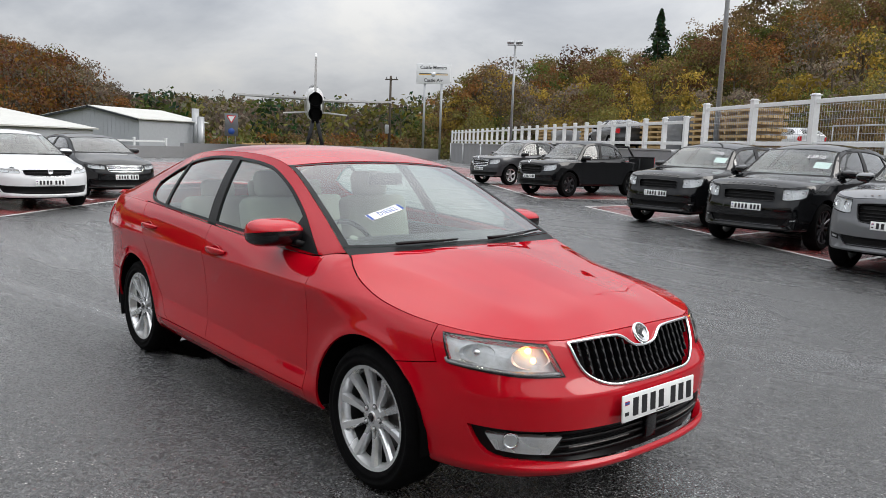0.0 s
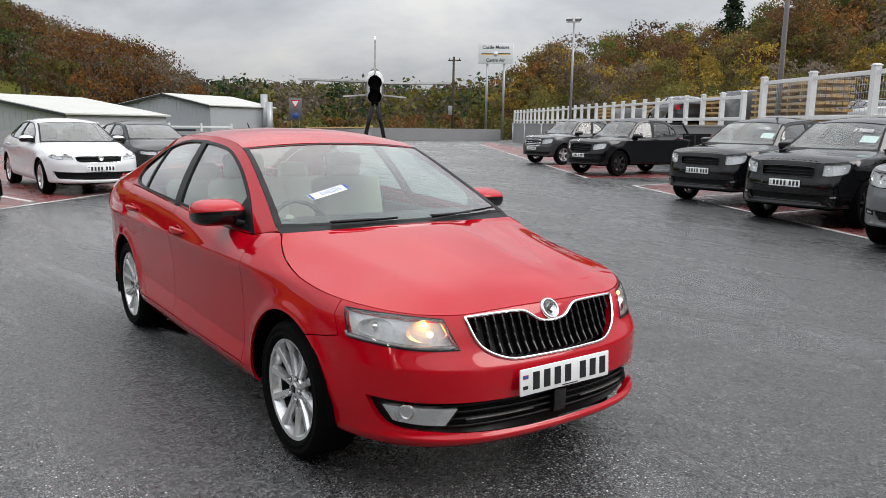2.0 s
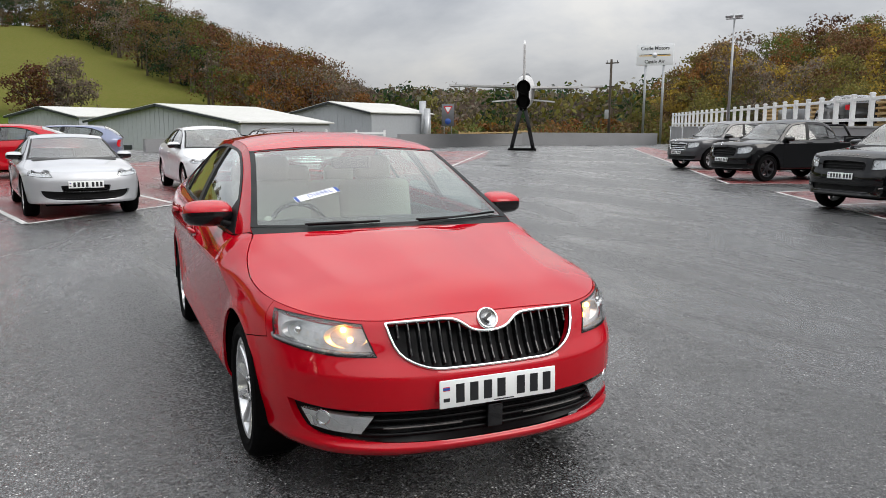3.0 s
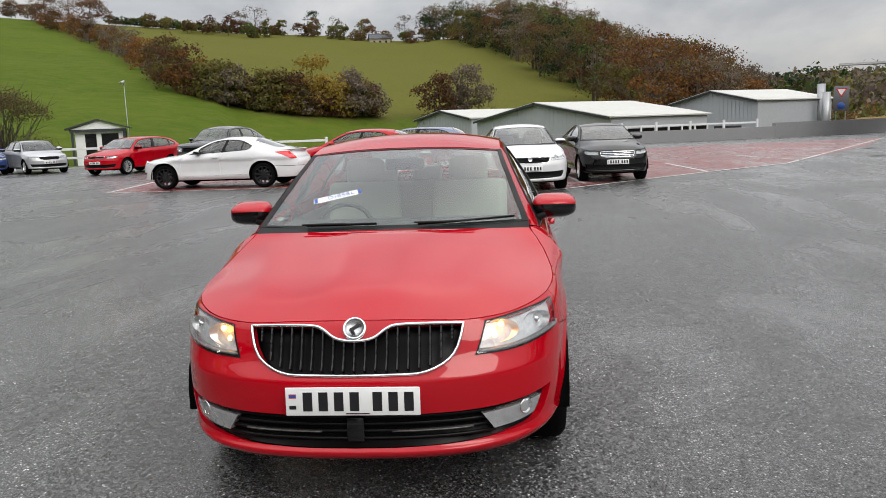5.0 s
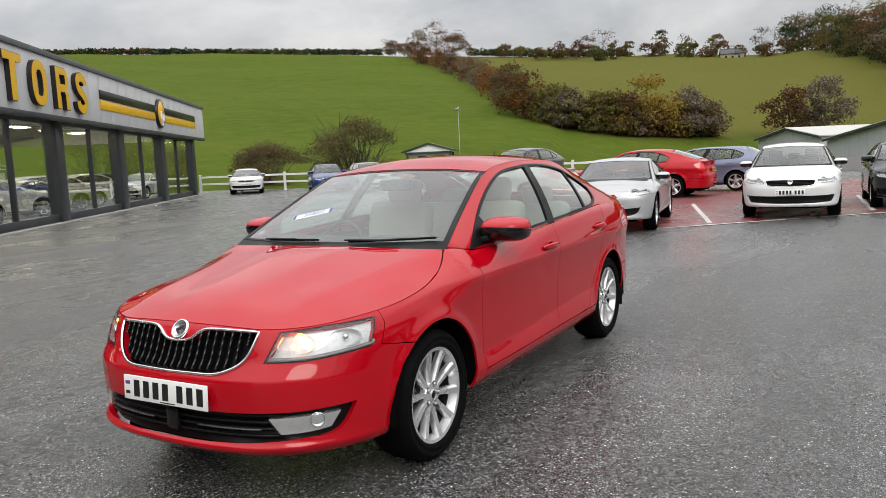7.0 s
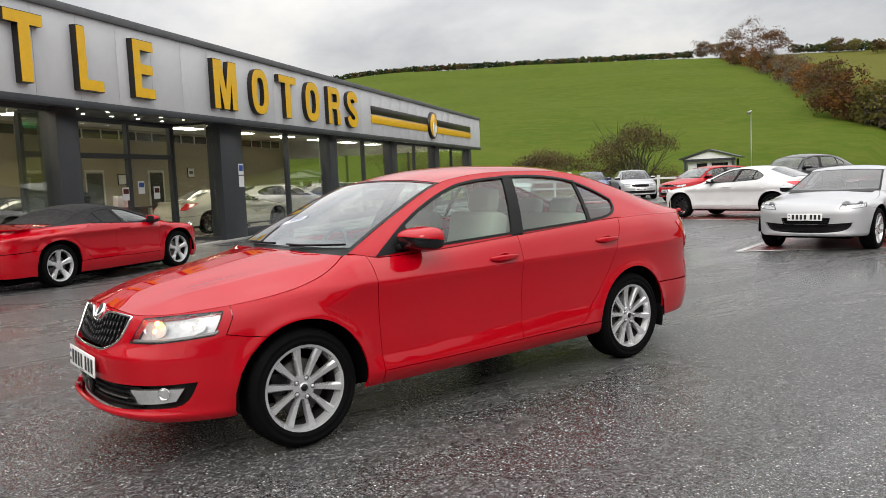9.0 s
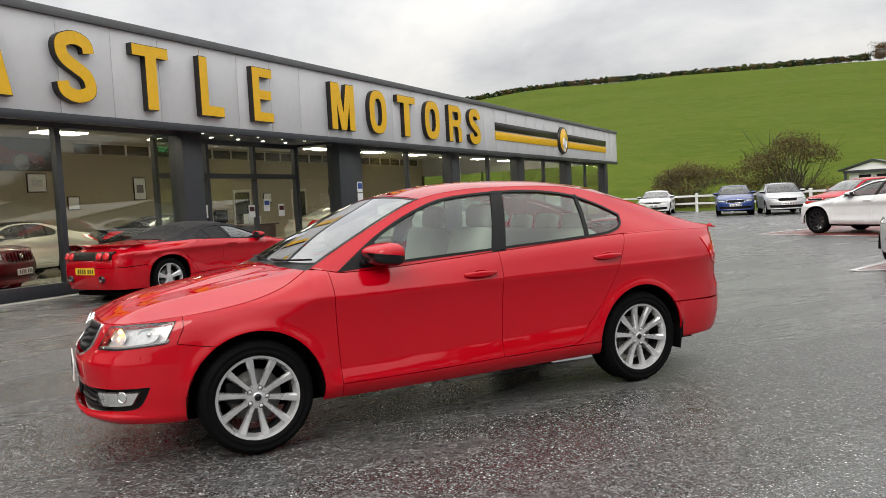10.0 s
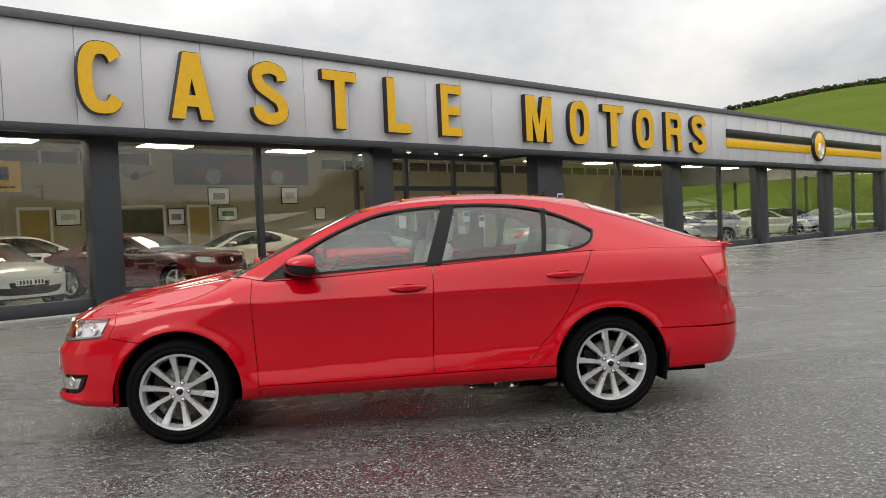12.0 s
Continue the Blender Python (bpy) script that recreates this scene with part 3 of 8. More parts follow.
def number_plate(parent, m, yellow=False, groups=(4, 3), wide=0.52):
    """A number plate whose characters are plain bars."""
    p = box("number_plate", (wide, 0.008, 0.111), (0, 0, 0), PLATE_Y if yellow else PLATE_W, parent, bevel=0.004)
    p.matrix_local = m
    n, step = sum(groups), 0.0605 * wide / 0.52
    x = -(n - 1) * step / 2 - 0.012 + (0.02 if wide > 0.5 else 0.0)
    if not yellow and wide > 0.5 and groups == (4, 3):
        box("band_mark", (0.028, 0.002, 0.016), (-0.232, -0.0046, 0.022), LAMP_RED, p)
        box("band_mark", (0.028, 0.002, 0.010), (-0.232, -0.0050, 0.022), BLUE_INK, p)
        box("band_letters", (0.026, 0.002, 0.014), (-0.232, -0.0046, -0.022), INK, p)
        box("maker_line", (0.09, 0.002, 0.004), (0.02, -0.0046, -0.047), INK, p)
    for g in groups:
        for _ in range(g):
            b = box("character", (0.036 * wide / 0.52, 0.002, 0.074), (x, -0.0046, 0), INK, p)
            x += step
        x += 0.028
    return p


def ribbon(name, pts, r, mat, parent, label="", seg=6):
    """A thin round bar along points."""
    return sweep(name, pts, [(0.02, 0.03, 1)] * len(pts), r, r, mat, parent, label, seg=seg)


def build_car(label, c, m, name="car", group="", category="car"):
    """A car from the base design, drawn out by make_warp(c). c also gives the paint, wheels, lamps and what is fitted."""
    car = thing(name, label, category, m, group)
    hero = c.get("hero", False)
    warp, body, du, dv = make_warp(c), c["paint"], 0.04 if hero else 0.16, 0.014 if hero else 0.085
    lower = lambda s, z: warp(skin(s, z))
    glass_f, glass_r = c.get("glass", (GLASS_FAR, GLASS_FAR))
    n_arc = 26 if hero else 14
    rough_top = 26 if hero else 10

    # the front: one bumper skin with openings for the lamps, the grille and the intake
    s_arch = s_at("x", 1.525, 0.60)
    left = around([("x", 1.700, 0.745), ("x", 1.742, 0.662), ("x", 1.66, 0.645)] + arc(1.343, 57, -11, n_arc))
    low = [(s, 0.240) for s in np.linspace(s_at("x", 1.735, 0.24), 0, 8)]
    half = along_top(0, S_CORNER, rough_top)[1:] + left + low
    ring = half + [(-s, z) for s, z in half[::-1][1:]] + [(0, at_top(0))]
    lamp = {k: rounded(around(c.get("headlamp", HEADLAMP), k), 5, sharp=(0, 2, 4, 7)) for k in (1, -1)}
    top, bot = c.get("grille", (GRILLE_TOP, GRILLE_LOW))
    gl = [(y, z) for y, z in top] + [(-y, z) for y, z in top[::-1][1:]] + [(-y, z) for y, z in bot] + [(y, z) for y, z in bot[::-1][1:]]
    gs = lambda y, z: (math.copysign(s_at("f", abs(y), z), y) if y else 0.0, z)
    grille = rounded([gs(y, z) for y, z in gl], 4, sharp=(0, 2 * len(top) - 2))
    it, ib = c.get("intake", ([(0.775, 0.449), (0.60, 0.436), (0.3, 0.431), (0.0, 0.430)], [(0.727, 0.330), (0.60, 0.310), (0.3, 0.296), (0.0, 0.293)]))
    il = it + [(-y, z) for y, z in it[::-1][1:]] + [(-y, z) for y, z in ib] + [(y, z) for y, z in ib[::-1][1:]]
    intake = rounded([gs(y, z) for y, z in il], 4, sharp=(0, 2 * len(it) - 2))
    bumper = panel("front_bumper", [ring, shrink(lamp[1], 0.006), shrink(lamp[-1], 0.006), shrink(grille, 0.006), shrink(intake, 0.004)], lower, du, dv, body, car, edge=0.03)
    backs = lambda d: (lambda s, z: warp(skin(s, z) * np.array([[1, 1, 1]]) - np.stack([np.full(len(np.atleast_1d(s)), d), 0 * np.atleast_1d(s), 0 * np.atleast_1d(s)], -1)))

    # grille: a dark well, a frame and its bars
    g = panel("grille", [shrink(grille, -0.012)], backs(0.07), 0.2, 0.2, TRIM, car, edge=0, gap=0)
    inner = shrink(grille, c.get("frame_width", 0.017))
    wide = c.get("frame_width", 0.014) / 2
    mid = np.array(shrink(grille, wide * 0.6))
    gn = chart_normal(lower, mid[:, 0], mid[:, 1])
    sweep("grille_frame", lower(mid[:, 0], mid[:, 1]) + gn * 0.003, gn, wide, 0.009, c.get("frame", CHROME), g, "bright chrome surround", closed=True)
    count = c.get("bars", 19)
    ytop = lambda y: np.interp(abs(y), [p[0] for p in top[::-1]], [p[1] for p in top[::-1]])
    ybot = lambda y: np.interp(abs(y), [p[0] for p in bot[::-1]], [p[1] for p in bot[::-1]])
    for i in range(count):
        if c.get("bars_flat", False):
            z = bot[-1][1] + (top[-1][1] - bot[-1][1]) * (i + 0.5) / count
            ymax = min(np.interp(z, [bot[0][1], top[0][1]], [bot[0][0], top[0][0]]), 0.45) - 0.01
            zz = np.full(9, z)
            ss = np.array([gs(y, z)[0] for y in np.linspace(-ymax, ymax, 9)])
            ribbon("grille_bar", [tuple(p) for p in backs(0.012)(ss, zz)], 0.35 * (top[-1][1] - bot[-1][1]) / count, c.get("bar_mat", TRIM), g)
        else:
            y = 0.40 * (2 * (i + 0.5) / count - 1)
            z0, z1 = ybot(y) + (0.055 if abs(y) > 0.34 else 0.012), ytop(y) - 0.012
            if z1 - z0 < 0.02:
                continue
            zs = np.linspace(z0, z1, 5)
            ss = np.array([gs(y, z)[0] for z in zs])
            P = backs(0.018)(ss, zs)
            bm = bmesh.new()
            for a, b in zip(P, P[1:]):
                d = Vector(b - a)
                cuboid(bm, (0.034, 0.010, d.length * 1.06), (Vector(a) + Vector(b)) / 2, d.to_track_quat("Z", "X").to_matrix().to_4x4() @ pose(0, 0, 0, 0, 0, 0), 0.003, 1)
            part("grille_bar", bm, GLOSS_BLACK, g, sharp=40)
    # lower intake with its mesh bars and fog lamps
    air = panel("air_intake", [shrink(intake, -0.01)], backs(0.055), 0.15, 0.15, TRIM, car, edge=0, gap=0)
    for z in np.linspace(ib[-1][1] + 0.03, it[-1][1] - 0.02, 4 if hero else 2):
        y = np.interp(z, [ib[-1][1], it[-1][1]], [ib[1][0], it[1][0]]) - 0.06
        ss = np.array([gs(v, z)[0] for v in np.linspace(-y, y, 13)])
        ribbon("intake_bar", [tuple(p) for p in backs(0.03)(ss, np.full(13, z))], 0.008, TRIM, air)
    for k in (1, -1):
        if hero:
            fog = around([("f", 0.728, 0.413), ("f", 0.61, 0.406), ("f", 0.492, 0.400), ("f", 0.536, 0.332), ("f", 0.63, 0.338), ("f", 0.698, 0.350)], k)
            fl = panel("fog_lamp", [rounded(fog, 3, sharp=(0, 2, 3, 5))], backs(0.012), 0.05, 0.03, ALLOY, car, "clear fog lamp in a bright bezel", edge=0.03, gap=0)
            P = backs(-0.012)(np.array([k * s_at("f", 0.668, 0.390)]), np.array([0.390]))[0]
            bm = bmesh.new()
            lathe(bm, [(0.001, -0.012), (0.008, -0.012), (0.010, -0.024), (0.018, -0.020), (0.029, -0.004), (0.031, -0.004), (0.032, -0.010)], 20)
            part("fog_reflector", bm, CHROME, fl, m=Matrix.Translation(P - np.array([0.012, 0, 0])) @ pose(0, 0, 0, 0, 0, -90 + 42 * k))
            panel("fog_lens", [shrink(rounded(fog, 3, sharp=(0, 2, 3, 5)), 0.004)], lower, 0.06, 0.04, LENS, fl, edge=0, gap=0, out=0.002)
        # headlamps: a dark silver housing, two reflectors, a lit bulb and a clear lens
        hl = panel("headlamp", [shrink(lamp[k], -0.004)], backs(0.050), 0.12, 0.06, c.get("lamp_back", LAMP_WHITE), car, "clear headlamp", edge=0, gap=0)
        panel("bezel", [lamp[k], shrink(lamp[k], 0.006)], lower, 0.07, 0.05, TRIM, hl, edge=0.015, gap=-0.001, out=0.0015)
        panel("lens", [lamp[k]], lower, 0.06 if hero else 0.15, 0.04 if hero else 0.1, LENS, hl, edge=0, gap=0.003, out=0.004)
        z0 = np.mean([p[2] for p in c.get("headlamp", HEADLAMP)])
        for j, (y, r) in enumerate(((0.560, 0.056), (0.725, 0.044)) if hero else ((0.560, 0.062), (0.735, 0.050))):
            P = backs(0.030)(np.array([k * s_at("f", y, z0)]), np.array([z0 + (0.002 if j == 0 else 0.012)]))[0]
            tall = 0.78 if hero else 1.0
            bm = bmesh.new()
            lathe(bm, [(0.001, -0.050), (r * 0.45, -0.046), (r * 0.80, -0.030), (r * 1.1, 0.0)], 24 if hero else 12)
            for v in bm.verts:
                v.co.z *= tall
                v.co.x *= 1.45 if hero else 1.0
            bowl = part("reflector", bm, REFLECTOR if hero else CHROME, hl, m=Matrix.Translation(P) @ pose(0, 0, 0, 0, 0, -90 + (22 + 16 * j) * k))
            if hero and j == 0:
                # the sidelight and the dipped bulb, both lit
                for at, size in (((-0.014 * k, -0.010, 0.024), 0.013), ((0.012 * k, -0.020, -0.020), 0.016)):
                    bm = bmesh.new()
                    bmesh.ops.create_icosphere(bm, subdivisions=2, radius=size)
                    part("bulb", bm, AMBER, bowl, "lit amber bulb", m=Matrix.Translation(at))
            else:
                bm = bmesh.new()
                lathe(bm, [(0.001, 0.004), (0.012, 0.002), (0.016, -0.012), (0.018, -0.04)], 12)
                part("bulb_shade", bm, CHROME, bowl)
        if hero:
            # a grey ledge along the foot of the lamp
            foot = [p for p in shrink(lamp[k], 0.010)]
            lo = [p for p in foot if p[1] < np.interp(abs(p[0]), [0.5, 1.06], [0.656, 0.690])]
            if len(lo) > 3:
                Q = backs(0.016)(np.array([p[0] for p in lo]), np.array([p[1] for p in lo]))
                sweep("lamp_ledge", Q, [(0, 0, 1)] * len(lo), 0.014, 0.008, LAMP_GREY, hl)

    # wings, doors, sills, quarters on both sides
    for k in (1, -1):
        s_d, s_b, s_r = s_at("x", 0.890, 0.93), s_at("x", -0.218, 0.98), s_at("x", -1.245, 1.03)
        wing = along_top(S_CORNER, S_HOOD, rough_top, k) + along_top(S_HOOD, s_d, 8, k)[1:] + around([("x", 0.890, 0.80), ("x", 0.878, 0.55), ("x", 0.868, 0.33), ("x", 0.868, 0.243)], k)
        wing += around(arc(1.343, 191, 57, n_arc) + [("x", 1.66, 0.645), ("x", 1.742, 0.662), ("x", 1.700, 0.745)], k)
        panel("front_wing", [wing], lower, du, dv, body, car)
        door = along_top(s_d, s_b, rough_top, k) + around([("x", -0.212, 0.8), ("x", -0.2, 0.5), ("x", -0.196, 0.338), ("x", 0.3, 0.330), ("x", 0.868, 0.330), ("x", 0.878, 0.55), ("x", 0.890, 0.80)], k)
        fd = panel("front_door", [door], lower, du, dv, body, car)
        edge_r = [("x", -1.205, 0.97), ("x", -1.142, 0.86), ("x", -1.105, 0.77), ("x", -1.052, 0.67), ("x", -0.968, 0.56), ("x", -0.873, 0.458), ("x", -0.805, 0.370), ("x", -0.735, 0.342)]
        door = along_top(s_b, s_r, rough_top, k) + around(edge_r + [("x", -0.45, 0.340), ("x", -0.196, 0.338), ("x", -0.2, 0.5), ("x", -0.212, 0.8)], k)
        rd = panel("rear_door", [door], lower, du, dv, body, car)
        sill = around([("x", 0.868, 0.328), ("x", 0.3, 0.328), ("x", -0.196, 0.336), ("x", -0.735, 0.338), ("x", -0.975, 0.332), ("x", -0.978, 0.248), ("x", -0.5, 0.244), ("x", 0.3, 0.243), ("x", 0.868, 0.243)], k)
        panel("sill", [sill], lower, du * 1.5, dv, body, car)
        # an added near-black sheet that stops light showing through the door and sill gaps
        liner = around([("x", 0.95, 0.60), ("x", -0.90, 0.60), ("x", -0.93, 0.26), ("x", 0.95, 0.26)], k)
        panel("gap_backing", [liner], lambda s, z: warp(skin(s, z) * np.array([[1, 0.97, 1]])), 0.3, 0.05, UNDER, car, edge=0, gap=0)
        s_e = s_at("r", 0.60, 0.95)
        quarter = along_top(s_r, s_e, rough_top, k) + [(k * s_at("r", 0.60, z), z) for z in (0.9, 0.8, 0.65, 0.515)] + around([("x", -2.1, 0.520), ("x", -1.85, 0.528), ("x", -1.70, 0.533)], k)
        quarter += around(arc(-1.343, 143.5, 3, n_arc) + edge_r[::-1], k)
        panel("rear_quarter", [quarter], lower, du, dv, body, car)
        # the side of the cabin with its window opening, black surround and panes
        side = upper(k)
        xs = np.linspace(0.98, -2.275, 40 if hero else 20)
        top_edge = [(x, float(RAIL_Z(x))) for x in xs]
        low_edge = [(x, float(belt(x)[1][0]) + 0.001) for x in np.linspace(-2.20, 0.93, 40 if hero else 20)]
        dlo = rounded(DLO, 5 if hero else 2, sharp=(0, 9))
        cab = lambda x, z: warp(side(x, z))
        cover = c.get("soft_top", False)
        sf = panel("side_frame", [top_edge + low_edge, dlo], cab, du, dv, ROOF_CLOTH if cover else body, car, gap=0.001, edge=0.02, hint=Vector((0, 0, 0.9)))
        panel("window_surround", [shrink(dlo, -0.004), shrink(dlo, 0.010)], cab, du, dv, TRIM, sf, "black rubber surround", gap=0, edge=0.008, out=0.004, hint=Vector((0, 0, 0.9)))
        # the quarter runs into the roof side with no joint
        xs = np.linspace(-1.262, -2.25, 30)
        by, bz = belt(xs)
        P = warp(np.stack([xs, k * (by - 0.0012), bz], -1))
        sweep("shoulder_fillet", P, [(0, k * 0.6, 0.8)] * 30, 0.009, 0.0016, body, sf)
        sail = [(0.800, 0.971), (0.690, 0.975), (0.560, 0.979), (0.572, 1.122), (0.690, 1.046)]
        panel("mirror_sail", [sail], cab, 0.1, 0.06, TRIM, sf, "black triangular panel at the mirror", gap=0, edge=0.01, out=0.002, hint=Vector((0, 0, 0.9)))
        pill = [(-0.175, 1.0), (-0.272, 1.0), (-0.405, 1.385), (-0.318, 1.385)]
        panel("door_pillar", [pill], cab, 0.1, 0.06, TRIM, sf, "gloss black pillar", gap=0, edge=0.02, out=0.003, hint=Vector((0, 0, 0.9)))
        div = [(-0.915, 1.03), (-0.945, 1.03), (-1.005, 1.335), (-0.975, 1.335)]
        panel("window_divider", [div], cab, 0.1, 0.06, TRIM, sf, gap=0, edge=0.012, out=0.0015, hint=Vector((0, 0, 0.9)))
        for nm, a, b, gm in (("front_window", 0.9, -0.25, glass_f), ("rear_window_pane", -0.25, -0.95, glass_r), ("quarter_window", -0.95, -1.4, glass_r)):
            if cover and nm != "front_window":
                gm = ROOF_CLOTH
            bmw = bmesh.new()
            vs = [bmw.verts.new((p[0], p[1], 0)) for p in shrink(dlo, 0.004)]
            bmw.faces.new(vs)
            for xc, keep in ((a, -1), (b, 1)):
                bmesh.ops.bisect_plane(bmw, geom=bmw.verts[:] + bmw.edges[:] + bmw.faces[:], dist=1e-5, plane_co=(xc, 1.0, 0), plane_no=(1, 0.30, 0), clear_inner=keep > 0, clear_outer=keep < 0)
            loop = []
            rim = [e for e in bmw.edges if e.is_boundary]
            if rim:
                v0, v = rim[0].verts
                loop, prev = [v0, v], rim[0]
                while True:
                    nxt = next((e for e in v.link_edges if e.is_boundary and e is not prev), None)
                    v = nxt.other_vert(v) if nxt else None
                    if v is None or v is v0:
                        break
                    loop.append(v)
                    prev = nxt
            loop = [tuple(q.co[:2]) for q in loop]
            bmw.free()
            if len(loop) > 3:
                pane = panel(nm, [loop], cab, 0.08 if hero else 0.3, 0.06 if hero else 0.2, gm, car, gap=0, edge=0, out=-0.006, hint=Vector((0, 0, 0.9)))
        # mirror: a painted cap over a black lower shell, on a foot
        if c.get("mirrors", True):
            bm = bmesh.new()
            bmesh.ops.create_uvsphere(bm, u_segments=20, v_segments=12, radius=1)
            for v in bm.verts:
                q = (v.co.y + 1) / 2
                v.co = Vector([math.copysign(abs(t) ** 0.60, t) for t in v.co])
                v.co = Vector((v.co.x * (0.066 if v.co.x < 0 else 0.125), v.co.y * 0.125, v.co.z * (0.076 - 0.010 * q) * (1 - 0.28 * max(v.co.x, 0))))
                v.co.x = max(v.co.x, -0.052)
                v.co.x -= 0.05 * q
            capm = bmesh.ops.bisect_plane(bm, geom=bm.verts[:] + bm.edges[:] + bm.faces[:], plane_co=(0, 0, 0.006), plane_no=(-0.14, 0.0, 1))
            for f in bm.faces:
                ce = f.calc_center_median()
                f.material_index = 1 if ce.z < 0.006 + 0.14 * ce.x else 0
                if ce.x < -0.07 - 0.02 * ce.y and f.normal.x < -0.8:
                    f.material_index = 1
            at = warp(np.array([[0.585, 0.885, 1.042]]))[0]
            mr = part("door_mirror", bm, [c.get("mirror_mat", body), GLOSS_BLACK], car, "body-coloured mirror cap over a black shell", Matrix.Translation((at[0], k * at[1], at[2])) @ pose(0, 0, 0, 0, 0, 0 if k > 0 else 0) @ Matrix.Diagonal((1, k, 1, 1)))
            if k < 0:
                mr.data.flip_normals()
            bm = bmesh.new()
            cuboid(bm, (0.10, 0.15, 0.035), (0.06, k * -0.125, -0.058), pose(0, 0, 0, k * 18, 0, 0), 0.012)
            part("mirror_foot", bm, TRIM, mr, sharp=40, m=Matrix.Diagonal((1, k, 1, 1)))
        # door handles: a bar over a shallow cup
        for x, z, dr in ((-0.055, 0.872, fd), (-1.045, 0.905, rd)):
            if c.get("doors", 4) == 2 and x < -0.5:
                continue
            P = lower(np.array([k * s_at("x", x, z)]), np.array([z]))[0]
            bm = bmesh.new()
            bmesh.ops.create_uvsphere(bm, u_segments=24, v_segments=10, radius=1)
            for v in bm.verts:
                q = [math.copysign(abs(t) ** 0.62, t) for t in v.co]
                v.co = Vector((q[0] * 0.118, k * (0.026 + q[1] * 0.013 - 0.022 * q[0] ** 2), q[2] * (0.018 - 0.005 * q[0] ** 2) + 0.005))
            hd = part("door_handle", bm, body, dr, m=Matrix.Translation(P))
            if k < 0:
                hd.data.flip_normals()
            if hero:
                # the cup behind the grip, a shallow bowl with a raised lip
                bm = bmesh.new()
                rings = [[bm.verts.new((a * 0.072 * math.cos(t), k * y, a * 0.040 * math.sin(t) - 0.008)) for t in np.linspace(0, 2 * math.pi, 24, endpoint=False)] for a, y in ((1.04, 0.0), (1.0, 0.0035), (0.93, 0.0030), (0.75, -0.001), (0.4, -0.002))]
                for p, q in zip(rings, rings[1:]):
                    for i in range(24):
                        bm.faces.new((p[i], p[(i + 1) % 24], q[(i + 1) % 24], q[i]))
                bm.faces.new(rings[-1])
                bmesh.ops.recalc_face_normals(bm, faces=bm.faces[:])
                part("handle_cup", bm, body, hd)
        # tail lamp
        tl = around([("x", -1.985, 0.972), ("x", -2.12, 0.985), ("r", 0.63, 0.990), ("r", 0.62, 0.775), ("x", -2.16, 0.762), ("x", -2.09, 0.80)], k)
        if not c.get("rear_dark"):
            panel("tail_lamp", [tl], lower, 0.06, 0.05, LAMP_RED, car, "red tail lamp", edge=0.02, gap=0, out=0.006)

    # bonnet, scuttle, screens, roof, boot lid, rear face and bumper
    uu = lambda n: np.sin(np.linspace(-1, 1, n) * math.pi / 2)
    nu, nv = (41, 33) if hero else (13, 9)
    sheet("bonnet", np.linspace(-1, 1, 81) if hero else uu(nu), np.linspace(0.003, 0.985, nv), lambda u, v: warp(bonnet_chart((bonnet_u(u, v) if hero else u) * 0.997, v)), body, car, edge=0.015)
    ws = crown(rail_line(0.945, 0.2), mid_line([(0, 1.035, 1.000), (0.5, 0.635, 1.208), (1, 0.225, 1.389)]))
    scuttle = lambda u, v: warp((bonnet_chart(u, np.full(len(u), 0.985)) - [0, 0, 0.006]) * (1 - v)[:, None] + ws(u, 0 * u) * v[:, None])
    sheet("scuttle", uu(15), np.linspace(0, 1, 3), scuttle, TRIM, car)
    wsf = lambda u, v: warp(ws(u, v))
    screen = sheet("windscreen", np.linspace(-0.965, 0.965, 23 if hero else 9), np.linspace(0.0, 0.975, 13 if hero else 6), wsf, c.get("screen", glass_f), car)
    for nm, U, V in (("screen_edge", [0.955, 1.0], np.linspace(0, 1, 9)), ("screen_edge", [-1.0, -0.955], np.linspace(0, 1, 9)), ("screen_edge", np.linspace(-1, 1, 13), [0.968, 0.986]), ("screen_edge", np.linspace(-1, 1, 13), [0.0, 0.018])):
        sheet(nm, np.array(U), np.array(V), lambda u, v: wsf(u, v) + [0, 0, 0.0025], body if V[0] != 0.0 and nm and len(U) == 2 else TRIM, screen)
    for p in (crown(rail_line(0.2, -1.35), mid_line([(0, 0.225, 1.389), (0.2, -0.07, 1.449), (0.4, -0.386, 1.468), (0.72, -0.87, 1.457), (1, -1.30, 1.414)]), 2.4),):
        sheet("roof", uu(25 if hero else 11), np.linspace(0, 1, 25 if hero else 10), lambda u, v: warp(p(u, v)), c.get("roof", body), car, edge=0.02)
    rg = crown(rail_line(-1.35, -2.05), mid_line([(0, -1.30, 1.413), (0.5, -1.70, 1.284), (1, -2.12, 1.124)]), 2.4)
    sheet("rear_screen", np.linspace(-0.93, 0.93, 15), np.linspace(0.02, 0.97, 8), lambda u, v: warp(rg(u, v)), ROOF_CLOTH if c.get("soft_top") else glass_r, car)
    for U in ([0.90, 1.0], [-1.0, -0.90]):
        sheet("pillar_edge", np.array(U), np.linspace(0, 1, 10), lambda u, v: warp(rg(u, v)) + [0, 0, 0.003], ROOF_CLOTH if c.get("soft_top") else body, car)
    sheet("boot_lid", uu(15), np.linspace(0, 1, 7), lambda u, v: warp(boot_chart(u, v)), body, car, edge=0.01)
    full = lambda s, z: warp(skin(np.where(s <= OUT_S[-1], s, s - 2 * OUT_S[-1]), z))
    tail_top = [(s, at_top(min(s, 2 * OUT_S[-1] - s))) for s in np.linspace(s_e, 2 * OUT_S[-1] - s_e, 14)]
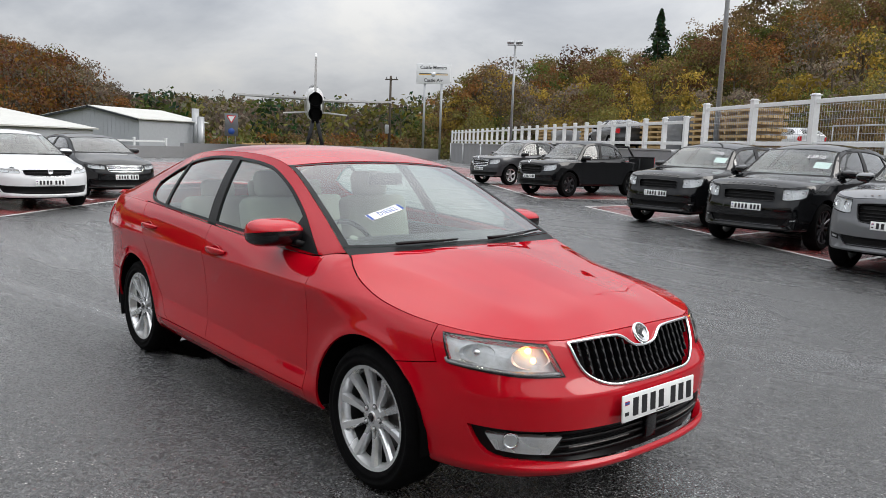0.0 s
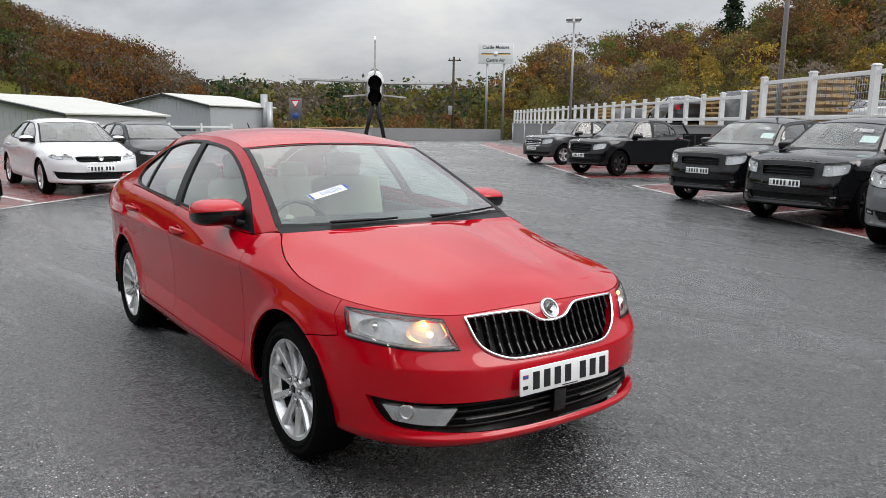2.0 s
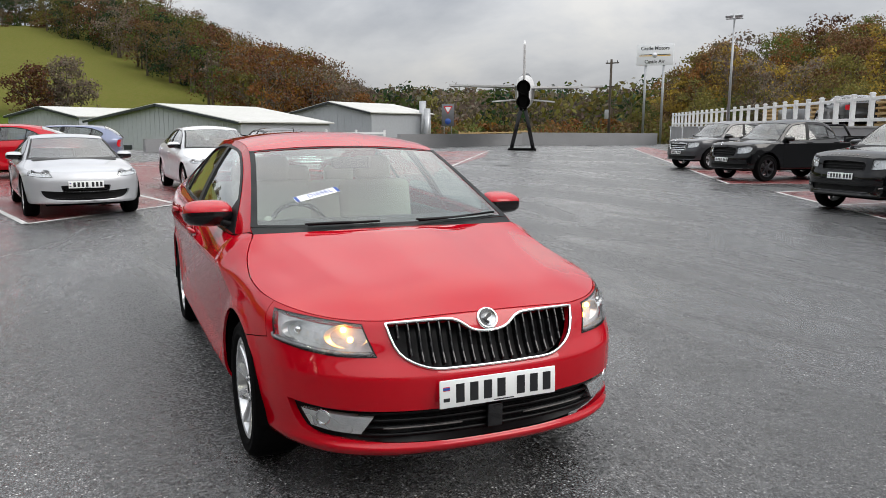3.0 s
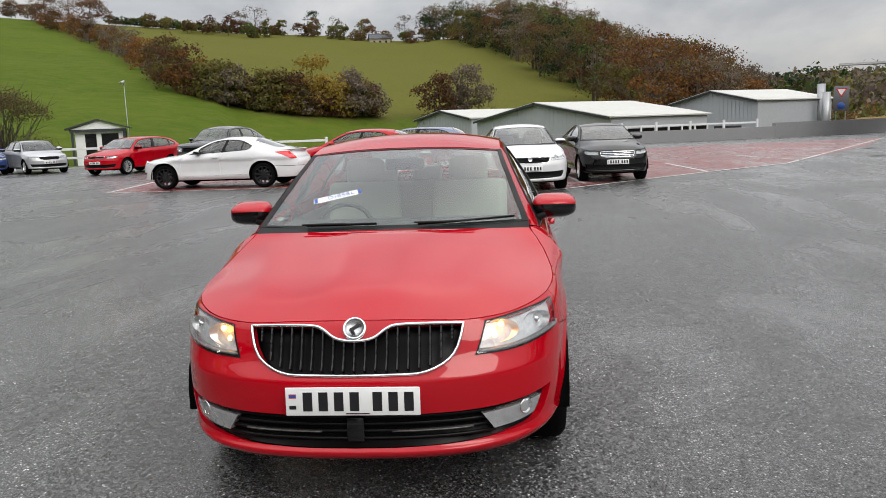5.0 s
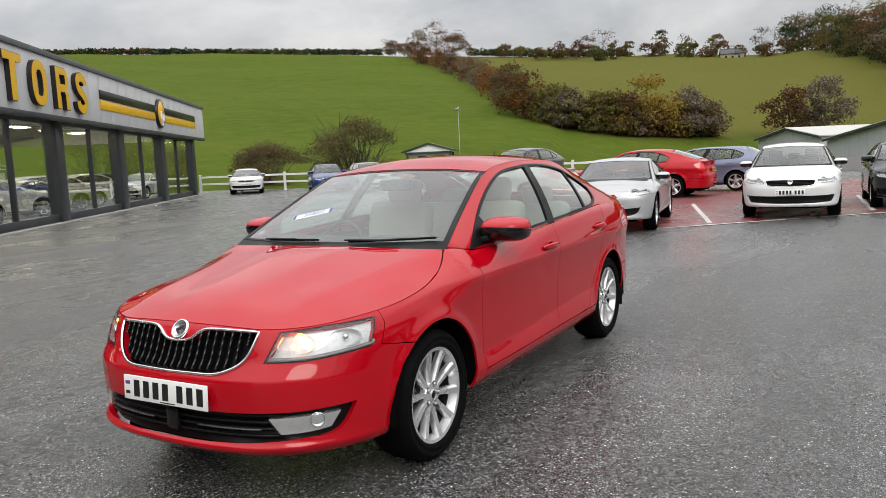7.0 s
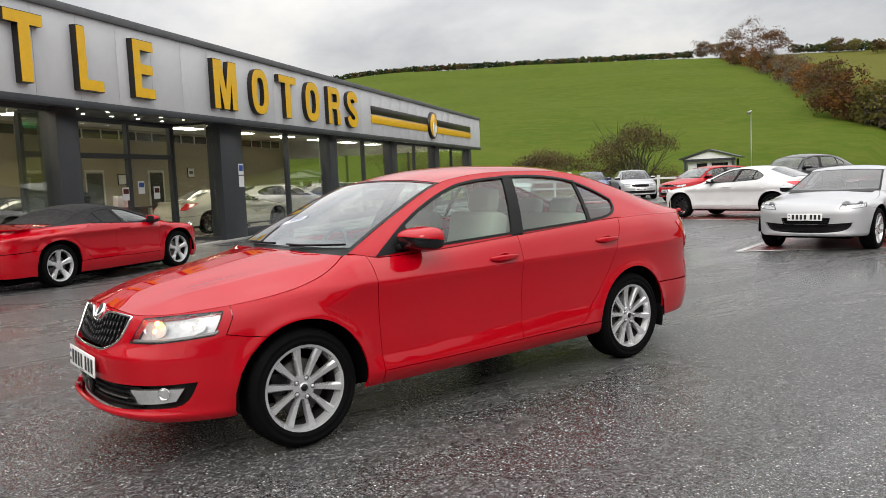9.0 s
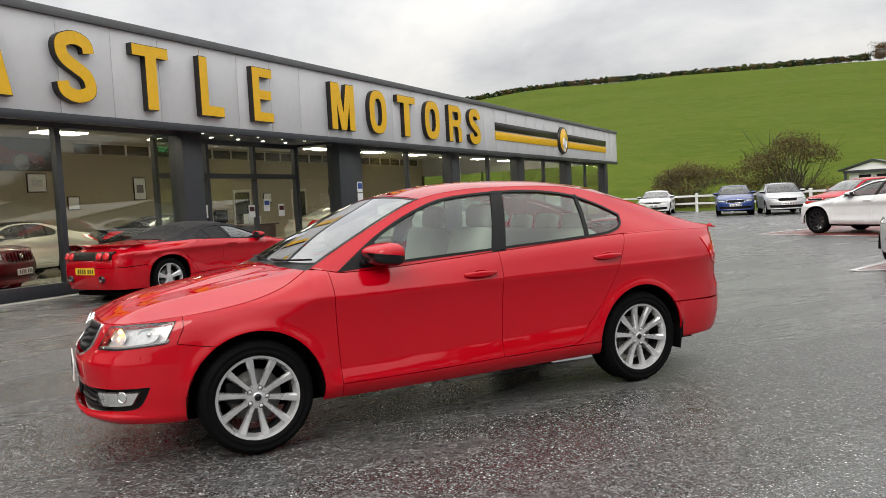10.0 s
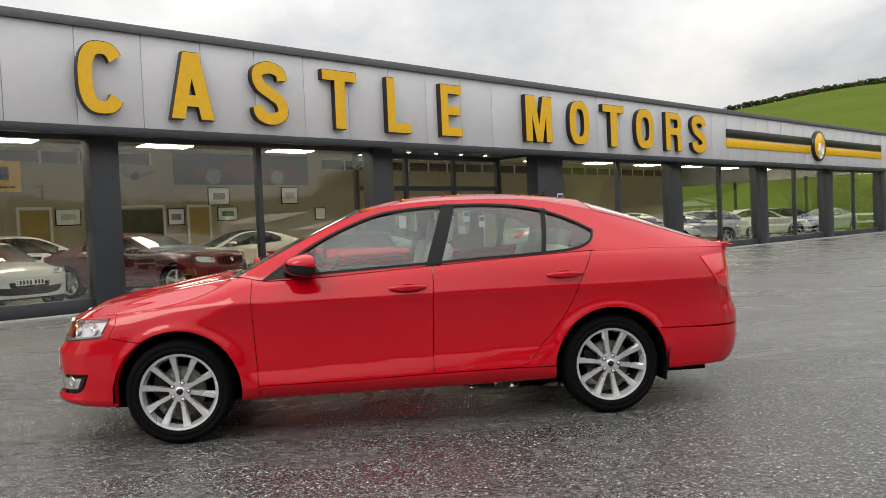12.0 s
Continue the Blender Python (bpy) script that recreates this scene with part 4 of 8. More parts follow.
    panel("tailgate", [tail_top + [(2 * OUT_S[-1] - s_at("r", 0.60, z), z) for z in (0.8, 0.65, 0.515)] + [(s_at("r", 0.60, z), z) for z in (0.515, 0.65, 0.8)]], full, du * 1.5, dv, body, car)
    rb = around(arc(-1.343, 143.5, 189, n_arc)) + [(s, 0.262) for s in np.linspace(s_at("x", -1.75, 0.26), OUT_S[-1], 8)]
    rbt = [(s, 0.512) for s in np.linspace(OUT_S[-1], s_at("x", -2.1, 0.512), 8)] + around([("x", -1.85, 0.524), ("x", -1.70, 0.529)])
    hole = 2 * OUT_S[-1]
    panel("rear_bumper", [rb + [(hole - s, z) for s, z in rb[::-1][1:]] + [(hole - s, z) for s, z in rbt[::-1]] + rbt[1:]], full, du * 1.5, dv, c.get("bumper_r", body), car)

    # underneath: floor, wheel housings, mud flaps
    bm = bmesh.new()
    P = warp(np.array([[1.80, 0.56, 0.205], [-2.1, -0.56, 0.235]]))
    a, b = P
    cuboid(bm, (a[0] - b[0], a[1] - b[1], 0.06), ((a[0] + b[0]) / 2, 0, (a[2] + b[2]) / 2))
    P = warp(np.array([[1.05, 0.76, 0.5], [0.93, 0.76, 0.97], [2.02, 0.60, 0.66]]))
    cuboid(bm, (0.05, 1.42, P[1][2] - 0.32), (P[0][0], 0, (P[1][2] + 0.22) / 2))
    P = warp(np.array([[2.10, 0.42, 0.25]]))
    cuboid(bm, (0.42, 2 * P[0][1], 0.04), (P[0][0] - 0.21, 0, P[0][2] + 0.01))
    P = warp(np.array([[0.92, 0.82, 0.235], [-0.93, -0.82, 0.235]]))
    cuboid(bm, (P[0][0] - P[1][0], 2 * P[0][1], 0.03), ((P[0][0] + P[1][0]) / 2, 0, P[0][2] + 0.028))
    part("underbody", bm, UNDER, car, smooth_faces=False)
    fa, ra = c.get("axles", (1.343, -1.343))
    r = c.get("wheel", 0.317)
    track = c.get("half", 0.905) - 0.158 + (0.0 if hero else 0.005)
    rs = r / 0.317
    for ax in (fa, ra):
        for k in (1, -1):
            bm = bmesh.new()
            n = 14
            rows = [[bm.verts.new((ax + ARCH * 1.02 * rs * math.cos(t), k * y, HUB * rs + ARCH * 1.02 * rs * math.sin(t))) for y in (0.40, track + 0.118)] for t in np.linspace(-0.12, math.pi + 0.12, n)]
            for p, q in zip(rows, rows[1:]):
                bm.faces.new((p[0], p[1], q[1], q[0]))
            bm.faces.new([p[0] for p in rows])
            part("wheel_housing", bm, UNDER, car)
            wheel(car, (ax, k * track, r), r, 0.225, c.get("rim", 0.228), c.get("spokes", (10, 0.0170)), c.get("rim_mat", ALLOY), k, hero)
            if hero and ax < 0:
                box("mud_flap", (0.012, 0.20, 0.22), (ax - 0.372, k * (track + 0.01), 0.30), TRIM, car, pose(0, 0, 0, 0, -10, 0), 0.004)

    # small lamps and slats in the corners of the bumper
    if c.get("front_extras"):
        for k in (1, -1):
            q = [(0.66, 0.452), (0.84, 0.468), (0.82, 0.405), (0.66, 0.388)]
            pod = panel("fog_pod", [[(k * s, z) for s, z in q]], lower, 0.1, 0.1, TRIM, car, edge=0.01, gap=0, out=0.004)
            q = [(0.69, 0.432), (0.79, 0.442), (0.775, 0.418), (0.69, 0.410)]
            panel("fog_lamp", [[(k * s, z) for s, z in q]], lower, 0.1, 0.1, LAMP_SILVER, pod, edge=0.01, gap=0, out=0.008)
        ss = np.linspace(-0.52, 0.52, 15)
        sweep("skid_strip", lower(ss, np.full(15, 0.335)), [(0, 0, 1)] * 15, 0.018, 0.012, ALLOY_DARK, car, "grey skid strip under the bumper")
    # a dark tail panel with two round lamps to each side
    if c.get("rear_dark"):
        E = OUT_S[-1]
        q = [(E - 0.62, 0.86), (E + 0.62, 0.86), (E + 0.60, 0.66), (E - 0.60, 0.66)]
        dark = panel("tail_panel", [q], full, 0.1, 0.06, TRIM, car, "black tail panel", edge=0.03, gap=0, out=0.026)
        for s in (-0.52, -0.36, 0.36, 0.52):
            P = full(np.array([E + s]), np.array([0.76]))[0]
            N = chart_normal(full, np.array([E + s]), np.array([0.76]))[0]
            out = Vector(N) if N[0] < 0 else -Vector(N)
            bm = bmesh.new()
            lathe(bm, [(0.001, 0.028), (0.04, 0.026), (0.062, 0.018), (0.066, 0.0)], 20)
            part("round_tail_lamp", bm, LAMP_RED, dark, m=Matrix.Translation(Vector(P) + out * 0.030) @ out.to_track_quat("Y", "Z").to_matrix().to_4x4())
        for s in (-0.40, 0.40):
            P = full(np.array([E + s]), np.array([0.36]))[0]
            bm = bmesh.new()
            lathe(bm, [(0.05, -0.10), (0.052, 0.03), (0.044, 0.03), (0.042, -0.05), (0.001, -0.05)], 16)
            part("exhaust", bm, ALLOY_DARK, car, m=Matrix.Translation(Vector(P) + Vector((-0.01, 0, 0))) @ pose(0, 0, 0, 0, 0, 90))
    # the load bed of a pickup: upright sides, tailgate and a hoop behind the cab
    if c.get("bed"):
        P = warp(np.array([[-1.35, 0.86, 0.70], [-2.40, 0.86, 0.70], [-1.35, 0.86, 1.06]]))
        x0, x1, z0, z1, hw = -1.42, c["tail"] + 0.04, P[0][2], P[2][2] + 0.05, c["half"] - 0.03
        bed = box("load_bed", (x0 - x1, 2 * hw - 0.12, 0.06), ((x0 + x1) / 2, 0, z0 + 0.12), UNDER, car)
        for k in (1, -1):
            box("bed_side", (x0 - x1, 0.07, z1 - z0), ((x0 - x1) / 2 - (x0 - x1) / 2, k * (hw - 0.035), (z1 - z0) / 2 - 0.12), body, bed, bevel=0.02)
            box("bed_rail", (x0 - x1, 0.10, 0.04), (0, k * (hw - 0.04), z1 - z0 - 0.11), TRIM, bed, bevel=0.012)
            box("tail_lamp", (0.05, 0.10, 0.34), (-(x0 - x1) / 2 - 0.01, k * (hw - 0.06), 0.16), LAMP_RED, bed, bevel=0.01)
        box("tailgate_panel", (0.06, 2 * hw - 0.14, z1 - z0), (-(x0 - x1) / 2, 0, (z1 - z0) / 2 - 0.12), body, bed, bevel=0.02)
        bm = bmesh.new()
        zt = z1 - z0 - 0.12
        for k in (1, -1):
            tube(bm, ((x0 - x1) / 2 - 0.30, k * (hw - 0.10), zt), ((x0 - x1) / 2 - 0.16, k * (hw - 0.24), zt + 0.34), 0.035, 8)
        tube(bm, ((x0 - x1) / 2 - 0.16, hw - 0.24, zt + 0.34), ((x0 - x1) / 2 - 0.16, -hw + 0.24, zt + 0.34), 0.035, 8)
        part("roll_hoop", bm, TRIM, bed)
    # price writing and a card on the windscreen
    if c.get("price"):
        P, N = wsf(np.array([0.52]), np.array([0.62]))[0], chart_normal(wsf, np.array([0.52]), np.array([0.62]))[0]
        out = Vector(N if N[2] > 0 else -N)
        right = Vector((0, 1, 0))
        right = (right - out * right.dot(out)).normalized()
        fm = Matrix((right, out.cross(right), out)).transposed().to_4x4()
        fm.translation = Vector(P) + out * 0.02
        cu = bpy.data.curves.new("price_writing", "FONT")
        cu.body, cu.size, cu.align_x, cu.extrude = c["price"], 0.125, "CENTER", 0.001
        cu.materials.append(PAPER)
        tx = new("price_writing", cu)
        tx.parent = car
        tx.matrix_local = fm
        cd = box("price_card", (0.26, 0.17, 0.003), (0, 0, 0), PAPER, car, label="white card behind the windscreen")
        cd.matrix_local = fm @ pose(0.16, -0.14, -0.035)
    # letters along the edge of the bonnet, as plain marks
    if c.get("bonnet_marks"):
        for i in range(c["bonnet_marks"]):
            u = (i - (c["bonnet_marks"] - 1) / 2) * 0.085
            P = warp(bonnet_chart(np.array([u]), np.array([0.06])))[0]
            box("bonnet_mark", (0.012, 0.035, 0.006), Vector(P) + Vector((0, 0, 0.004)), LAMP_SILVER, car)
    # inside
    cabin(car, warp, c)
    # number plate and badge
    if c.get("plate", True):
        P = warp(np.array([[2.238 + c.get("plate_out", -0.008), 0, c.get("plate_z", 0.492)]]))[0]
        number_plate(car, Matrix.Translation(P) @ pose(0, 0, 0, -3, 0, 90), False, c.get("groups", (4, 3)))
    if c.get("plate_r", False):
        P = warp(np.array([[-2.41, 0, c.get("plate_rz", 0.80)]]))[0]
        number_plate(car, Matrix.Translation(P) @ pose(0, 0, 0, 0, 0, -90), True, (4, 3))
    if c.get("badge", True):
        P = warp(backs(-0.004)(np.array([0.0]), np.array([0.748 if hero else c.get("badge_z", 0.66)])))[0]
        bm = bmesh.new()
        lathe(bm, [(0.001, 0.0), (0.037, 0.0), (0.038, 0.004), (0.044, 0.004), (0.045, -0.004)], 28)
        bd = part("badge", bm, [LAMP_SILVER] if hero else [CHROME], car, "round emblem with a bright rim", m=Matrix.Translation(P) @ pose(0, 0, 0, 0, -34 if hero else -8, 0) @ pose(0, 0, 0, 0, 0, -90))
        bm = bmesh.new()
        lathe(bm, [(0.037, 0.001), (0.038, 0.006), (0.045, 0.006), (0.047, -0.004)], 28)
        part("badge_rim", bm, CHROME, bd)
        if hero:
            bm = bmesh.new()
            cuboid(bm, (0.036, 0.004, 0.012), (-0.004, 0.003, 0.006), pose(0, 0, 0, 0, 35, 0), 0.003, 1)
            cuboid(bm, (0.030, 0.004, 0.010), (0.008, 0.003, -0.010), pose(0, 0, 0, 0, -50, 0), 0.003, 1)
            part("emblem", bm, INK, bd, sharp=40)
    return car, warp


def cabin(car, warp, c):
    """Seats, dashboard and steering wheel, drawn out with the rest of the car."""
    hero = c.get("hero", False)
    W = lambda x, y, z: Vector(warp(np.array([[x, y, z]]))[0])
    cloth = c.get("cloth", SEAT)

    def soft(name, size, at, tilt=0.0, parent=None, mat=None, bev=0.05):
        bm = bmesh.new()
        cuboid(bm, size, (0, 0, 0), None, min(bev, min(size) * 0.45), 3)
        return part(name, bm, mat or cloth, parent or car, m=Matrix.Translation(at) @ pose(0, 0, 0, 0, tilt, 0), sharp=50)

    for y in (0.36, -0.36):
        st = soft("front_seat", (0.50, 0.50, 0.16), W(0.02, y, 0.50))
        low = c.get("top", 1.468) < 1.40
        soft("seat_back", (0.15, 0.50, 0.50 if low else 0.62), Vector((-0.25 if low else -0.27, 0, 0.28 if low else 0.34)), -14, st)
        if not c.get("soft_top") and c.get("top", 1.468) > 1.40:
            soft("headrest", (0.10, 0.27, 0.17), Vector((-0.385, 0, 0.72)), -10, st)
        if hero:
            for q in (-0.06, 0.06):
                bm = bmesh.new()
                tube(bm, (-0.355, q, 0.58), (-0.385, q, 0.68), 0.007)
                part("headrest_post", bm, STEEL, st)
    if c.get("doors", 4) == 4:
        bench = soft("rear_seat", (0.48, 1.28, 0.16), W(-0.78, 0, 0.50))
        soft("seat_back", (0.14, 1.26, 0.56), Vector((-0.26, 0, 0.32)), -22, bench)
        for y in (0.36, 0, -0.36):
            soft("headrest", (0.09, 0.24, 0.14), Vector((-0.39, y, 0.63)), -15, bench)
    d = soft("dashboard", (0.46, 1.36, 0.26), W(0.80, 0, 0.855), 8, None, DASH, 0.07)
    side = c.get("wheel_side", -0.36)
    wheel_at = W(0.46, side, 0.905)
    bm = bmesh.new()
    lathe(bm, [(0.172 + 0.014 * math.cos(a), 0.014 * math.sin(a)) for a in np.linspace(0, 2 * math.pi, 9)], 28)
    sw = part("steering_wheel", bm, DASH, car, m=Matrix.Translation(wheel_at) @ pose(0, 0, 0, 0, 0, -90) @ pose(0, 0, 0, 25, 0, 0))
    bm = bmesh.new()
    cuboid(bm, (0.32, 0.02, 0.045), (0, 0.01, 0), None, 0.008, 1)
    cuboid(bm, (0.13, 0.04, 0.12), (0, 0.02, -0.01), None, 0.02)
    cuboid(bm, (0.05, 0.02, 0.16), (0, 0.01, -0.09), None, 0.008, 1)
    part("steering_hub", bm, DASH, sw, sharp=40)
    if hero:
        for y in (0.70, -0.70):
            soft("door_lining", (1.9, 0.05, 0.50), W(-0.15, y * 1.06, 0.70), 0, None, DASH, 0.02)
        hd = soft("headlining", (1.15, 0.96, 0.03), W(-0.58, 0, 1.375), 0, None, cloth, 0.012)
        m = soft("rear_view_mirror", (0.03, 0.24, 0.07), W(0.30, 0, 1.29), 0, None, TRIM, 0.014)
        soft("parcel_shelf", (0.45, 1.1, 0.03), W(-1.45, 0, 0.985), 0, None, DASH, 0.01)
        soft("console", (0.7, 0.20, 0.25), W(0.25, 0, 0.55), 0, None, DASH, 0.04)


# ---- the red saloon ----
hero, hero_warp = build_car("glossy red saloon with silver ten-spoke alloy wheels, wet from rain", dict(hero=True, paint=RED, glass=(GLASS, GLASS)), pose(0, 0, 0), "saloon_car", category="car")
SCREEN = crown(rail_line(0.945, 0.2), mid_line([(0, 1.035, 1.000), (0.5, 0.635, 1.208), (1, 0.225, 1.389)]))


def on_screen(u, v, lift):
    """Places on the windscreen, lifted off the glass (negative: behind it), and the way out."""
    u, v = np.atleast_1d(np.asarray(u, float)), np.atleast_1d(np.asarray(v, float))
    n = chart_normal(SCREEN, u, v)
    n *= np.sign(n[:, 2])[:, None]
    return SCREEN(u, v) + n * lift, n


def wiper(u0, v0, u1, v1):
    """A blade lying along the foot of the windscreen, and its arm."""
    q = np.linspace(0, 1, 10)
    P, n = on_screen(u0 + (u1 - u0) * q, v0 + (v1 - v0) * q, 0.014)
    w = sweep("wiper", P, n, 0.005, 0.007, TRIM, hero, "black wiper blade")
    P, n = on_screen(u0 + (u1 - u0) * (q * 0.62 - 0.04), v0 - 0.035 + (v1 + 0.02 - v0) * q * 0.62, 0.028)
    sweep("wiper_arm", P, n, 0.008, 0.004, TRIM, w)


wiper(0.20, 0.004, 0.90, 0.040)
wiper(-0.62, 0.002, -0.10, 0.020)

GALV_S = material("grey_sticker", (0.30, 0.29, 0.24), 0.6)
# the fuel strip behind the windscreen, a round permit, and the dark band by the mirror
FUEL_AT = Vector((0.745, -0.332, 1.143))
P, n = on_screen([-0.5], [0.36], 0)
out = Vector(n[0])
along = Vector((-0.27, 1.0, 0.135))
along = (along - out * along.dot(out)).normalized()
frame_m = Matrix((along, out.cross(along), out)).transposed().to_4x4()
if frame_m.col[1].z < 0:
    frame_m.col[1] *= -1
    frame_m.col[2] *= -1
frame_m.translation = FUEL_AT
sticker = box("fuel_sticker", (0.27, 0.052, 0.002), (0, 0, 0), PAPER, hero, label="white and blue fuel sticker reading DIESEL")
sticker.matrix_local = frame_m @ pose(0, 0, 0, 0, 0, 0)
font = bpy.data.curves.new("fuel_lettering", "FONT")
font.body, font.size, font.align_x, font.align_y = "DIESEL", 0.046, "CENTER", "CENTER"
font.space_character, font.extrude = 1.15, 0.0006
word = new("fuel_lettering", font)
word.data.materials.append(BLUE_INK)
word.parent = sticker
word.matrix_local = pose(0.02, 0, 0.002)
for x in (-0.122, 0.125):
    box("blue_end", (0.018, 0.048, 0.002), (x, 0, 0.001), BLUE_INK, sticker)
P, n = on_screen([-0.88], [0.10], -0.004)
bm = bmesh.new()
lathe(bm, [(0.001, 0.0), (0.020, 0.0), (0.021, -0.001)], 24)
part("round_sticker", bm, GALV_S, hero, m=Matrix.Translation(P[0]) @ Vector(n[0]).to_track_quat("Y", "Z").to_matrix().to_4x4())

# roof aerial, washer covers and tow cover, rub line of the bumper
bm = bmesh.new()
cuboid(bm, (0.09, 0.03, 0.016), (0, 0, 0.004), None, 0.006)
tube(bm, (-0.01, 0, 0.005), (-0.06, 0, 0.055), 0.006, 8, 0.003)
part("roof_aerial", bm, TRIM, hero, "short black roof aerial", m=Matrix.Translation((-1.12, 0, 1.437)))
low = lambda s, z: skin(s, z)
for k in (1, -1):
    q = [(0.80, 0.606), (0.87, 0.610), (0.875, 0.588), (0.80, 0.584)]
    panel("washer_cover", [[(k * s, z) for s, z in q]], low, 0.05, 0.05, RED, hero, edge=0.006, gap=0.001, out=0.0016)
for a, b in ((-0.47, -0.14), (0.14, 0.47)):
    s = np.linspace(a, b, 12)
    P = skin(s, np.full(12, 0.352)) - [0.02, 0, 0]
    sweep("intake_strip", P, [(0, 0, 1)] * 12, 0.006, 0.004, STEEL, hero, "thin bright strip across the intake")
bm = bmesh.new()
cuboid(bm, (0.03, 0.07, 0.10), (2.19, 0, 0.365), None, 0.008)
part("sensor_housing", bm, GLOSS_BLACK, hero, sharp=40)


# ---- materials of the place ----
def asphalt_material(name, base, stone=1.0):
    """Wet tarmac: dark binder with stone chips that lie at many tilts and glint, under a film of water that lies in patches."""
    m = material(name, base, 0.3, spec=0.5)
    t, b = bsdf(m)
    co = t.nodes.new("ShaderNodeTexCoord").outputs["Object"]
    big = node(t, "ShaderNodeTexVoronoi", [("Vector", co)], Scale=85.0)
    small = node(t, "ShaderNodeTexVoronoi", [("Vector", co)], Scale=210.0)
    lanes = node(t, "ShaderNodeMapping", [(0, co)])
    lanes.inputs["Rotation"].default_value = (0, 0, radians(32))
    lanes.inputs["Scale"].default_value = (0.22, 0.62, 1.0)
    slow = node(t, "ShaderNodeTexNoise", [("Vector", lanes.outputs[0])], Scale=1.0, Detail=9.0, Roughness=0.60, Distortion=0.7).outputs[0]
    patch = node(t, "ShaderNodeTexNoise", [("Vector", co)], Scale=0.11, Detail=4.0, Distortion=0.5).outputs[0]
    mid = node(t, "ShaderNodeTexNoise", [("Vector", co)], Scale=7.0, Detail=5.0, Roughness=0.7).outputs[0]
    pick = ramp(t, big.outputs["Color"], [(0.0, (0.20, 0.20, 0.20)), (0.40, (0.55, 0.55, 0.55)), (0.68, (1.2, 1.2, 1.2)), (0.86, (3.4, 3.3, 3.2)), (0.96, (8.0, 7.9, 7.5))])
    core = ramp(t, big.outputs["Distance"], [(0.28, (1, 1, 1)), (0.48, (0.10, 0.10, 0.10))])
    grit = ramp(t, small.outputs["Color"], [(0.0, (0.30, 0.30, 0.30)), (0.6, (0.9, 0.9, 0.9)), (0.90, (3.6, 3.6, 3.5))])
    flat = mix(t, patch, [c * 0.78 for c in base], [c * 1.25 for c in base])
    flat = mix(t, ramp(t, mid, [(0.35, (0, 0, 0)), (0.65, (1, 1, 1))]), mix(t, 1.0, flat, (0.74, 0.74, 0.74), "MULTIPLY"), flat)
    tone = mix(t, 1.0, mix(t, 1.0, flat, pick, "MULTIPLY"), core, "MULTIPLY")
    tone = mix(t, 0.30, tone, mix(t, 1.0, flat, grit, "MULTIPLY"))
    tone = mix(t, stone, flat, tone)
    t.links.new(tone, b.inputs["Base Color"])
    # each chip is a small facet with a tilt of its own, drowned where water stands
    dry = node(t, "ShaderNodeMapRange", [(0, slow)], i1=0.36, i2=0.50, i3=0.62, i4=1.0).outputs[0]
    tilts = []
    for cells, lean in ((big, 1.25), (small, 0.75)):
        off = node(t, "ShaderNodeVectorMath", [(0, cells.outputs["Color"])], op="SUBTRACT")
        off.inputs[1].default_value = (0.5, 0.5, 0.5)
        flatten = node(t, "ShaderNodeVectorMath", [(0, off.outputs[0])], op="MULTIPLY")
        flatten.inputs[1].default_value = (lean, lean, 0.0)
        tilts.append(flatten.outputs[0])
    both = node(t, "ShaderNodeVectorMath", [(0, tilts[0]), (1, tilts[1])], op="ADD")
    lean = node(t, "ShaderNodeVectorMath", [(0, both.outputs[0])], op="SCALE")
    t.links.new(dry, lean.inputs[3])
    up = node(t, "ShaderNodeVectorMath", [(0, lean.outputs[0])], op="ADD")
    up.inputs[1].default_value = (0, 0, 1)
    facet = node(t, "ShaderNodeVectorMath", [(0, up.outputs[0])], op="NORMALIZE").outputs[0]
    lumps = node(t, "ShaderNodeTexNoise", [("Vector", co)], Scale=60.0, Detail=3.0, Roughness=0.7).outputs[0]
    bump = node(t, "ShaderNodeBump", [("Height", lumps), ("Normal", facet)], Strength=0.35, Distance=0.004)
    t.links.new(bump.outputs[0], b.inputs["Normal"])
    rough = ramp(t, slow, [(0.36, (0.20, 0.20, 0.20)), (0.44, (0.25, 0.25, 0.25)), (0.56, (0.30, 0.30, 0.30)), (0.70, (0.38, 0.38, 0.38))])
    t.links.new(rough, b.inputs["Roughness"])
    # the film of water
    film = ramp(t, slow, [(0.38, (0.85, 0.85, 0.85)), (0.46, (0.55, 0.55, 0.55)), (0.53, (0.30, 0.30, 0.30)), (0.66, (0.20, 0.20, 0.20))])
    gloss = ramp(t, slow, [(0.40, (0.20, 0.20, 0.20)), (0.53, (0.34, 0.34, 0.34))])
    t.links.new(gloss, b.inputs["Coat Roughness"])
    t.links.new(film, b.inputs["Coat Weight"])
    b.inputs["Coat IOR"].default_value = 1.36
    soft = node(t, "ShaderNodeBump", [("Height", lumps), ("Strength", dry)], Distance=0.005)
    t.links.new(soft.outputs[0], b.inputs["Coat Normal"])
    return m


ASPHALT = asphalt_material("wet_asphalt", (0.145, 0.146, 0.149), 1.0)


def red_material():
    m = asphalt_material("red_bay_paint", (0.25, 0.030, 0.028), 0.3)
    t, b = bsdf(m)
    co = t.nodes.new("ShaderNodeTexCoord").outputs["Object"]
    worn = node(t, "ShaderNodeTexNoise", [("Vector", co)], Scale=0.9, Detail=8.0, Roughness=0.7).outputs[0]
    old = b.inputs["Base Color"].links[0].from_socket
    t.links.new(mix(t, ramp(t, worn, [(0.44, (0, 0, 0)), (0.56, (0.35, 0.35, 0.35)), (0.66, (0.90, 0.90, 0.90))]), old, (0.20, 0.165, 0.16)), b.inputs["Base Color"])
    return m


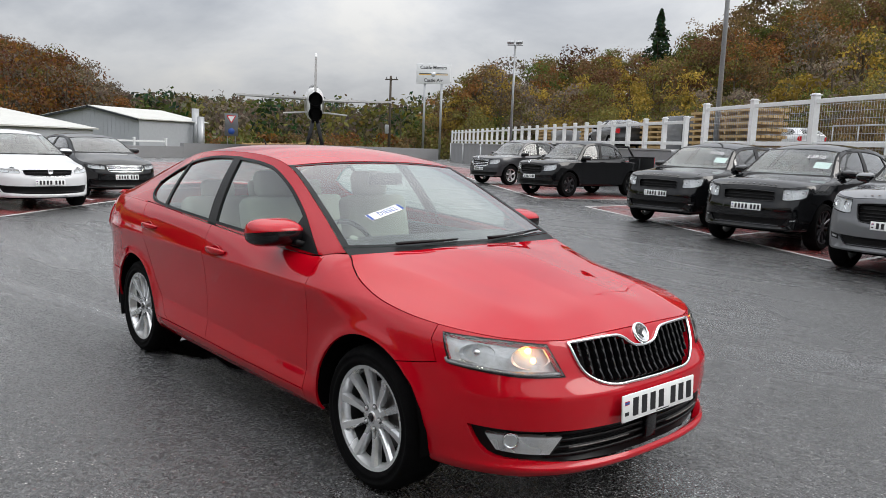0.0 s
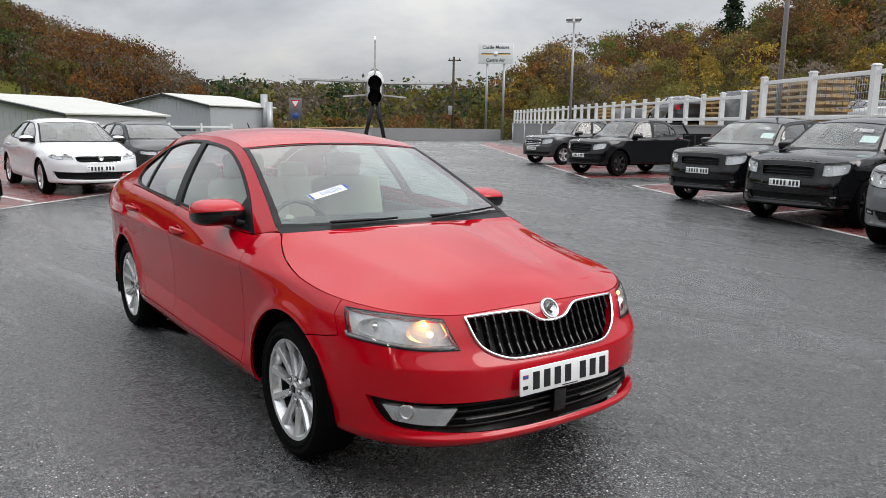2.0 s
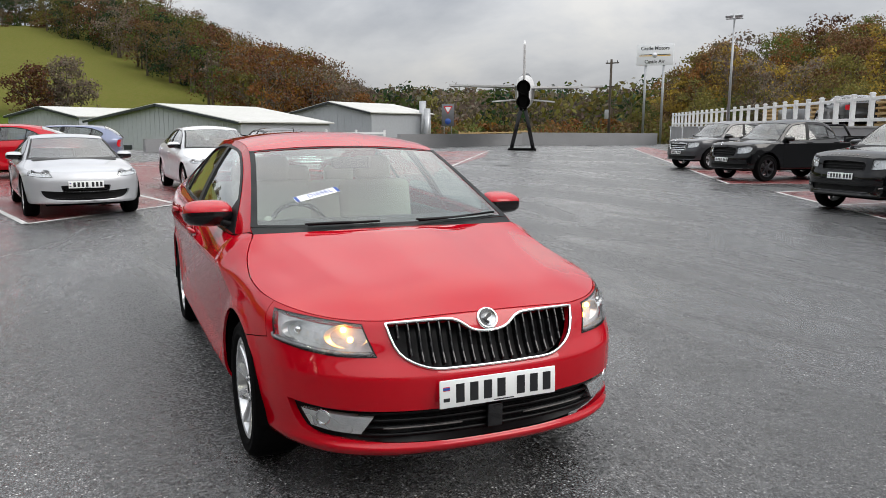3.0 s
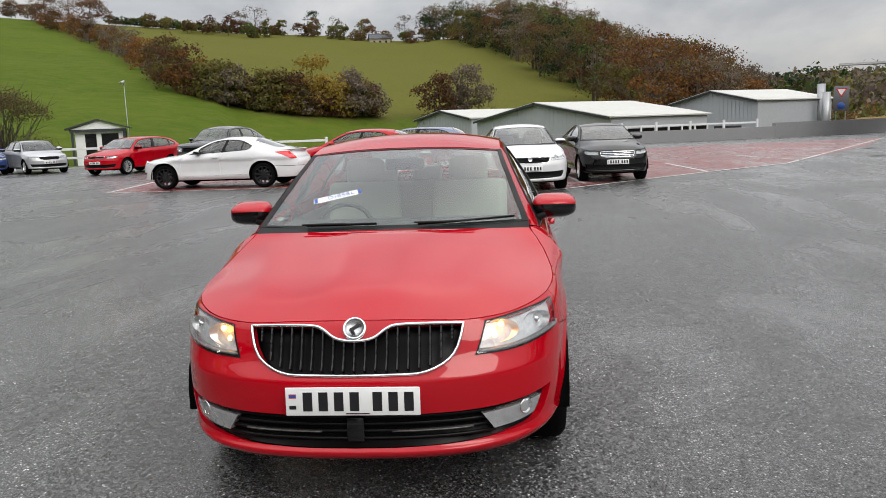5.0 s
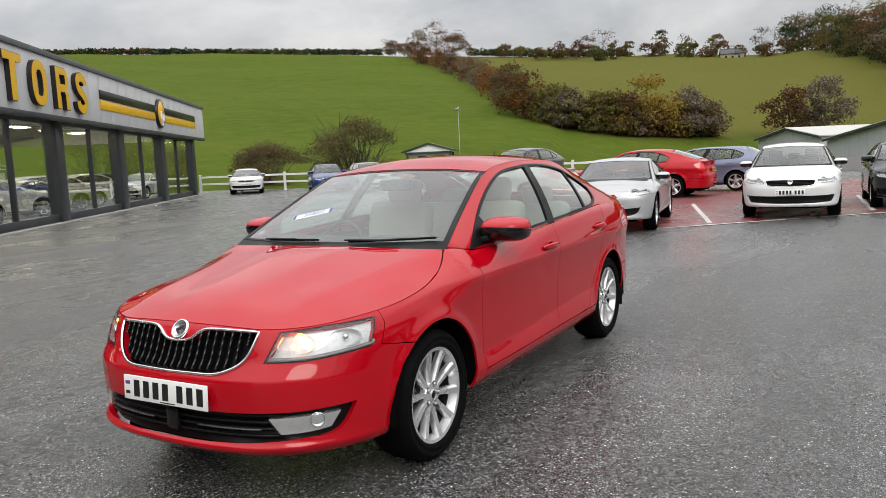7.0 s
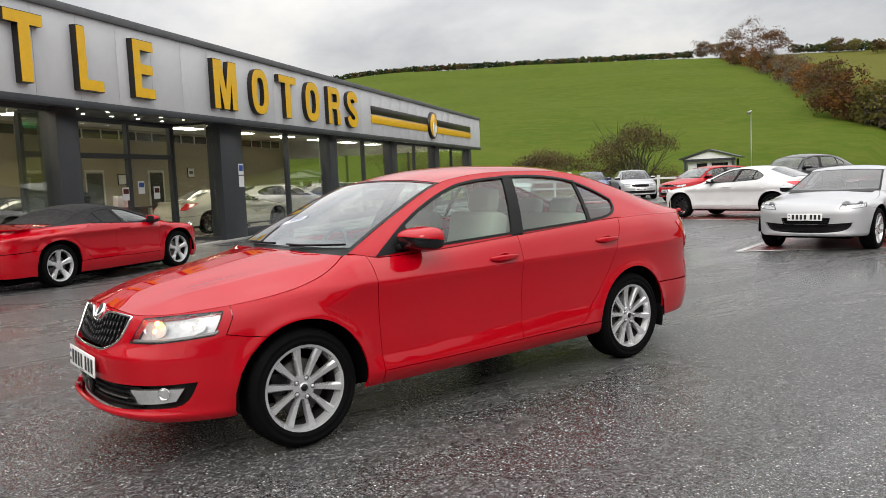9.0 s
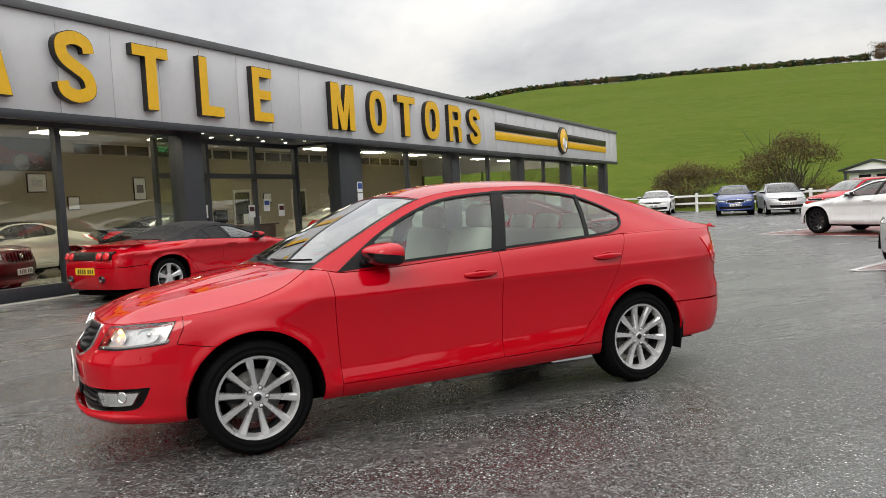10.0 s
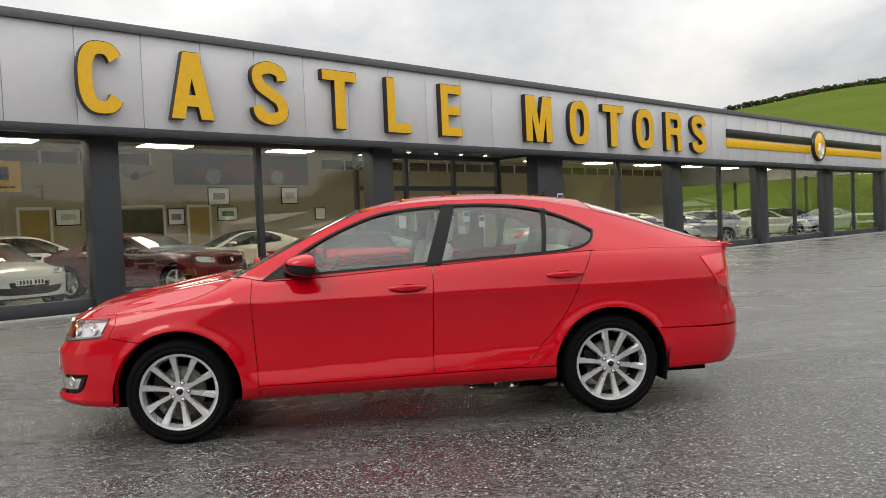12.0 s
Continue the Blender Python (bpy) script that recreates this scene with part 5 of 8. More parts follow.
RED_BAY = red_material()
LINE = speckle(material("road_paint_white", (0.62, 0.62, 0.60), 0.5), 25, 0.35, 0.05, 0.35, 3, (0.25, 0.25, 0.25))
CLAD = speckle(material("grey_cladding", (0.60, 0.61, 0.63), 0.42), 5, 0.03, 0, 0.12, 3, (0.52, 0.52, 0.54))
SLATE = speckle(material("slate_grey_frame", (0.030, 0.035, 0.042), 0.42), 8, 0.10)
COPING = speckle(material("dark_coping", (0.10, 0.105, 0.112), 0.5), 6, 0.12)
YELLOW = speckle(material("yellow_acrylic", (0.80, 0.46, 0.008), 0.35), 8, 0.05)
SIGN_BLACK = material("black_acrylic", (0.012, 0.010, 0.009), 0.3)
CREAM = speckle(material("cream_plaster", (0.36, 0.315, 0.23), 0.85), 3, 0.05, 0, 0.15, 3, (0.40, 0.35, 0.26))
TILE = speckle(material("showroom_floor", (0.40, 0.385, 0.35), 0.18), 4, 0.1)
CEIL = speckle(material("ceiling_white", (0.62, 0.60, 0.55), 0.85), 3, 0.05)
LIGHT = glow("lit_ceiling_panel", (1.0, 0.95, 0.84), 12.0)
SPOT = glow("lit_spot", (1.0, 0.95, 0.85), 8.0)
EXIT = glow("lit_exit_sign", (0.08, 0.55, 0.22), 1.6)
WHITE_GLOSS = speckle(material("white_gloss_rail", (0.72, 0.73, 0.73), 0.4), 14, 0.06, 0, 0.2, 3, (0.6, 0.61, 0.58))
CONCRETE = speckle(material("grey_render_wall", (0.26, 0.26, 0.265), 0.75), 12, 0.10, 0.1, 0.4, 4, (0.17, 0.17, 0.17))
STONE_SLAB = speckle(material("kerb_concrete", (0.36, 0.355, 0.34), 0.7), 18, 0.15, 0.1, 0.3, 4, (0.2, 0.2, 0.19))
OCHRE = speckle(material("ochre_room_wall", (0.34, 0.24, 0.08), 0.8), 4, 0.1)
# clerestory glass, and the painted shade in wide doorways
SHADE = speckle(material("dark_glass_and_doorway_shade", (0.035, 0.033, 0.022), 0.25), 4, 0.2)
GREEN_INK = material("green_print", (0.05, 0.22, 0.08), 0.5)
MURAL_GROUND = speckle(material("mural_dark_print", (0.022, 0.020, 0.026), 0.5), 3, 0.5)
MURAL_RED = speckle(material("mural_red_print", (0.10, 0.008, 0.012), 0.45), 5, 0.5)
MAROON_WOOD = speckle(material("dark_red_wood", (0.055, 0.016, 0.012), 0.4), 12, 0.3)
WOOD = speckle(material("pale_timber", (0.42, 0.28, 0.12), 0.75), 20, 0.2, 0.1)
GALV = speckle(material("galvanised_steel", (0.36, 0.37, 0.38), 0.45, 0.6), 14, 0.12)

# ---- the yard ----
def flat_patch(name, pts, z, mat, thick=0.0):
    bm = bmesh.new()
    f = bm.faces.new([bm.verts.new((x, y, 0)) for x, y in pts])
    if f.normal.z < 0 or f.calc_area() and sum(a[0] * b[1] - b[0] * a[1] for a, b in zip(pts, pts[1:] + pts[:1])) < 0:
        bmesh.ops.reverse_faces(bm, faces=[f])
    return part(name, bm, mat, m=Matrix.Translation((0, 0, z)), smooth_faces=False)


yard = flat_patch("road_yard", [(46, -46), (40, 60), (-28, 52), (-54, 52), (-52, 30), (-44, 6), (-40, -12), (-33.5, -22), (-33.0, -36), (-10, -46)], 0.0, ASPHALT)
tagged(yard, "wet dark grey tarmac yard with drying patches", "road", kind="structure")


def line(a, b, wide=0.10, z=0.009):
    """A painted line on the tarmac."""
    a, b = Vector((*a, 0)), Vector((*b, 0))
    d = (b - a).normalized()
    n = Vector((-d.y, d.x, 0)) * wide / 2
    ob = flat_patch("road_marking", [(p.x, p.y) for p in (a - n, b - n, b + n, a + n)], z, LINE)
    return tagged(ob, "worn white painted parking bay line", "road marking", "bay lines", "structure")


# standing water under the back of the saloon
WATER = material("rain_water", (0.02, 0.021, 0.022), 0.03, spec=0.5)
for cx, cy, rx, ry, seed in ((-1.12, -0.35, 0.60, 0.30, 3),):
    rng = random.Random(seed)
    wob = [rng.uniform(0, 6.28) for _ in range(4)]
    pts = []
    for i in range(48):
        a = 2 * math.pi * i / 48
        q = 1 + 0.16 * math.sin(3 * a + wob[0]) + 0.12 * math.sin(5 * a + wob[1]) + 0.07 * math.sin(11 * a + wob[2])
        pts.append((cx + rx * q * math.cos(a), cy + ry * q * math.sin(a)))
    tagged(flat_patch("water_puddle", pts, 0.004, WATER), "thin puddle of rain water on the tarmac", "puddle", kind="structure")


# red bays: along the raised wall, and in the middle of the yard
bays = [
    [(-8.75, 13.50), (2.6, 7.15), (14.0, 0.9), (14.0, 7.0), (-8.65, 19.3)],
    [(-11.2, 14.4), (-16.4, 17.85), (-40.0, 33.6), (-45.0, 38.5), (-10.0, 17.9)],
    [(-8.2, -2.42), (-9.78, -0.72), (-11.1, 0.66), (-13.8, 3.2), (-16.4, 6.2), (-19.0, 9.2), (-30.0, 16.6), (-38.0, 21.0), (-35.5, 10.5), (-30.0, 3.0), (-22.0, -5.2), (-14.2, -4.0)],
    [(-14.95, -10.0), (-15.0, -4.4), (-22.6, -5.6), (-24.0, -11.2)],
]
for pts in bays:
    tagged(flat_patch("pavement_bay", pts, 0.005, RED_BAY), "worn red painted parking bays on wet tarmac", "parking bay", kind="structure")
for a, b in [((-8.75, 13.50), (14.0, 0.9)), ((-8.75, 13.45), (-8.65, 19.0)), ((-11.2, 14.4), (-40.0, 33.6)), ((-11.2, 14.4), (-10.0, 17.9)), ((-8.2, -2.42), (-11.1, 0.66)), ((-11.1, 0.66), (-16.4, 6.2)),
             ((-16.4, 6.2), (-19.0, 9.2)), ((-19.0, 9.2), (-38.0, 21.0)), ((-8.2, -2.42), (-14.2, -4.0)), ((-14.95, -10.0), (-15.0, -4.6)), ((-14.95, -10.0), (-24.0, -11.2)), ((-10.8, -0.12), (-16.0, -1.5)),
             ((-13.6, 2.6), (-18.6, 2.2)), ((-16.4, 6.2), (-21.0, 6.0)), ((-20.5, 10.2), (-25.0, 9.2)), ((-6.0, 11.95), (-5.95, 16.6)), ((-3.25, 10.4), (-3.2, 15.0)), ((-0.5, 8.9), (-0.45, 13.6)), ((-13.8, 16.1), (-13.0, 20.0)), ((-16.6, 18.0), (-15.9, 21.5))]:
    line(a, b)
for x, y, w in ((-27.0, 15.3, 0.6), (-21.5, 13.0, 0.5)):
    ob = flat_patch("drain_cover", [(x - w / 2, y - w / 2), (x + w / 2, y - w / 2), (x + w / 2, y + w / 2), (x - w / 2, y + w / 2)], 0.007, TRIM)
    tagged(ob, "dark iron drain cover set in the tarmac", "drain cover", kind="structure")


# ---- the showroom ----
BLD = Matrix.Translation((-9.56, -17.947, 0)) @ Matrix(((-0.8118, 0.5839, 0, 0), (-0.5839, -0.8118, 0, 0), (0, 0, 1, 0), (0, 0, 0, 1)))
S0, S1, BACK, DEEP = -30.0, 22.0, 0.70, 13.0


def bld_box(name, s, t, z, mat, parent=None, bevel=0.0, label=""):
    """A box in the building's own lines: from and to along the front, into the building and up."""
    size = [b - a for a, b in (s, t, z)]
    at = [(a + b) / 2 for a, b in (s, t, z)]
    ob = box(name, size, at, mat, parent, bevel=bevel, label=label)
    if parent is None:
        ob.matrix_world = BLD @ Matrix.Translation(at)
    return ob


show = thing("showroom_building", "long low showroom with grey fascia, yellow letters and full-height glazing", "building", BLD)
roof = bld_box("roof", (S0, S1 - 0.05), (0.05, DEEP + 0.2), (4.35, 4.62), COPING, show)
bld_box("soffit", (S0, S1 - 0.05), (0.06, BACK + 0.15), (3.16, 3.20), CEIL, show)
bld_box("coping", (S0, S1 + 0.02), (-0.06, 0.35), (4.80, 4.95), COPING, show, 0.01)
bld_box("fascia_backing", (S0, S1 - 0.02), (0.03, 0.20), (3.17, 4.80), SLATE, show)
bld_box("lower_trim", (S0, S1 + 0.01), (-0.03, 0.16), (3.04, 3.18), SLATE, show, 0.008)
bld_box("end_fascia", (S1 - 0.06, S1), (0.0, DEEP), (3.10, 4.80), CLAD, show)
for i in range(48):
    a = -17.54 + 1.0925 * (i - 12)
    if a + 1.09 > S1 or a < S0:
        continue
    bld_box("cladding_panel", (a + 0.004, min(a + 1.0885, S1 - 0.062)), (0.0, 0.03), (3.18, 4.80), CLAD, show, 0.004)
bld_box("cladding_panel", (21.79, S1 - 0.062), (0.0, 0.03), (3.18, 4.80), CLAD, show, 0.004)

COLUMNS = [(-29.6, -29.1), (-23.4, -22.9), (-17.22, -16.72), (-11.09, -10.52), (-5.42, -4.32), (1.48, 2.10), (7.82, 8.50), (14.28, 15.04), (21.15, 21.85)]
MULLIONS = [-26.2, -20.1, -13.90, -1.43, 4.95, 11.35, 17.9]
for a, b in COLUMNS:
    bld_box("column", (a, b), (BACK - 0.16, BACK + 0.25), (0.0, 3.16), SLATE, show, 0.012)
bays_s = [(b, c) for (a, b), (c, d) in zip(COLUMNS, COLUMNS[1:])]
for a, b in bays_s:
    if abs(a + 10.52) < 0.1:
        continue
    w = thing("window_bay", "", "", None)
    w.parent = show
    mids = [m for m in MULLIONS if a < m < b]
    cuts = [a, *mids, b]
    bld_box("window_sill", (a, b), (BACK - 0.05, BACK + 0.12), (0.02, 0.26), SLATE, w, 0.01)
    bld_box("window_head", (a, b), (BACK - 0.04, BACK + 0.10), (3.02, 3.16), SLATE, w)
    for m in mids:
        bld_box("mullion", (m - 0.055, m + 0.055), (BACK - 0.05, BACK + 0.10), (0.26, 3.02), SLATE, w, 0.006)
    for p, q in zip(cuts, cuts[1:]):
        pane = bld_box("pane", (p + 0.03, q - 0.03), (BACK + 0.02, BACK + 0.024), (0.26, 3.02), SHOP_GLASS, w)
        pane.visible_shadow = False
# the recessed entrance with its doors
ent = new("entrance")
ent.parent = show
bld_box("transom", (-10.52, -5.42), (2.0, 2.10), (2.22, 2.34), SLATE, ent)
bld_box("head", (-10.52, -5.42), (2.0, 2.10), (3.05, 3.16), SLATE, ent)
for s in (-10.48, -9.87, -8.90, -7.2, -5.48):
    bld_box("door_post", (s - 0.045, s + 0.045), (1.99, 2.11), (0.02, 3.10), SLATE, ent)
for p, q in ((-10.44, -9.92), (-9.82, -8.95), (-8.85, -7.25), (-7.15, -5.52)):
    for z0, z1 in ((0.06, 2.22), (2.34, 3.05)):
        bld_box("pane", (p, q), (2.04, 2.044), (z0, z1), SHOP_GLASS, ent).visible_shadow = False
for s in (-10.52, -5.42):
    bld_box("return_pane", (s - 0.004, s + 0.004), (BACK + 0.05, 2.0), (0.12, 3.10), SHOP_GLASS, ent).visible_shadow = False
    bld_box("return_sill", (s - 0.03, s + 0.03), (BACK, 2.05), (0.0, 0.12), SLATE, ent)
    bld_box("return_head", (s - 0.03, s + 0.03), (BACK, 2.05), (3.10, 3.16), SLATE, ent)
    bld_box("return_post", (s - 0.035, s + 0.035), (1.97, 2.05), (0.12, 3.10), SLATE, ent)
kerb = bld_box("trim_kerb", (S0, 22.2), (0.28, 0.52), (0.0, 0.035), STONE_SLAB)
tagged(kerb, "pale concrete threshold strip along the showroom glazing", "kerb", kind="structure")

# inside: floor, back wall, ends, ceiling, with panels of light
for nm, s, t, z, mt in (("floor_showroom", (S0, 22.0), (BACK - 0.05, DEEP), (0.0, 0.03), TILE), ("wall_back", (S0, 22.0), (DEEP, DEEP + 0.2), (0.0, 4.35), CREAM), ("wall_end", (S0 - 0.2, S0), (BACK, DEEP), (0.0, 4.35), CREAM),
                        ("ceiling_showroom", (S0, 22.0), (BACK + 0.15, DEEP), (4.28, 4.34), CEIL)):
    tagged(bld_box(nm, s, t, z, mt), kind="structure")
for a, b in ((BACK + 0.1, 4.5), (4.6, 8.6), (8.7, DEEP - 0.1)):
    bld_box("end_pane", (21.80, 21.806), (a, b), (0.1, 3.1), SHOP_GLASS, show).visible_shadow = False
    bld_box("end_post", (21.74, 21.86), (b - 0.05, b + 0.09), (0.0, 3.16), SLATE, show)
bld_box("window_bulkhead", (S0, 21.7), (BACK + 0.10, BACK + 0.15), (3.16, 4.30), CEIL, show)
for s in np.arange(-28.3, 21, 3.68):
    for t, z in ((2.6, 3.95), (6.0, 3.60)):
        lp = bld_box("ceiling_light", (s - 0.62, s + 0.62), (t - 0.30, t + 0.30), (z, z + 0.03), LIGHT)
        tagged(lp, "lit white rectangular ceiling light panel", "ceiling light", "showroom lights")
        for q in (-0.6, 0.6):
            box("hanger", (0.012, 0.012, 4.28 - z - 0.015), (q, 0, (4.28 - z - 0.015) / 2 + 0.015), GALV, lp)
for s in np.arange(-10.1, -5.5, 0.92):
    for t in (0.9, 1.55):
        sp = bld_box("spot_light", (s - 0.03, s + 0.03), (t - 0.03, t + 0.03), (3.148, 3.16), SPOT)
        tagged(sp, "small round lit spotlight in the entrance soffit", "spotlight", "entrance spots")
tagged(bld_box("soffit_entrance", (-10.52, -5.42), (BACK + 0.15, 2.0), (3.16, 3.2), SLATE), kind="structure").name = "ceiling_entrance"
tagged(bld_box("exit_sign", (-10.05, -9.70), (1.7, 1.73), (2.86, 3.0), EXIT), "green lit exit sign hanging at the entrance", "exit sign")


def bowl_loop(w, h, inset, n=40):
    """An upright rounded ring line, w by h, drawn in by inset."""
    out = []
    for i in range(n):
        a = 2 * math.pi * i / n
        c, q = math.cos(a), math.sin(a)
        out.append((w / 2 + (w / 2 - inset) * math.copysign(abs(c) ** 0.72, c), h / 2 + (h / 2 - inset * 0.9) * math.copysign(abs(q) ** 0.80, q)))
    return out


def letter_loops(ch, w, h):
    """The outline of a bold capital, and its hole where it has one."""
    t = 0.27 * w if ch in "MOR" else 0.30 * w
    v = 0.17 * h
    if ch == "L":
        return [[(0, 0), (0, h), (t * 1.1, h), (t * 1.1, v), (w, v), (w, 0)]]
    if ch == "T":
        return [[(w / 2 - t / 2, 0), (w / 2 - t / 2, h - v), (0, h - v), (0, h), (w, h), (w, h - v), (w / 2 + t / 2, h - v), (w / 2 + t / 2, 0)]]
    if ch == "E":
        a, b = h / 2 - v * 0.5, h / 2 + v * 0.5
        return [[(0, 0), (0, h), (w, h), (w, h - v), (t * 1.1, h - v), (t * 1.1, b), (w * 0.92, b), (w * 0.92, a), (t * 1.1, a), (t * 1.1, v), (w, v), (w, 0)]]
    if ch == "M":
        return [[(0, 0), (0, h), (t * 1.25, h), (w / 2, 0.36 * h), (w - t * 1.25, h), (w, h), (w, 0), (w - t * 0.85, 0), (w - t * 0.85, 0.60 * h), (w / 2 + t * 0.42, 0), (w / 2 - t * 0.42, 0), (t * 0.85, 0.60 * h), (t * 0.85, 0)]]
    if ch == "A":
        run = w / 2 - 0.62 * t
        xin = lambda z: 1.02 * t + z / h * run
        return [[(0, 0), (run, h), (w - run, h), (w, 0), (w - xin(0), 0), (w - xin(0.19 * h), 0.19 * h), (xin(0.19 * h), 0.19 * h), (xin(0), 0)],
                [(xin(0.36 * h), 0.36 * h), (w - xin(0.36 * h), 0.36 * h), (w / 2, (w / 2 - 1.02 * t) / run * h)]]
    if ch == "O":
        return [bowl_loop(w, h, 0), bowl_loop(w, h, t)]
    if ch == "C":
        n = 40
        keep = [i % n for i in range(4, n - 3)]
        outer, inner = bowl_loop(w, h, 0, n), bowl_loop(w, h, t, n)
        return [[outer[i] for i in keep] + [inner[i] for i in keep[::-1]]]
    if ch == "R":
        bend = [(w - 0.30 * w + 0.30 * w * math.cos(a), 0.72 * h + 0.28 * h * math.sin(a)) for a in np.linspace(math.pi / 2, -math.pi / 2 * 0.82, 14)]
        hole = [(t, h - v), *[(w - 0.30 * w + (0.30 * w - t * 0.92) * math.cos(a), 0.72 * h + 0.115 * h * math.sin(a)) for a in np.linspace(math.pi / 2, -math.pi / 2, 10)], (t, 0.72 * h - 0.115 * h)]
        return [[(0, 0), (0, h), *bend, (w * 0.98, 0.36 * h), (w, 0), (w - t, 0), (w - t * 1.02, 0.34 * h), (w - t * 1.3, 0.42 * h), (t, 0.42 * h), (t, 0)], hole]
    mid = rounded([(w - t * 0.50, 0.72 * h), (w - t * 0.70, 0.85 * h), (w / 2, h - v * 0.50), (t * 0.66, 0.85 * h), (t * 0.52, 0.72 * h), (t * 0.85, 0.60 * h), (w / 2, 0.50 * h), (w - t * 0.85, 0.40 * h), (w - t * 0.52, 0.27 * h), (w - t * 0.66, 0.15 * h), (w / 2, v * 0.50), (t * 0.70, 0.15 * h), (t * 0.50, 0.28 * h)], 5, closed=False)
    P = np.array(mid)
    T = np.gradient(P, axis=0)
    T /= np.linalg.norm(T, axis=1)[:, None]
    N = np.stack([-T[:, 1], T[:, 0]], 1) * t * 0.47
    return [[tuple(p) for p in P + N] + [tuple(p) for p in (P - N)[::-1]]]


def letter_solid(ch, s, z0, z1, grow, y0, y1):
    bm = bmesh.new()
    w, h = s[1] - s[0], z1 - z0
    for loop in letter_loops(ch, w, h):
        vs = [bm.verts.new((s[0] + grow + x * (1 - 2 * grow / w), y1, z0 + grow + z * (1 - 2 * grow / h))) for x, z in loop]
        for p, q in zip(vs, vs[1:] + vs[:1]):
            bm.edges.new((p, q))
    bmesh.ops.triangle_fill(bm, use_beauty=True, use_dissolve=False, edges=bm.edges[:], normal=(0, -1, 0))
    made = bmesh.ops.extrude_face_region(bm, geom=bm.faces[:])["geom"]
    for v in (g for g in made if isinstance(g, bmesh.types.BMVert)):
        v.co.y = y0
    bmesh.ops.recalc_face_normals(bm, faces=bm.faces[:])
    return bm


def letter(ch, s, z0, z1):
    """One raised letter: a black body with a yellow face."""
    ob = part("letter", letter_solid(ch, s, z0, z1, 0.0, -0.13, 0.0), SIGN_BLACK, m=BLD, smooth_faces=False)
    tagged(ob, f"raised yellow capital letter {ch} with black sides on the fascia", "sign letter", "fascia letters")
    part("letter_face", letter_solid(ch, s, z0, z1, 0.014, -0.142, -0.132), YELLOW, ob, "yellow face", smooth_faces=False)
    return ob


for ch, a, b in (("C", -17.56, -16.78), ("A", -16.02, -15.19), ("S", -14.42, -13.62), ("T", -12.82, -11.95), ("L", -11.15, -10.48), ("E", -9.56, -8.88), ("M", -6.60, -5.53), ("O", -4.79, -3.89), ("T", -3.26, -2.19), ("O", -1.59, -0.60), ("R", 0.07, 1.03), ("S", 1.64, 2.60)):
    letter(ch, (a, b), 3.36, 4.58)
for a, b in ((4.20, 11.35), (12.75, 19.60)):
    tagged(bld_box("sign_stripe", (a, b), (-0.035, 0.0), (3.63, 3.93), YELLOW, bevel=0.004), "long yellow stripe on the grey fascia", "sign stripe", "fascia stripes")
    tagged(bld_box("sign_stripe", (a, b), (-0.035, 0.0), (3.98, 4.28), SIGN_BLACK, bevel=0.004), "long black stripe on the grey fascia", "sign stripe", "fascia stripes")
logo = thing("fascia_emblem", "round yellow and white emblem with a black rim on the fascia", "sign", BLD @ Matrix.Translation((12.05, -0.03, 3.96)))
bm = bmesh.new()
lathe(bm, [(0.001, -0.09), (0.62, -0.09), (0.64, -0.07), (0.64, 0.03)], 32)
part("disc", bm, SIGN_BLACK, logo)
bm = bmesh.new()
lathe(bm, [(0.001, -0.10), (0.53, -0.10), (0.54, -0.088)], 32)
part("disc_face", bm, YELLOW, logo)
bm = bmesh.new()
cuboid(bm, (0.42, 0.02, 0.40), (0.02, -0.11, -0.12), pose(0, 0, 0, 0, 20, 0), 0.06, 2)
cuboid(bm, (0.20, 0.02, 0.30), (-0.05, -0.11, -0.38), pose(0, 0, 0, 0, -15, 0), 0.05, 2)
part("disc_figure", bm, PAPER, logo, sharp=40)

# furnishing of the walls inside
def framed(s, z, w, h, mat, group="wall pictures", label="framed picture hanging on the cream showroom wall"):
    f = thing("wall_picture", label, "picture", BLD @ Matrix.Translation((s, DEEP - 0.02, z)), group)
    box("frame", (w, 0.035, h), (0, 0, 0), TRIM, f, bevel=0.006)
    box("mount", (w - 0.07, 0.006, h - 0.07), (0, -0.020, 0), PAPER, f)
    box("print", (w * 0.55, 0.004, h * 0.35), (0, -0.025, 0), mat, f)


for s, z, w, h, mt in [(-24.5, 1.7, 0.7, 0.55, BLUE_INK), (-21.6, 1.9, 0.8, 0.6, GREY_P), (-18.9, 2.0, 0.75, 0.6, GREY_P), (-16.6, 2.0, 0.6, 0.6, BLUE_INK), (-13.96, 2.08, 0.78, 0.55, SILVER_P), (-10.39, 2.01, 0.62, 0.60, GREYBLUE_P), (-8.75, 2.72, 0.86, 0.66, GREY_P),
                       (-8.43, 2.08, 0.82, 0.52, GREEN_INK), (-5.78, 2.74, 0.74, 0.66, SILVER_P), (-4.4, 2.0, 0.5, 0.5, PAPER), (-1.4, 2.5, 0.6, 0.9, GREY_P), (6.2, 2.0, 0.6, 0.5, PAPER), (11.5, 2.3, 0.6, 0.5, GREY_P)]:
    framed(s, z, w, h, mt)
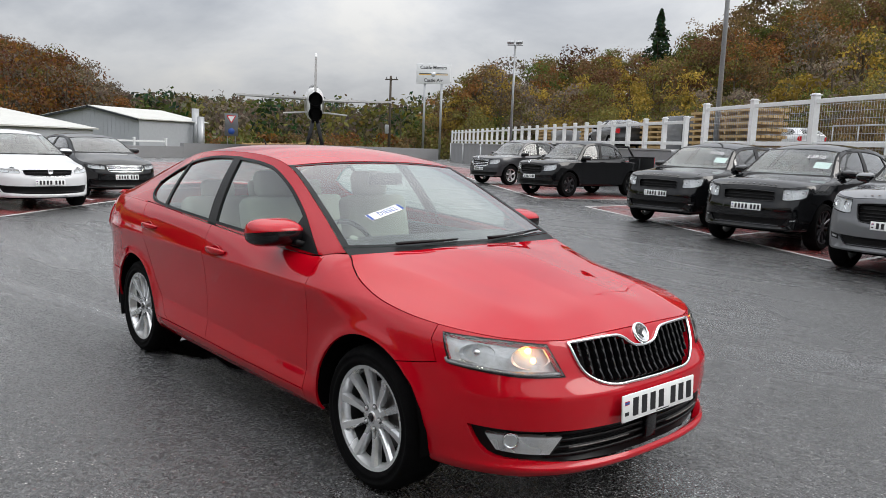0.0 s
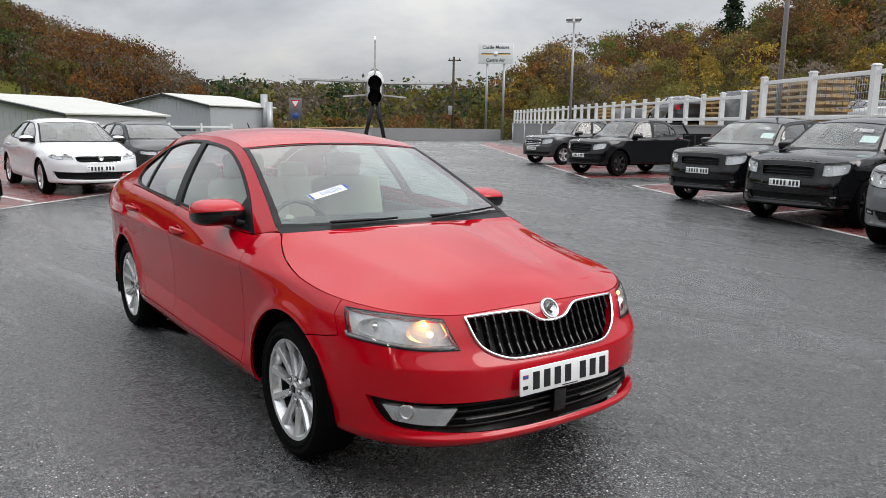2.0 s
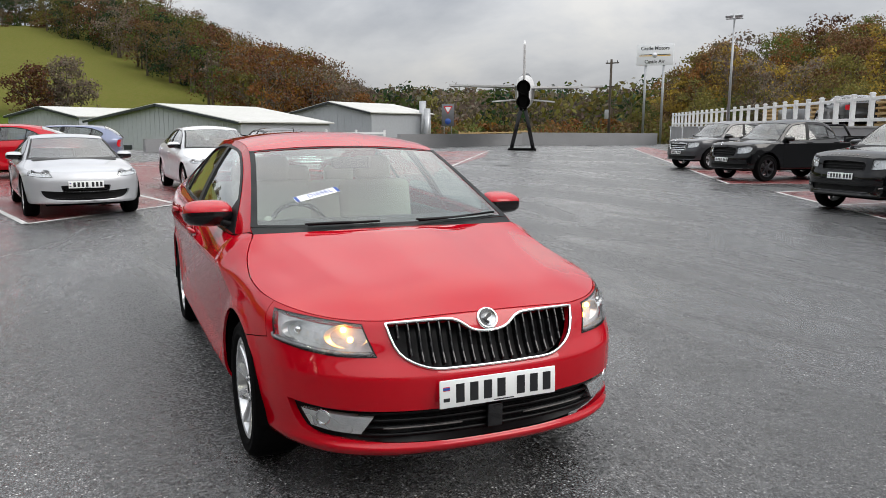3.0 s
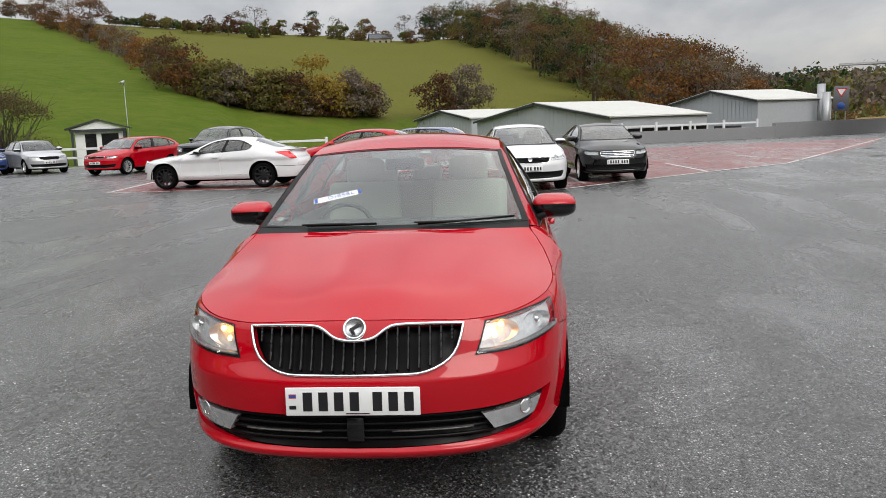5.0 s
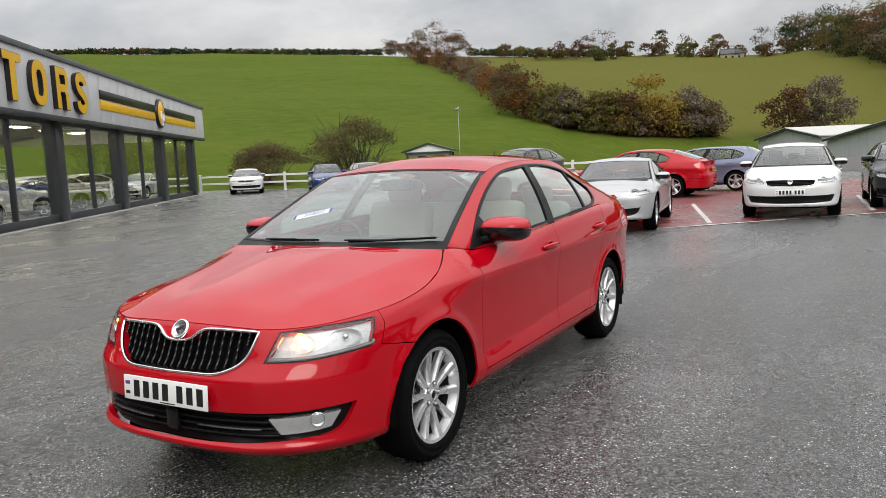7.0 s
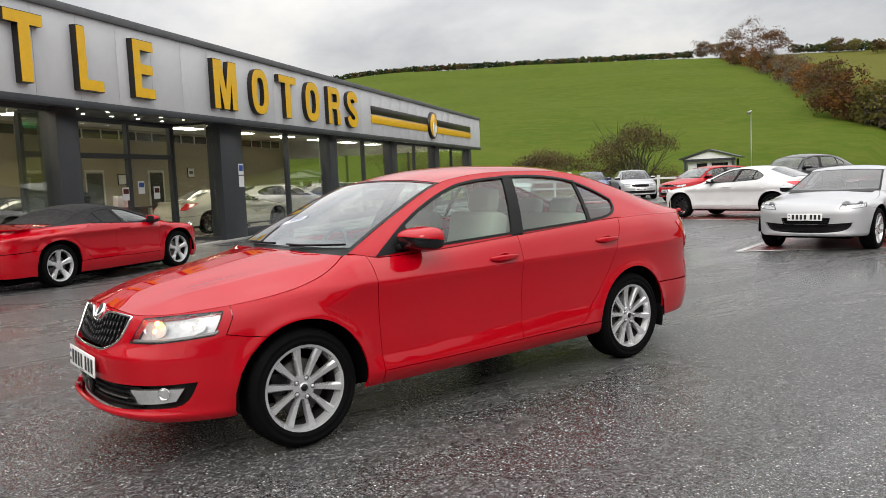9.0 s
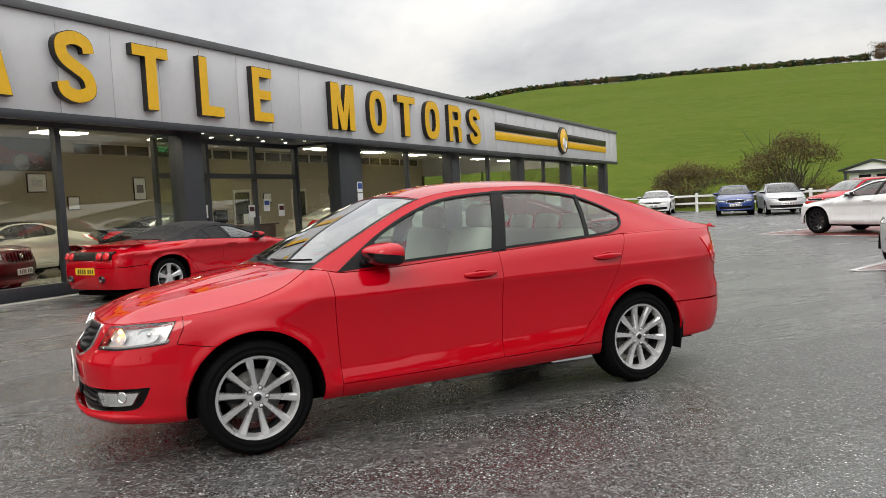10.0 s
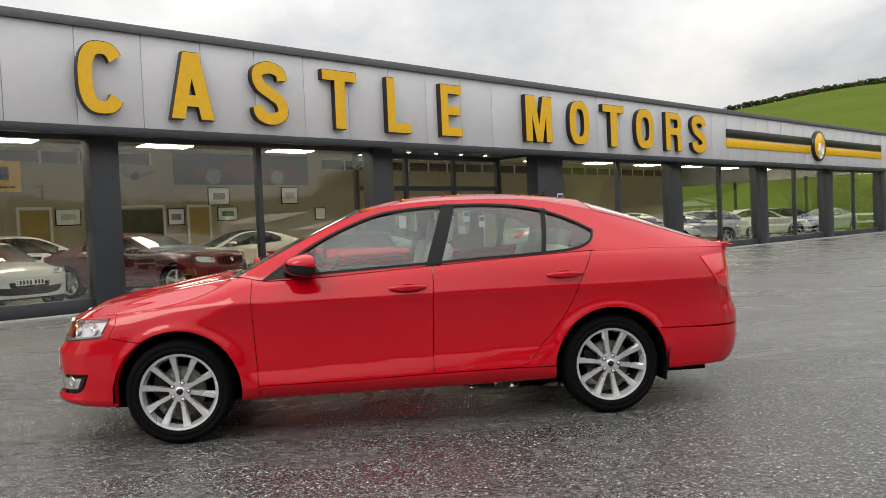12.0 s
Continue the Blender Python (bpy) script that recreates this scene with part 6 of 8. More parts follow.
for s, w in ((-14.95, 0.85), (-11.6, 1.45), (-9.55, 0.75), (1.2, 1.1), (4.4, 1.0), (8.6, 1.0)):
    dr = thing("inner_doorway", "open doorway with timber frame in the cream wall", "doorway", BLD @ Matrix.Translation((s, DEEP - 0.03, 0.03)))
    # flat sheets fill the openings; SHADE paints the dimness inside the wide ones
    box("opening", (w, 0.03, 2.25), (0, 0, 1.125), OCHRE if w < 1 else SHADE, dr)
    for q in (-w / 2 - 0.045, w / 2 + 0.045):
        box("jamb", (0.09, 0.06, 2.30), (q, -0.01, 1.15), CEIL, dr, bevel=0.005)
    box("lintel", (w + 0.18, 0.06, 0.09), (0, -0.01, 2.345), CEIL, dr, bevel=0.005)
# a row of dark clerestory panes under the ceiling
cler = thing("window_clerestory", "row of dark clerestory windows high on the showroom wall", "window", BLD @ Matrix.Translation((0, DEEP - 0.02, 3.99)), kind="structure")
for i in range(44):
    x = -29.2 + 1.16 * i
    if -10.7 < x < -4.4:
        continue
    box("pane", (1.06, 0.02, 0.36), (x, 0, 0), SHADE, cler)
    box("pane_bar", (0.07, 0.05, 0.44), (x + 0.58, -0.005, 0), CEIL, cler)
big = thing("wall_mural", "large dark mural of a red car on the showroom wall", "mural", BLD @ Matrix.Translation((-7.65, DEEP - 0.03, 3.72)))
box("board", (5.5, 0.04, 1.15), (0, 0, 0), MURAL_GROUND, big)
bm = bmesh.new()
prof = [(-2.1, -0.34), (-2.15, -0.10), (-1.7, 0.02), (-0.9, 0.10), (-0.4, 0.34), (0.5, 0.36), (1.1, 0.12), (1.9, 0.06), (2.2, -0.08), (2.2, -0.34)]
bm.faces.new([bm.verts.new((x, -0.024, z)) for x, z in prof])
part("red_shape", bm, MURAL_RED, big, smooth_faces=False)
for q in (-1.3, 1.35):
    bm = bmesh.new()
    lathe(bm, [(0.001, -0.05), (0.16, -0.05), (0.22, -0.045), (0.30, -0.043), (0.31, -0.03)], 20)
    part("round_shape", bm, GREY_P, big, m=Matrix.Translation((q, 0, -0.28)))
flag = thing("wall_banner", "yellow banner with a black figure on the wall", "banner", BLD @ Matrix.Translation((-15.75, DEEP - 0.06, 3.37)))
box("cloth", (0.95, 0.03, 0.95), (0, 0, 0), YELLOW, flag)
box("figure", (0.28, 0.01, 0.42), (0, -0.025, 0.08), INK, flag, bevel=0.004)
box("lettering_bar", (0.6, 0.01, 0.06), (0, -0.025, -0.34), INK, flag)
box("hanging_bar", (1.0, 0.04, 0.05), (0, 0, 0.50), TRIM, flag)
wing = thing("wall_emblem", "dark winged emblem fixed to the cream showroom wall", "emblem", BLD @ Matrix.Translation((-11.75, DEEP - 0.03, 3.42)))
bm = bmesh.new()
bmesh.ops.create_cone(bm, cap_ends=True, segments=20, radius1=0.14, radius2=0.14, depth=0.05, matrix=pose(0, 0, 0, 90, 0, 0))
part("disc", bm, TRIM, wing, sharp=40)
for k in (1, -1):
    bm = bmesh.new()
    pts = [(0.16, -0.08), (0.62, 0.10), (0.72, 0.20), (0.16, 0.12)]
    f = bm.faces.new([bm.verts.new((k * x, -0.02, z)) for x, z in pts])
    ex = bmesh.ops.extrude_face_region(bm, geom=[f])["geom"]
    for v in (g for g in ex if isinstance(g, bmesh.types.BMVert)):
        v.co.y += 0.03
    bmesh.ops.recalc_face_normals(bm, faces=bm.faces[:])
    part("wing", bm, GREY_P, wing, smooth_faces=False)
desk = thing("reception_desk", "dark wooden reception desk inside the entrance glass", "desk", BLD @ Matrix.Translation((-6.5, 3.4, 0.03)))
box("desk_front", (2.3, 0.06, 0.92), (0, -0.4, 0.46), MAROON_WOOD, desk, bevel=0.006)
box("desk_top", (2.5, 1.0, 0.05), (0, 0, 0.95), MAROON_WOOD, desk, bevel=0.012)
for q in (-1.12, 1.12):
    box("desk_side", (0.06, 0.8, 0.92), (q, 0.02, 0.46), MAROON_WOOD, desk, bevel=0.006)
for x, w, h in ((-0.6, 0.5, 0.34), (0.5, 0.22, 0.30), (0.85, 0.16, 0.22)):
    P = BLD @ Vector((-6.5 + x, 3.4, 1.005))
    mon = thing("desk_monitor" if w > 0.3 else "desk_box", "dark desktop monitor on the reception desk" if w > 0.3 else "small white printed box on the reception desk", "monitor" if w > 0.3 else "box", Matrix.Translation(P) @ BLD.to_3x3().to_4x4())
    box("screen" if w > 0.3 else "carton", (w, 0.05 if w > 0.3 else 0.16, h), (0, 0, h / 2 + (0.10 if w > 0.3 else 0.0)), TRIM if w > 0.3 else PAPER, mon, bevel=0.006)
    if w > 0.3:
        box("stand", (0.20, 0.14, 0.11), (0, 0, 0.055), TRIM, mon, bevel=0.006)
for s, z, mt in ((-9.6, 1.55, BLUE_INK), (-9.2, 1.25, PAPER), (-6.9, 1.35, BLUE_INK), (-6.3, 1.2, MAROON_P), (-7.5, 1.2, MAROON_P)):
    st = bld_box("door_notice", (s, s + 0.24), (2.030, 2.036), (z, z + 0.32), PAPER)
    tagged(st, "small printed notice stuck on the entrance glass", "notice", "entrance notices")
    box("notice_panel", (0.19, 0.003, 0.12), (0, -0.006, 0.06), mt, st)
for z, mt in ((1.75, BLUE_INK), (1.42, PAPER)):
    st = bld_box("door_notice", (-4.62, -4.36), (BACK - 0.168, BACK - 0.162), (z, z + 0.3), PAPER)
    tagged(st, "blue and white notice stuck on the slate column", "notice", "entrance notices")
    box("notice_panel", (0.2, 0.003, 0.16), (0, -0.006, 0.03), mt, st)


# ---- the other cars ----
FLAT_TOP = [(0.43, 0.735), (0.30, 0.742), (0.15, 0.745), (0.0, 0.746)]
FLAT_LOW = [(0.40, 0.625), (0.30, 0.600), (0.15, 0.595), (0.0, 0.593)]
LOW_TOP = [(0.36, 0.50), (0.25, 0.505), (0.12, 0.507), (0.0, 0.508)]
LOW_LOW = [(0.33, 0.42), (0.25, 0.405), (0.12, 0.40), (0.0, 0.40)]
THIN_TOP = [(0.40, 0.735), (0.30, 0.740), (0.15, 0.742), (0.0, 0.742)]
THIN_LOW = [(0.39, 0.665), (0.30, 0.655), (0.15, 0.652), (0.0, 0.652)]
SLIM = [("f", 0.47, 0.742), ("f", 0.62, 0.752), ("x", 1.80, 0.762), ("x", 1.765, 0.735), ("x", 1.82, 0.690), ("f", 0.72, 0.668), ("f", 0.58, 0.655), ("f", 0.46, 0.655)]
SMALL_IN = ([(0.66, 0.44), (0.5, 0.43), (0.3, 0.42), (0.0, 0.415)], [(0.62, 0.36), (0.5, 0.31), (0.3, 0.29), (0.0, 0.285)])
DARK = dict(cloth=DASH)


def car_spec(kind, paint_mat, **more):
    base = dict(
        saloon=dict(axles=(1.41, -1.41), nose=2.36, tail=-2.43, half=0.925, wheel=0.33, rim=0.235, grille=(FLAT_TOP, FLAT_LOW), bars=5, bars_flat=True, headlamp=SLIM, frame_width=0.012),
        coupe=dict(axles=(1.36, -1.36), nose=2.15, tail=-2.28, half=0.87, cabin=(0.95, 0.20, -1.35, -2.12), top=1.42, rail=1.36, grille=(FLAT_TOP, FLAT_LOW), bars=4, bars_flat=True, bar_mat=CHROME, headlamp=SLIM),
        sports=dict(axles=(1.325, -1.325), nose=2.10, tail=-2.15, half=0.907, wheel=0.325, rim=0.235, hood=0.745, waist=0.91, rail=1.26, top=1.315, cabin=(0.80, 0.02, -0.95, -1.95), doors=2, grille=(LOW_TOP, LOW_LOW), bars=4, bars_flat=True, frame=TRIM, intake=SMALL_IN, badge_z=0.66, plate_z=0.515),
        two_door=dict(axles=(1.41, -1.41), nose=2.23, tail=-2.42, half=0.932, wheel=0.335, rim=0.245, hood=0.76, waist=0.97, rail=1.32, top=1.385, cabin=(0.82, 0.05, -1.10, -1.85), doors=2, grille=(FLAT_TOP, FLAT_LOW), bars=8, frame=GLOSS_BLACK, headlamp=SLIM),
        hatch=dict(axles=(1.31, -1.31), nose=2.12, tail=-2.10, half=0.895, cabin=(0.98, 0.28, -1.55, -2.02), top=1.45, grille=(FLAT_TOP, FLAT_LOW), bars=4, bars_flat=True, headlamp=SLIM),
        estate=dict(axles=(1.32, -1.32), nose=2.15, tail=-2.35, half=0.91, cabin=(0.98, 0.28, -1.85, -2.28), top=1.47, grille=(THIN_TOP, THIN_LOW), bars=3, bars_flat=True, headlamp=SLIM),
        suv=dict(axles=(1.46, -1.46), nose=2.34, tail=-2.50, half=0.99, wheel=0.385, rim=0.275, clear=0.30, hood=1.03, waist=1.21, rail=1.68, top=1.775, cabin=(1.02, 0.38, -1.75, -2.42), grille=(THIN_TOP, THIN_LOW), bars=4, bars_flat=True, frame=GLOSS_BLACK, headlamp=SLIM, plate_z=0.585, badge=False, plate_out=-0.03),
        pickup=dict(axles=(1.54, -1.54), nose=2.46, tail=-2.82, half=0.93, wheel=0.39, rim=0.25, clear=0.33, hood=1.04, waist=1.18, rail=1.70, top=1.80, cabin=(1.12, 0.52, -1.12, -1.36), grille=(FLAT_TOP, FLAT_LOW), bars=4, bars_flat=True, frame=TRIM, headlamp=SLIM, plate_z=0.53, bed=True),
        mid_engine=dict(axles=(1.30, -1.30), nose=2.22, tail=-2.24, half=0.96, wheel=0.33, rim=0.24, hood=0.755, waist=0.89, rail=1.16, top=1.235, cabin=(1.05, 0.35, -0.62, -1.25), doors=2, clear=0.13, grille=(LOW_TOP, LOW_LOW), bars=3, bars_flat=True, frame=TRIM, intake=SMALL_IN, plate=False),
    )[kind]
    out = dict(base, paint=paint_mat, glass=(GLASS_FAR, GLASS_FAR), cloth=DASH, spokes=(5, 0.034))
    out.update(more)
    return out


def park(label, spec, x, y, turn, name="parked_car", group="parked cars", z=0.0):
    return build_car(label, spec, pose(x, y, z, 0, 0, turn), name, group)[0]


park("white saloon with chrome grille bars parked in a red bay", car_spec("saloon", WHITE_P, spokes=(10, 0.016), screen=GLASS), -13.85, 1.05, 4)
park("black coupe with a chrome grille parked in a red bay", car_spec("coupe", BLACK_P), -15.95, 3.25, 4)
z_car = park("silver two-seat sports coupe parked in a red bay", car_spec("sports", SILVER_P, spokes=(6, 0.03)), -10.75, -1.85, 8)
park("white two-door car with dark wheels parked side on", car_spec("two_door", WHITE_P, rim_mat=ALLOY_DARK, spokes=(10, 0.02)), -16.45, -7.2, -93)
park("red saloon seen from behind with chrome window trim", car_spec("saloon", RED, plate_r=True), -19.6, -4.0, -92)
park("grey-blue hatchback parked in the middle row", car_spec("hatch", GREYBLUE_P), -22.9, -2.6, -95)
park("red estate car parked before the white rail fence", car_spec("estate", RED, spokes=(10, 0.016)), -26.0, -14.6, -14)
park("dark green-grey off-road car parked behind the others", car_spec("suv", DGREY_P), -27.2, -11.2, -10)
park("silver hatchback parked by the white rail fence", car_spec("hatch", SILVER_P), -28.4, -20.3, 48)
park("blue hatchback parked by the white rail fence", car_spec("hatch", BLUE_P), -28.0, -22.7, 44)
park("small white saloon parked by the white rail fence", car_spec("two_door", WHITE_P), -28.6, -28.9, 42)
SUV_LAMP = [("f", 0.50, 0.755), ("f", 0.66, 0.762), ("x", 1.74, 0.772), ("x", 1.745, 0.745), ("x", 1.80, 0.705), ("f", 0.74, 0.690), ("f", 0.60, 0.672), ("f", 0.50, 0.672)]
SUV_IN = ([(0.62, 0.46), (0.5, 0.455), (0.3, 0.45), (0.0, 0.45)], [(0.56, 0.36), (0.5, 0.33), (0.3, 0.32), (0.0, 0.32)])
for x, y, price in ((-2.28, 11.72, "£3850"), (-5.02, 13.25, "29750")):
    park("black luxury off-road car with white price figures on its windscreen", car_spec("suv", BLACK_P, screen=GLASS, spokes=(10, 0.02), rim_mat=ALLOY_DARK, price=price, bonnet_marks=10, headlamp=SUV_LAMP, intake=SUV_IN, front_extras=True), x, y, -90, "off_road_car")
park("metallic grey luxury off-road car in a red bay", car_spec("suv", GREY_P, top=1.83, rail=1.73, spokes=(10, 0.02), grille=(FLAT_TOP, FLAT_LOW), bars=6, bonnet_marks=10, headlamp=SUV_LAMP, intake=SUV_IN, screen=GLASS, front_extras=True), 0.47, 10.15, -90, "off_road_car")
park("black double-cab pickup with black wheels in a red bay", car_spec("pickup", BLACK_P, rim_mat=ALLOY_DARK, spokes=(6, 0.03)), -12.4, 17.75, -92, "pickup_truck")
park("dark grey double-cab pickup with chrome grille", car_spec("pickup", DGREY_P, spokes=(5, 0.03), bar_mat=CHROME, frame=CHROME), -17.75, 20.7, -92, "pickup_truck")
park("low red open sports car with a black fabric top", car_spec("mid_engine", RED, soft_top=True, roof=ROOF_CLOTH, spokes=(5, 0.036), plate_r=True, plate_rz=0.46, glass=(GLASS, GLASS), rear_dark=True), -0.05, -9.75, -150, "sports_car")

# cars inside the showroom
def show_car(label, spec, s, t, turn):
    P = BLD @ Vector((s, t, 0.03))
    return park(label, spec, P.x, P.y, -144.27 + turn, "showroom_car", "showroom cars", 0.03)


show_car("pearl white sports coupe on the showroom floor", car_spec("sports", WHITE_P, spokes=(10, 0.016), plate_z=0.50), -18.2, 4.3, -80)
show_car("white saloon on the showroom floor", car_spec("saloon", WHITE_P), -16.4, 8.3, 0)
show_car("dark maroon sports coupe on the showroom floor", car_spec("two_door", MAROON_P, hood=0.86, grille=(FLAT_TOP, FLAT_LOW), plate_z=0.42), -15.1, 3.6, -62)
show_car("cream coupe with a black roof on the showroom floor", car_spec("two_door", CREAM_P, roof=GLOSS_BLACK), -11.8, 6.1, 176)
show_car("black sports coupe on the showroom floor", car_spec("two_door", BLACK_P), -5.6, 6.6, -30)
show_car("silver car on the showroom floor", car_spec("two_door", SILVER_P), -12.6, 9.6, -20)
show_car("white coupe with dark wheels on the showroom floor", car_spec("two_door", CREAM_P, rim_mat=ALLOY_DARK), -1.2, 3.1, -18)
show_car("white saloon on the showroom floor", car_spec("saloon", WHITE_P), 5.0, 4.2, -48)
show_car("silver sports coupe on the showroom floor", car_spec("sports", SILVER_P), 8.4, 4.0, -46)
show_car("white estate on the showroom floor", car_spec("estate", WHITE_P), 11.8, 4.4, -50)
show_car("white saloon with a black grille on the showroom floor", car_spec("saloon", WHITE_P, bar_mat=GLOSS_BLACK), 15.0, 4.0, -48)
show_car("dark blue hatchback on the showroom floor", car_spec("hatch", BLUE_P), 18.6, 4.2, -48)
show_car("silver saloon on the showroom floor", car_spec("saloon", SILVER_P), 9.4, 8.6, -48)


# ---- raised wall, rail fences, signs, jet, kiosk, sheds ----
def rail_fence(label, pts, high, z, step, rails=(0.45, 0.92), post=0.13, mat=None, group="", deep=0.0, cap=True):
    """A post and rail fence along points: posts with caps, and two rails."""
    mat = mat or WHITE_GLOSS
    f = thing("rail_fence", label, "fence", pose(*pts[0], z), group)
    o = Vector((*pts[0], 0))
    for a, b in zip(pts, pts[1:]):
        A, B = Vector((*a, 0)) - o, Vector((*b, 0)) - o
        n = max(1, round((B - A).length / step))
        turn = math.degrees(math.atan2((B - A).y, (B - A).x))
        for i in range(n + 1):
            p = A + (B - A) * i / n
            if i == n and b != pts[-1]:
                continue
            bm = bmesh.new()
            cuboid(bm, (post, post, high), (0, 0, high / 2), None, 0.008, 1)
            if cap:
                cuboid(bm, (post + 0.04, post + 0.04, 0.03), (0, 0, high + 0.012), None, 0.008, 1)
                cuboid(bm, (post - 0.02, post - 0.02, 0.03), (0, 0, high + 0.04), None, 0.01, 1)
            part("post", bm, mat, f, m=Matrix.Translation(p) @ pose(0, 0, 0, 0, 0, turn), sharp=35)
        for i in range(n):
            p, q = A + (B - A) * i / n, A + (B - A) * (i + 1) / n
            for r in rails:
                box("rail", ((q - p).length - post, 0.05, 0.11), (p + q) / 2 + Vector((0, 0, r * high)), mat, f, pose(0, 0, 0, 0, 0, turn), 0.008, seg=1)
    return f


# the raised yard behind the parked cars: a rendered retaining wall with a fence on top
WALL_DIR = Vector((-0.848, 0.530, 0))
WALL_N = Vector((0.530, 0.848, 0))
W0 = Vector((-5.79, 17.69, 0)) - WALL_DIR * 26
W1 = Vector((-5.79, 17.69, 0)) + WALL_DIR * 50.5
WALL_TOP = 1.62


def slab(name, a, b, thick, z0, z1, mat, label="", kind="structure", category="wall", bevel=0.0):
    d = b - a
    at = (a + b) / 2 + Vector((0, 0, (z0 + z1) / 2))
    ob = box(name, (d.length, thick, z1 - z0), (0, 0, 0), mat, bevel=bevel)
    ob.matrix_world = Matrix.Translation(at) @ pose(0, 0, 0, 0, 0, math.degrees(math.atan2(d.y, d.x)))
    return tagged(ob, label, category, kind=kind)


slab("wall_retaining", W0, W1, 0.30, 0, WALL_TOP - 0.06, CONCRETE, "grey rendered retaining wall")
slab("trim_coping", W0, W1, 0.36, WALL_TOP - 0.06, WALL_TOP, STONE_SLAB, "concrete coping of the retaining wall", bevel=0.01)
deck = flat_patch("pavement_upper", [tuple((p)[:2]) for p in (W0 + WALL_N * 0.15, W1 + WALL_N * 0.15, W1 + WALL_N * 26, W0 + WALL_N * 26)], WALL_TOP - 0.07, ASPHALT)
tagged(deck, "raised tarmac yard behind the wall", "road", kind="structure")
post_b = Vector((-9.19, 19.82, 0))
tall_a, low_a = post_b, post_b + WALL_DIR * 0.9
rail_fence("tall white post and rail fence on the retaining wall", [tuple((post_b)[:2]), tuple((W0)[:2])], 1.42, WALL_TOP, 2.62, (0.16, 0.90), 0.17)
rail_fence("white post and rail fence along the retaining wall", [tuple((post_b + WALL_DIR * 1.3)[:2]), tuple((W1)[:2])], 1.06, WALL_TOP, 1.62, (0.20, 0.86), 0.15)
# welded mesh behind the tall fence
mesh_f = thing("mesh_fence", "thin grey welded mesh panels behind the white rails", "fence", pose(0, 0, 0))
for i in range(9):
    a = post_b - WALL_DIR * (2.62 * i) + WALL_N * 0.14
    bm = bmesh.new()
    for k in range(27):
        p = a - WALL_DIR * (2.62 * k / 26)
        tube(bm, p + Vector((0, 0, WALL_TOP)), p + Vector((0, 0, WALL_TOP + 1.24)), 0.004, 4)
    for k in range(7):
        z = WALL_TOP + 0.12 + 0.18 * k
        tube(bm, a + Vector((0, 0, z)), a - WALL_DIR * 2.62 + Vector((0, 0, z)), 0.005, 4)
    tagged(part("mesh_panel", bm, GALV, mesh_f), kind="stuff")
# white down pipes on the wall
for q in (1.6, 9.0, 14.5, 20.0, 26.0, 33.0, 40.0, 46.0):
    p = post_b + WALL_DIR * q - WALL_N * 0.20
    pipe = thing("down_pipe", "white plastic drain pipe fixed to the grey wall", "pipe", pose(p.x, p.y, 0), "wall pipes")
    bm = bmesh.new()
    tube(bm, (0, 0, 0.02), (0, 0, WALL_TOP - 0.12), 0.055, 10)
    part("pipe", bm, WHITE_GLOSS, pipe)
    bm = bmesh.new()
    tube(bm, (0, 0, WALL_TOP - 0.16), (0, 0, WALL_TOP - 0.02), 0.085, 10, 0.11)
    part("hopper", bm, WHITE_GLOSS, pipe)

# timber stacked on pallets and a car on the raised yard
def pallet_stack(q, off, n, w=2.4):
    p = post_b + WALL_DIR * q + WALL_N * off
    st = thing("timber_stack", "stack of pale yellow timber packs on bearers", "timber", pose(p.x, p.y, WALL_TOP - 0.07, 0, 0, -32), "timber stacks")
    for i in range(n):
        z = 0.12 + i * 0.23
        for k in range(6):
            box("plank", (w, 0.17, 0.10), (0, -0.5 + 0.2 * k, z + 0.04), WOOD, st, bevel=0.006, seg=1)
        for x in (-w * 0.35, 0, w * 0.35):
            box("bearer", (0.09, 1.2, 0.10), (x, 0, z - 0.06), WOOD, st)


for q, off, n in ((2.6, 3.2, 7), (5.4, 3.4, 7), (10.8, 3.6, 6), (14.4, 3.4, 6), (20.5, 4.0, 6), (30.0, 4.0, 5)):
    pallet_stack(q, off, n)
for q, off, w, h in ((8.2, 3.4, 1.8, 1.5), (17.5, 3.6, 2.2, 1.2), (25.5, 3.8, 2.6, 1.1)):
    p = post_b + WALL_DIR * q + WALL_N * off
    tagged(slab("wrapped_pallet", p - WALL_DIR * w / 2, p + WALL_DIR * w / 2, 1.2, WALL_TOP - 0.07, WALL_TOP - 0.07 + h, GREY_P, "grey shrink-wrapped pallet of building goods", "", "pallet", 0.05), group="wrapped pallets")
p = Vector((-19.7, 29.5, 0))
build_car("dark hatchback standing on the raised yard", car_spec("hatch", DGREY_P, plate=False), pose(p.x, p.y, WALL_TOP - 0.065, 0, 0, 148), "parked_car", "parked cars")
p = Vector((-14.6, 37.4, 0))
build_car("white saloon standing on the raised yard", car_spec("hatch", WHITE_P, plate=False), pose(p.x, p.y, WALL_TOP - 0.065, 0, 0, 148), "parked_car", "parked cars")
p = post_b - WALL_DIR * 1.6 + WALL_N * 4.2
hr = thing("hand_rail", "galvanised tube hand rail by steps on the raised yard", "rail", pose(p.x, p.y, WALL_TOP - 0.07, 0, 0, -32))
for x in (-1.2, 0, 1.2):
    bm = bmesh.new()
    tube(bm, (x, 0, 0), (x, 0, 1.0), 0.022, 8)
    part("upright", bm, GALV, hr)
for z in (0.5, 1.0):
    bm = bmesh.new()
    tube(bm, (-1.2, 0, z), (1.2, 0, z), 0.022, 8)
    part("rail", bm, GALV, hr)

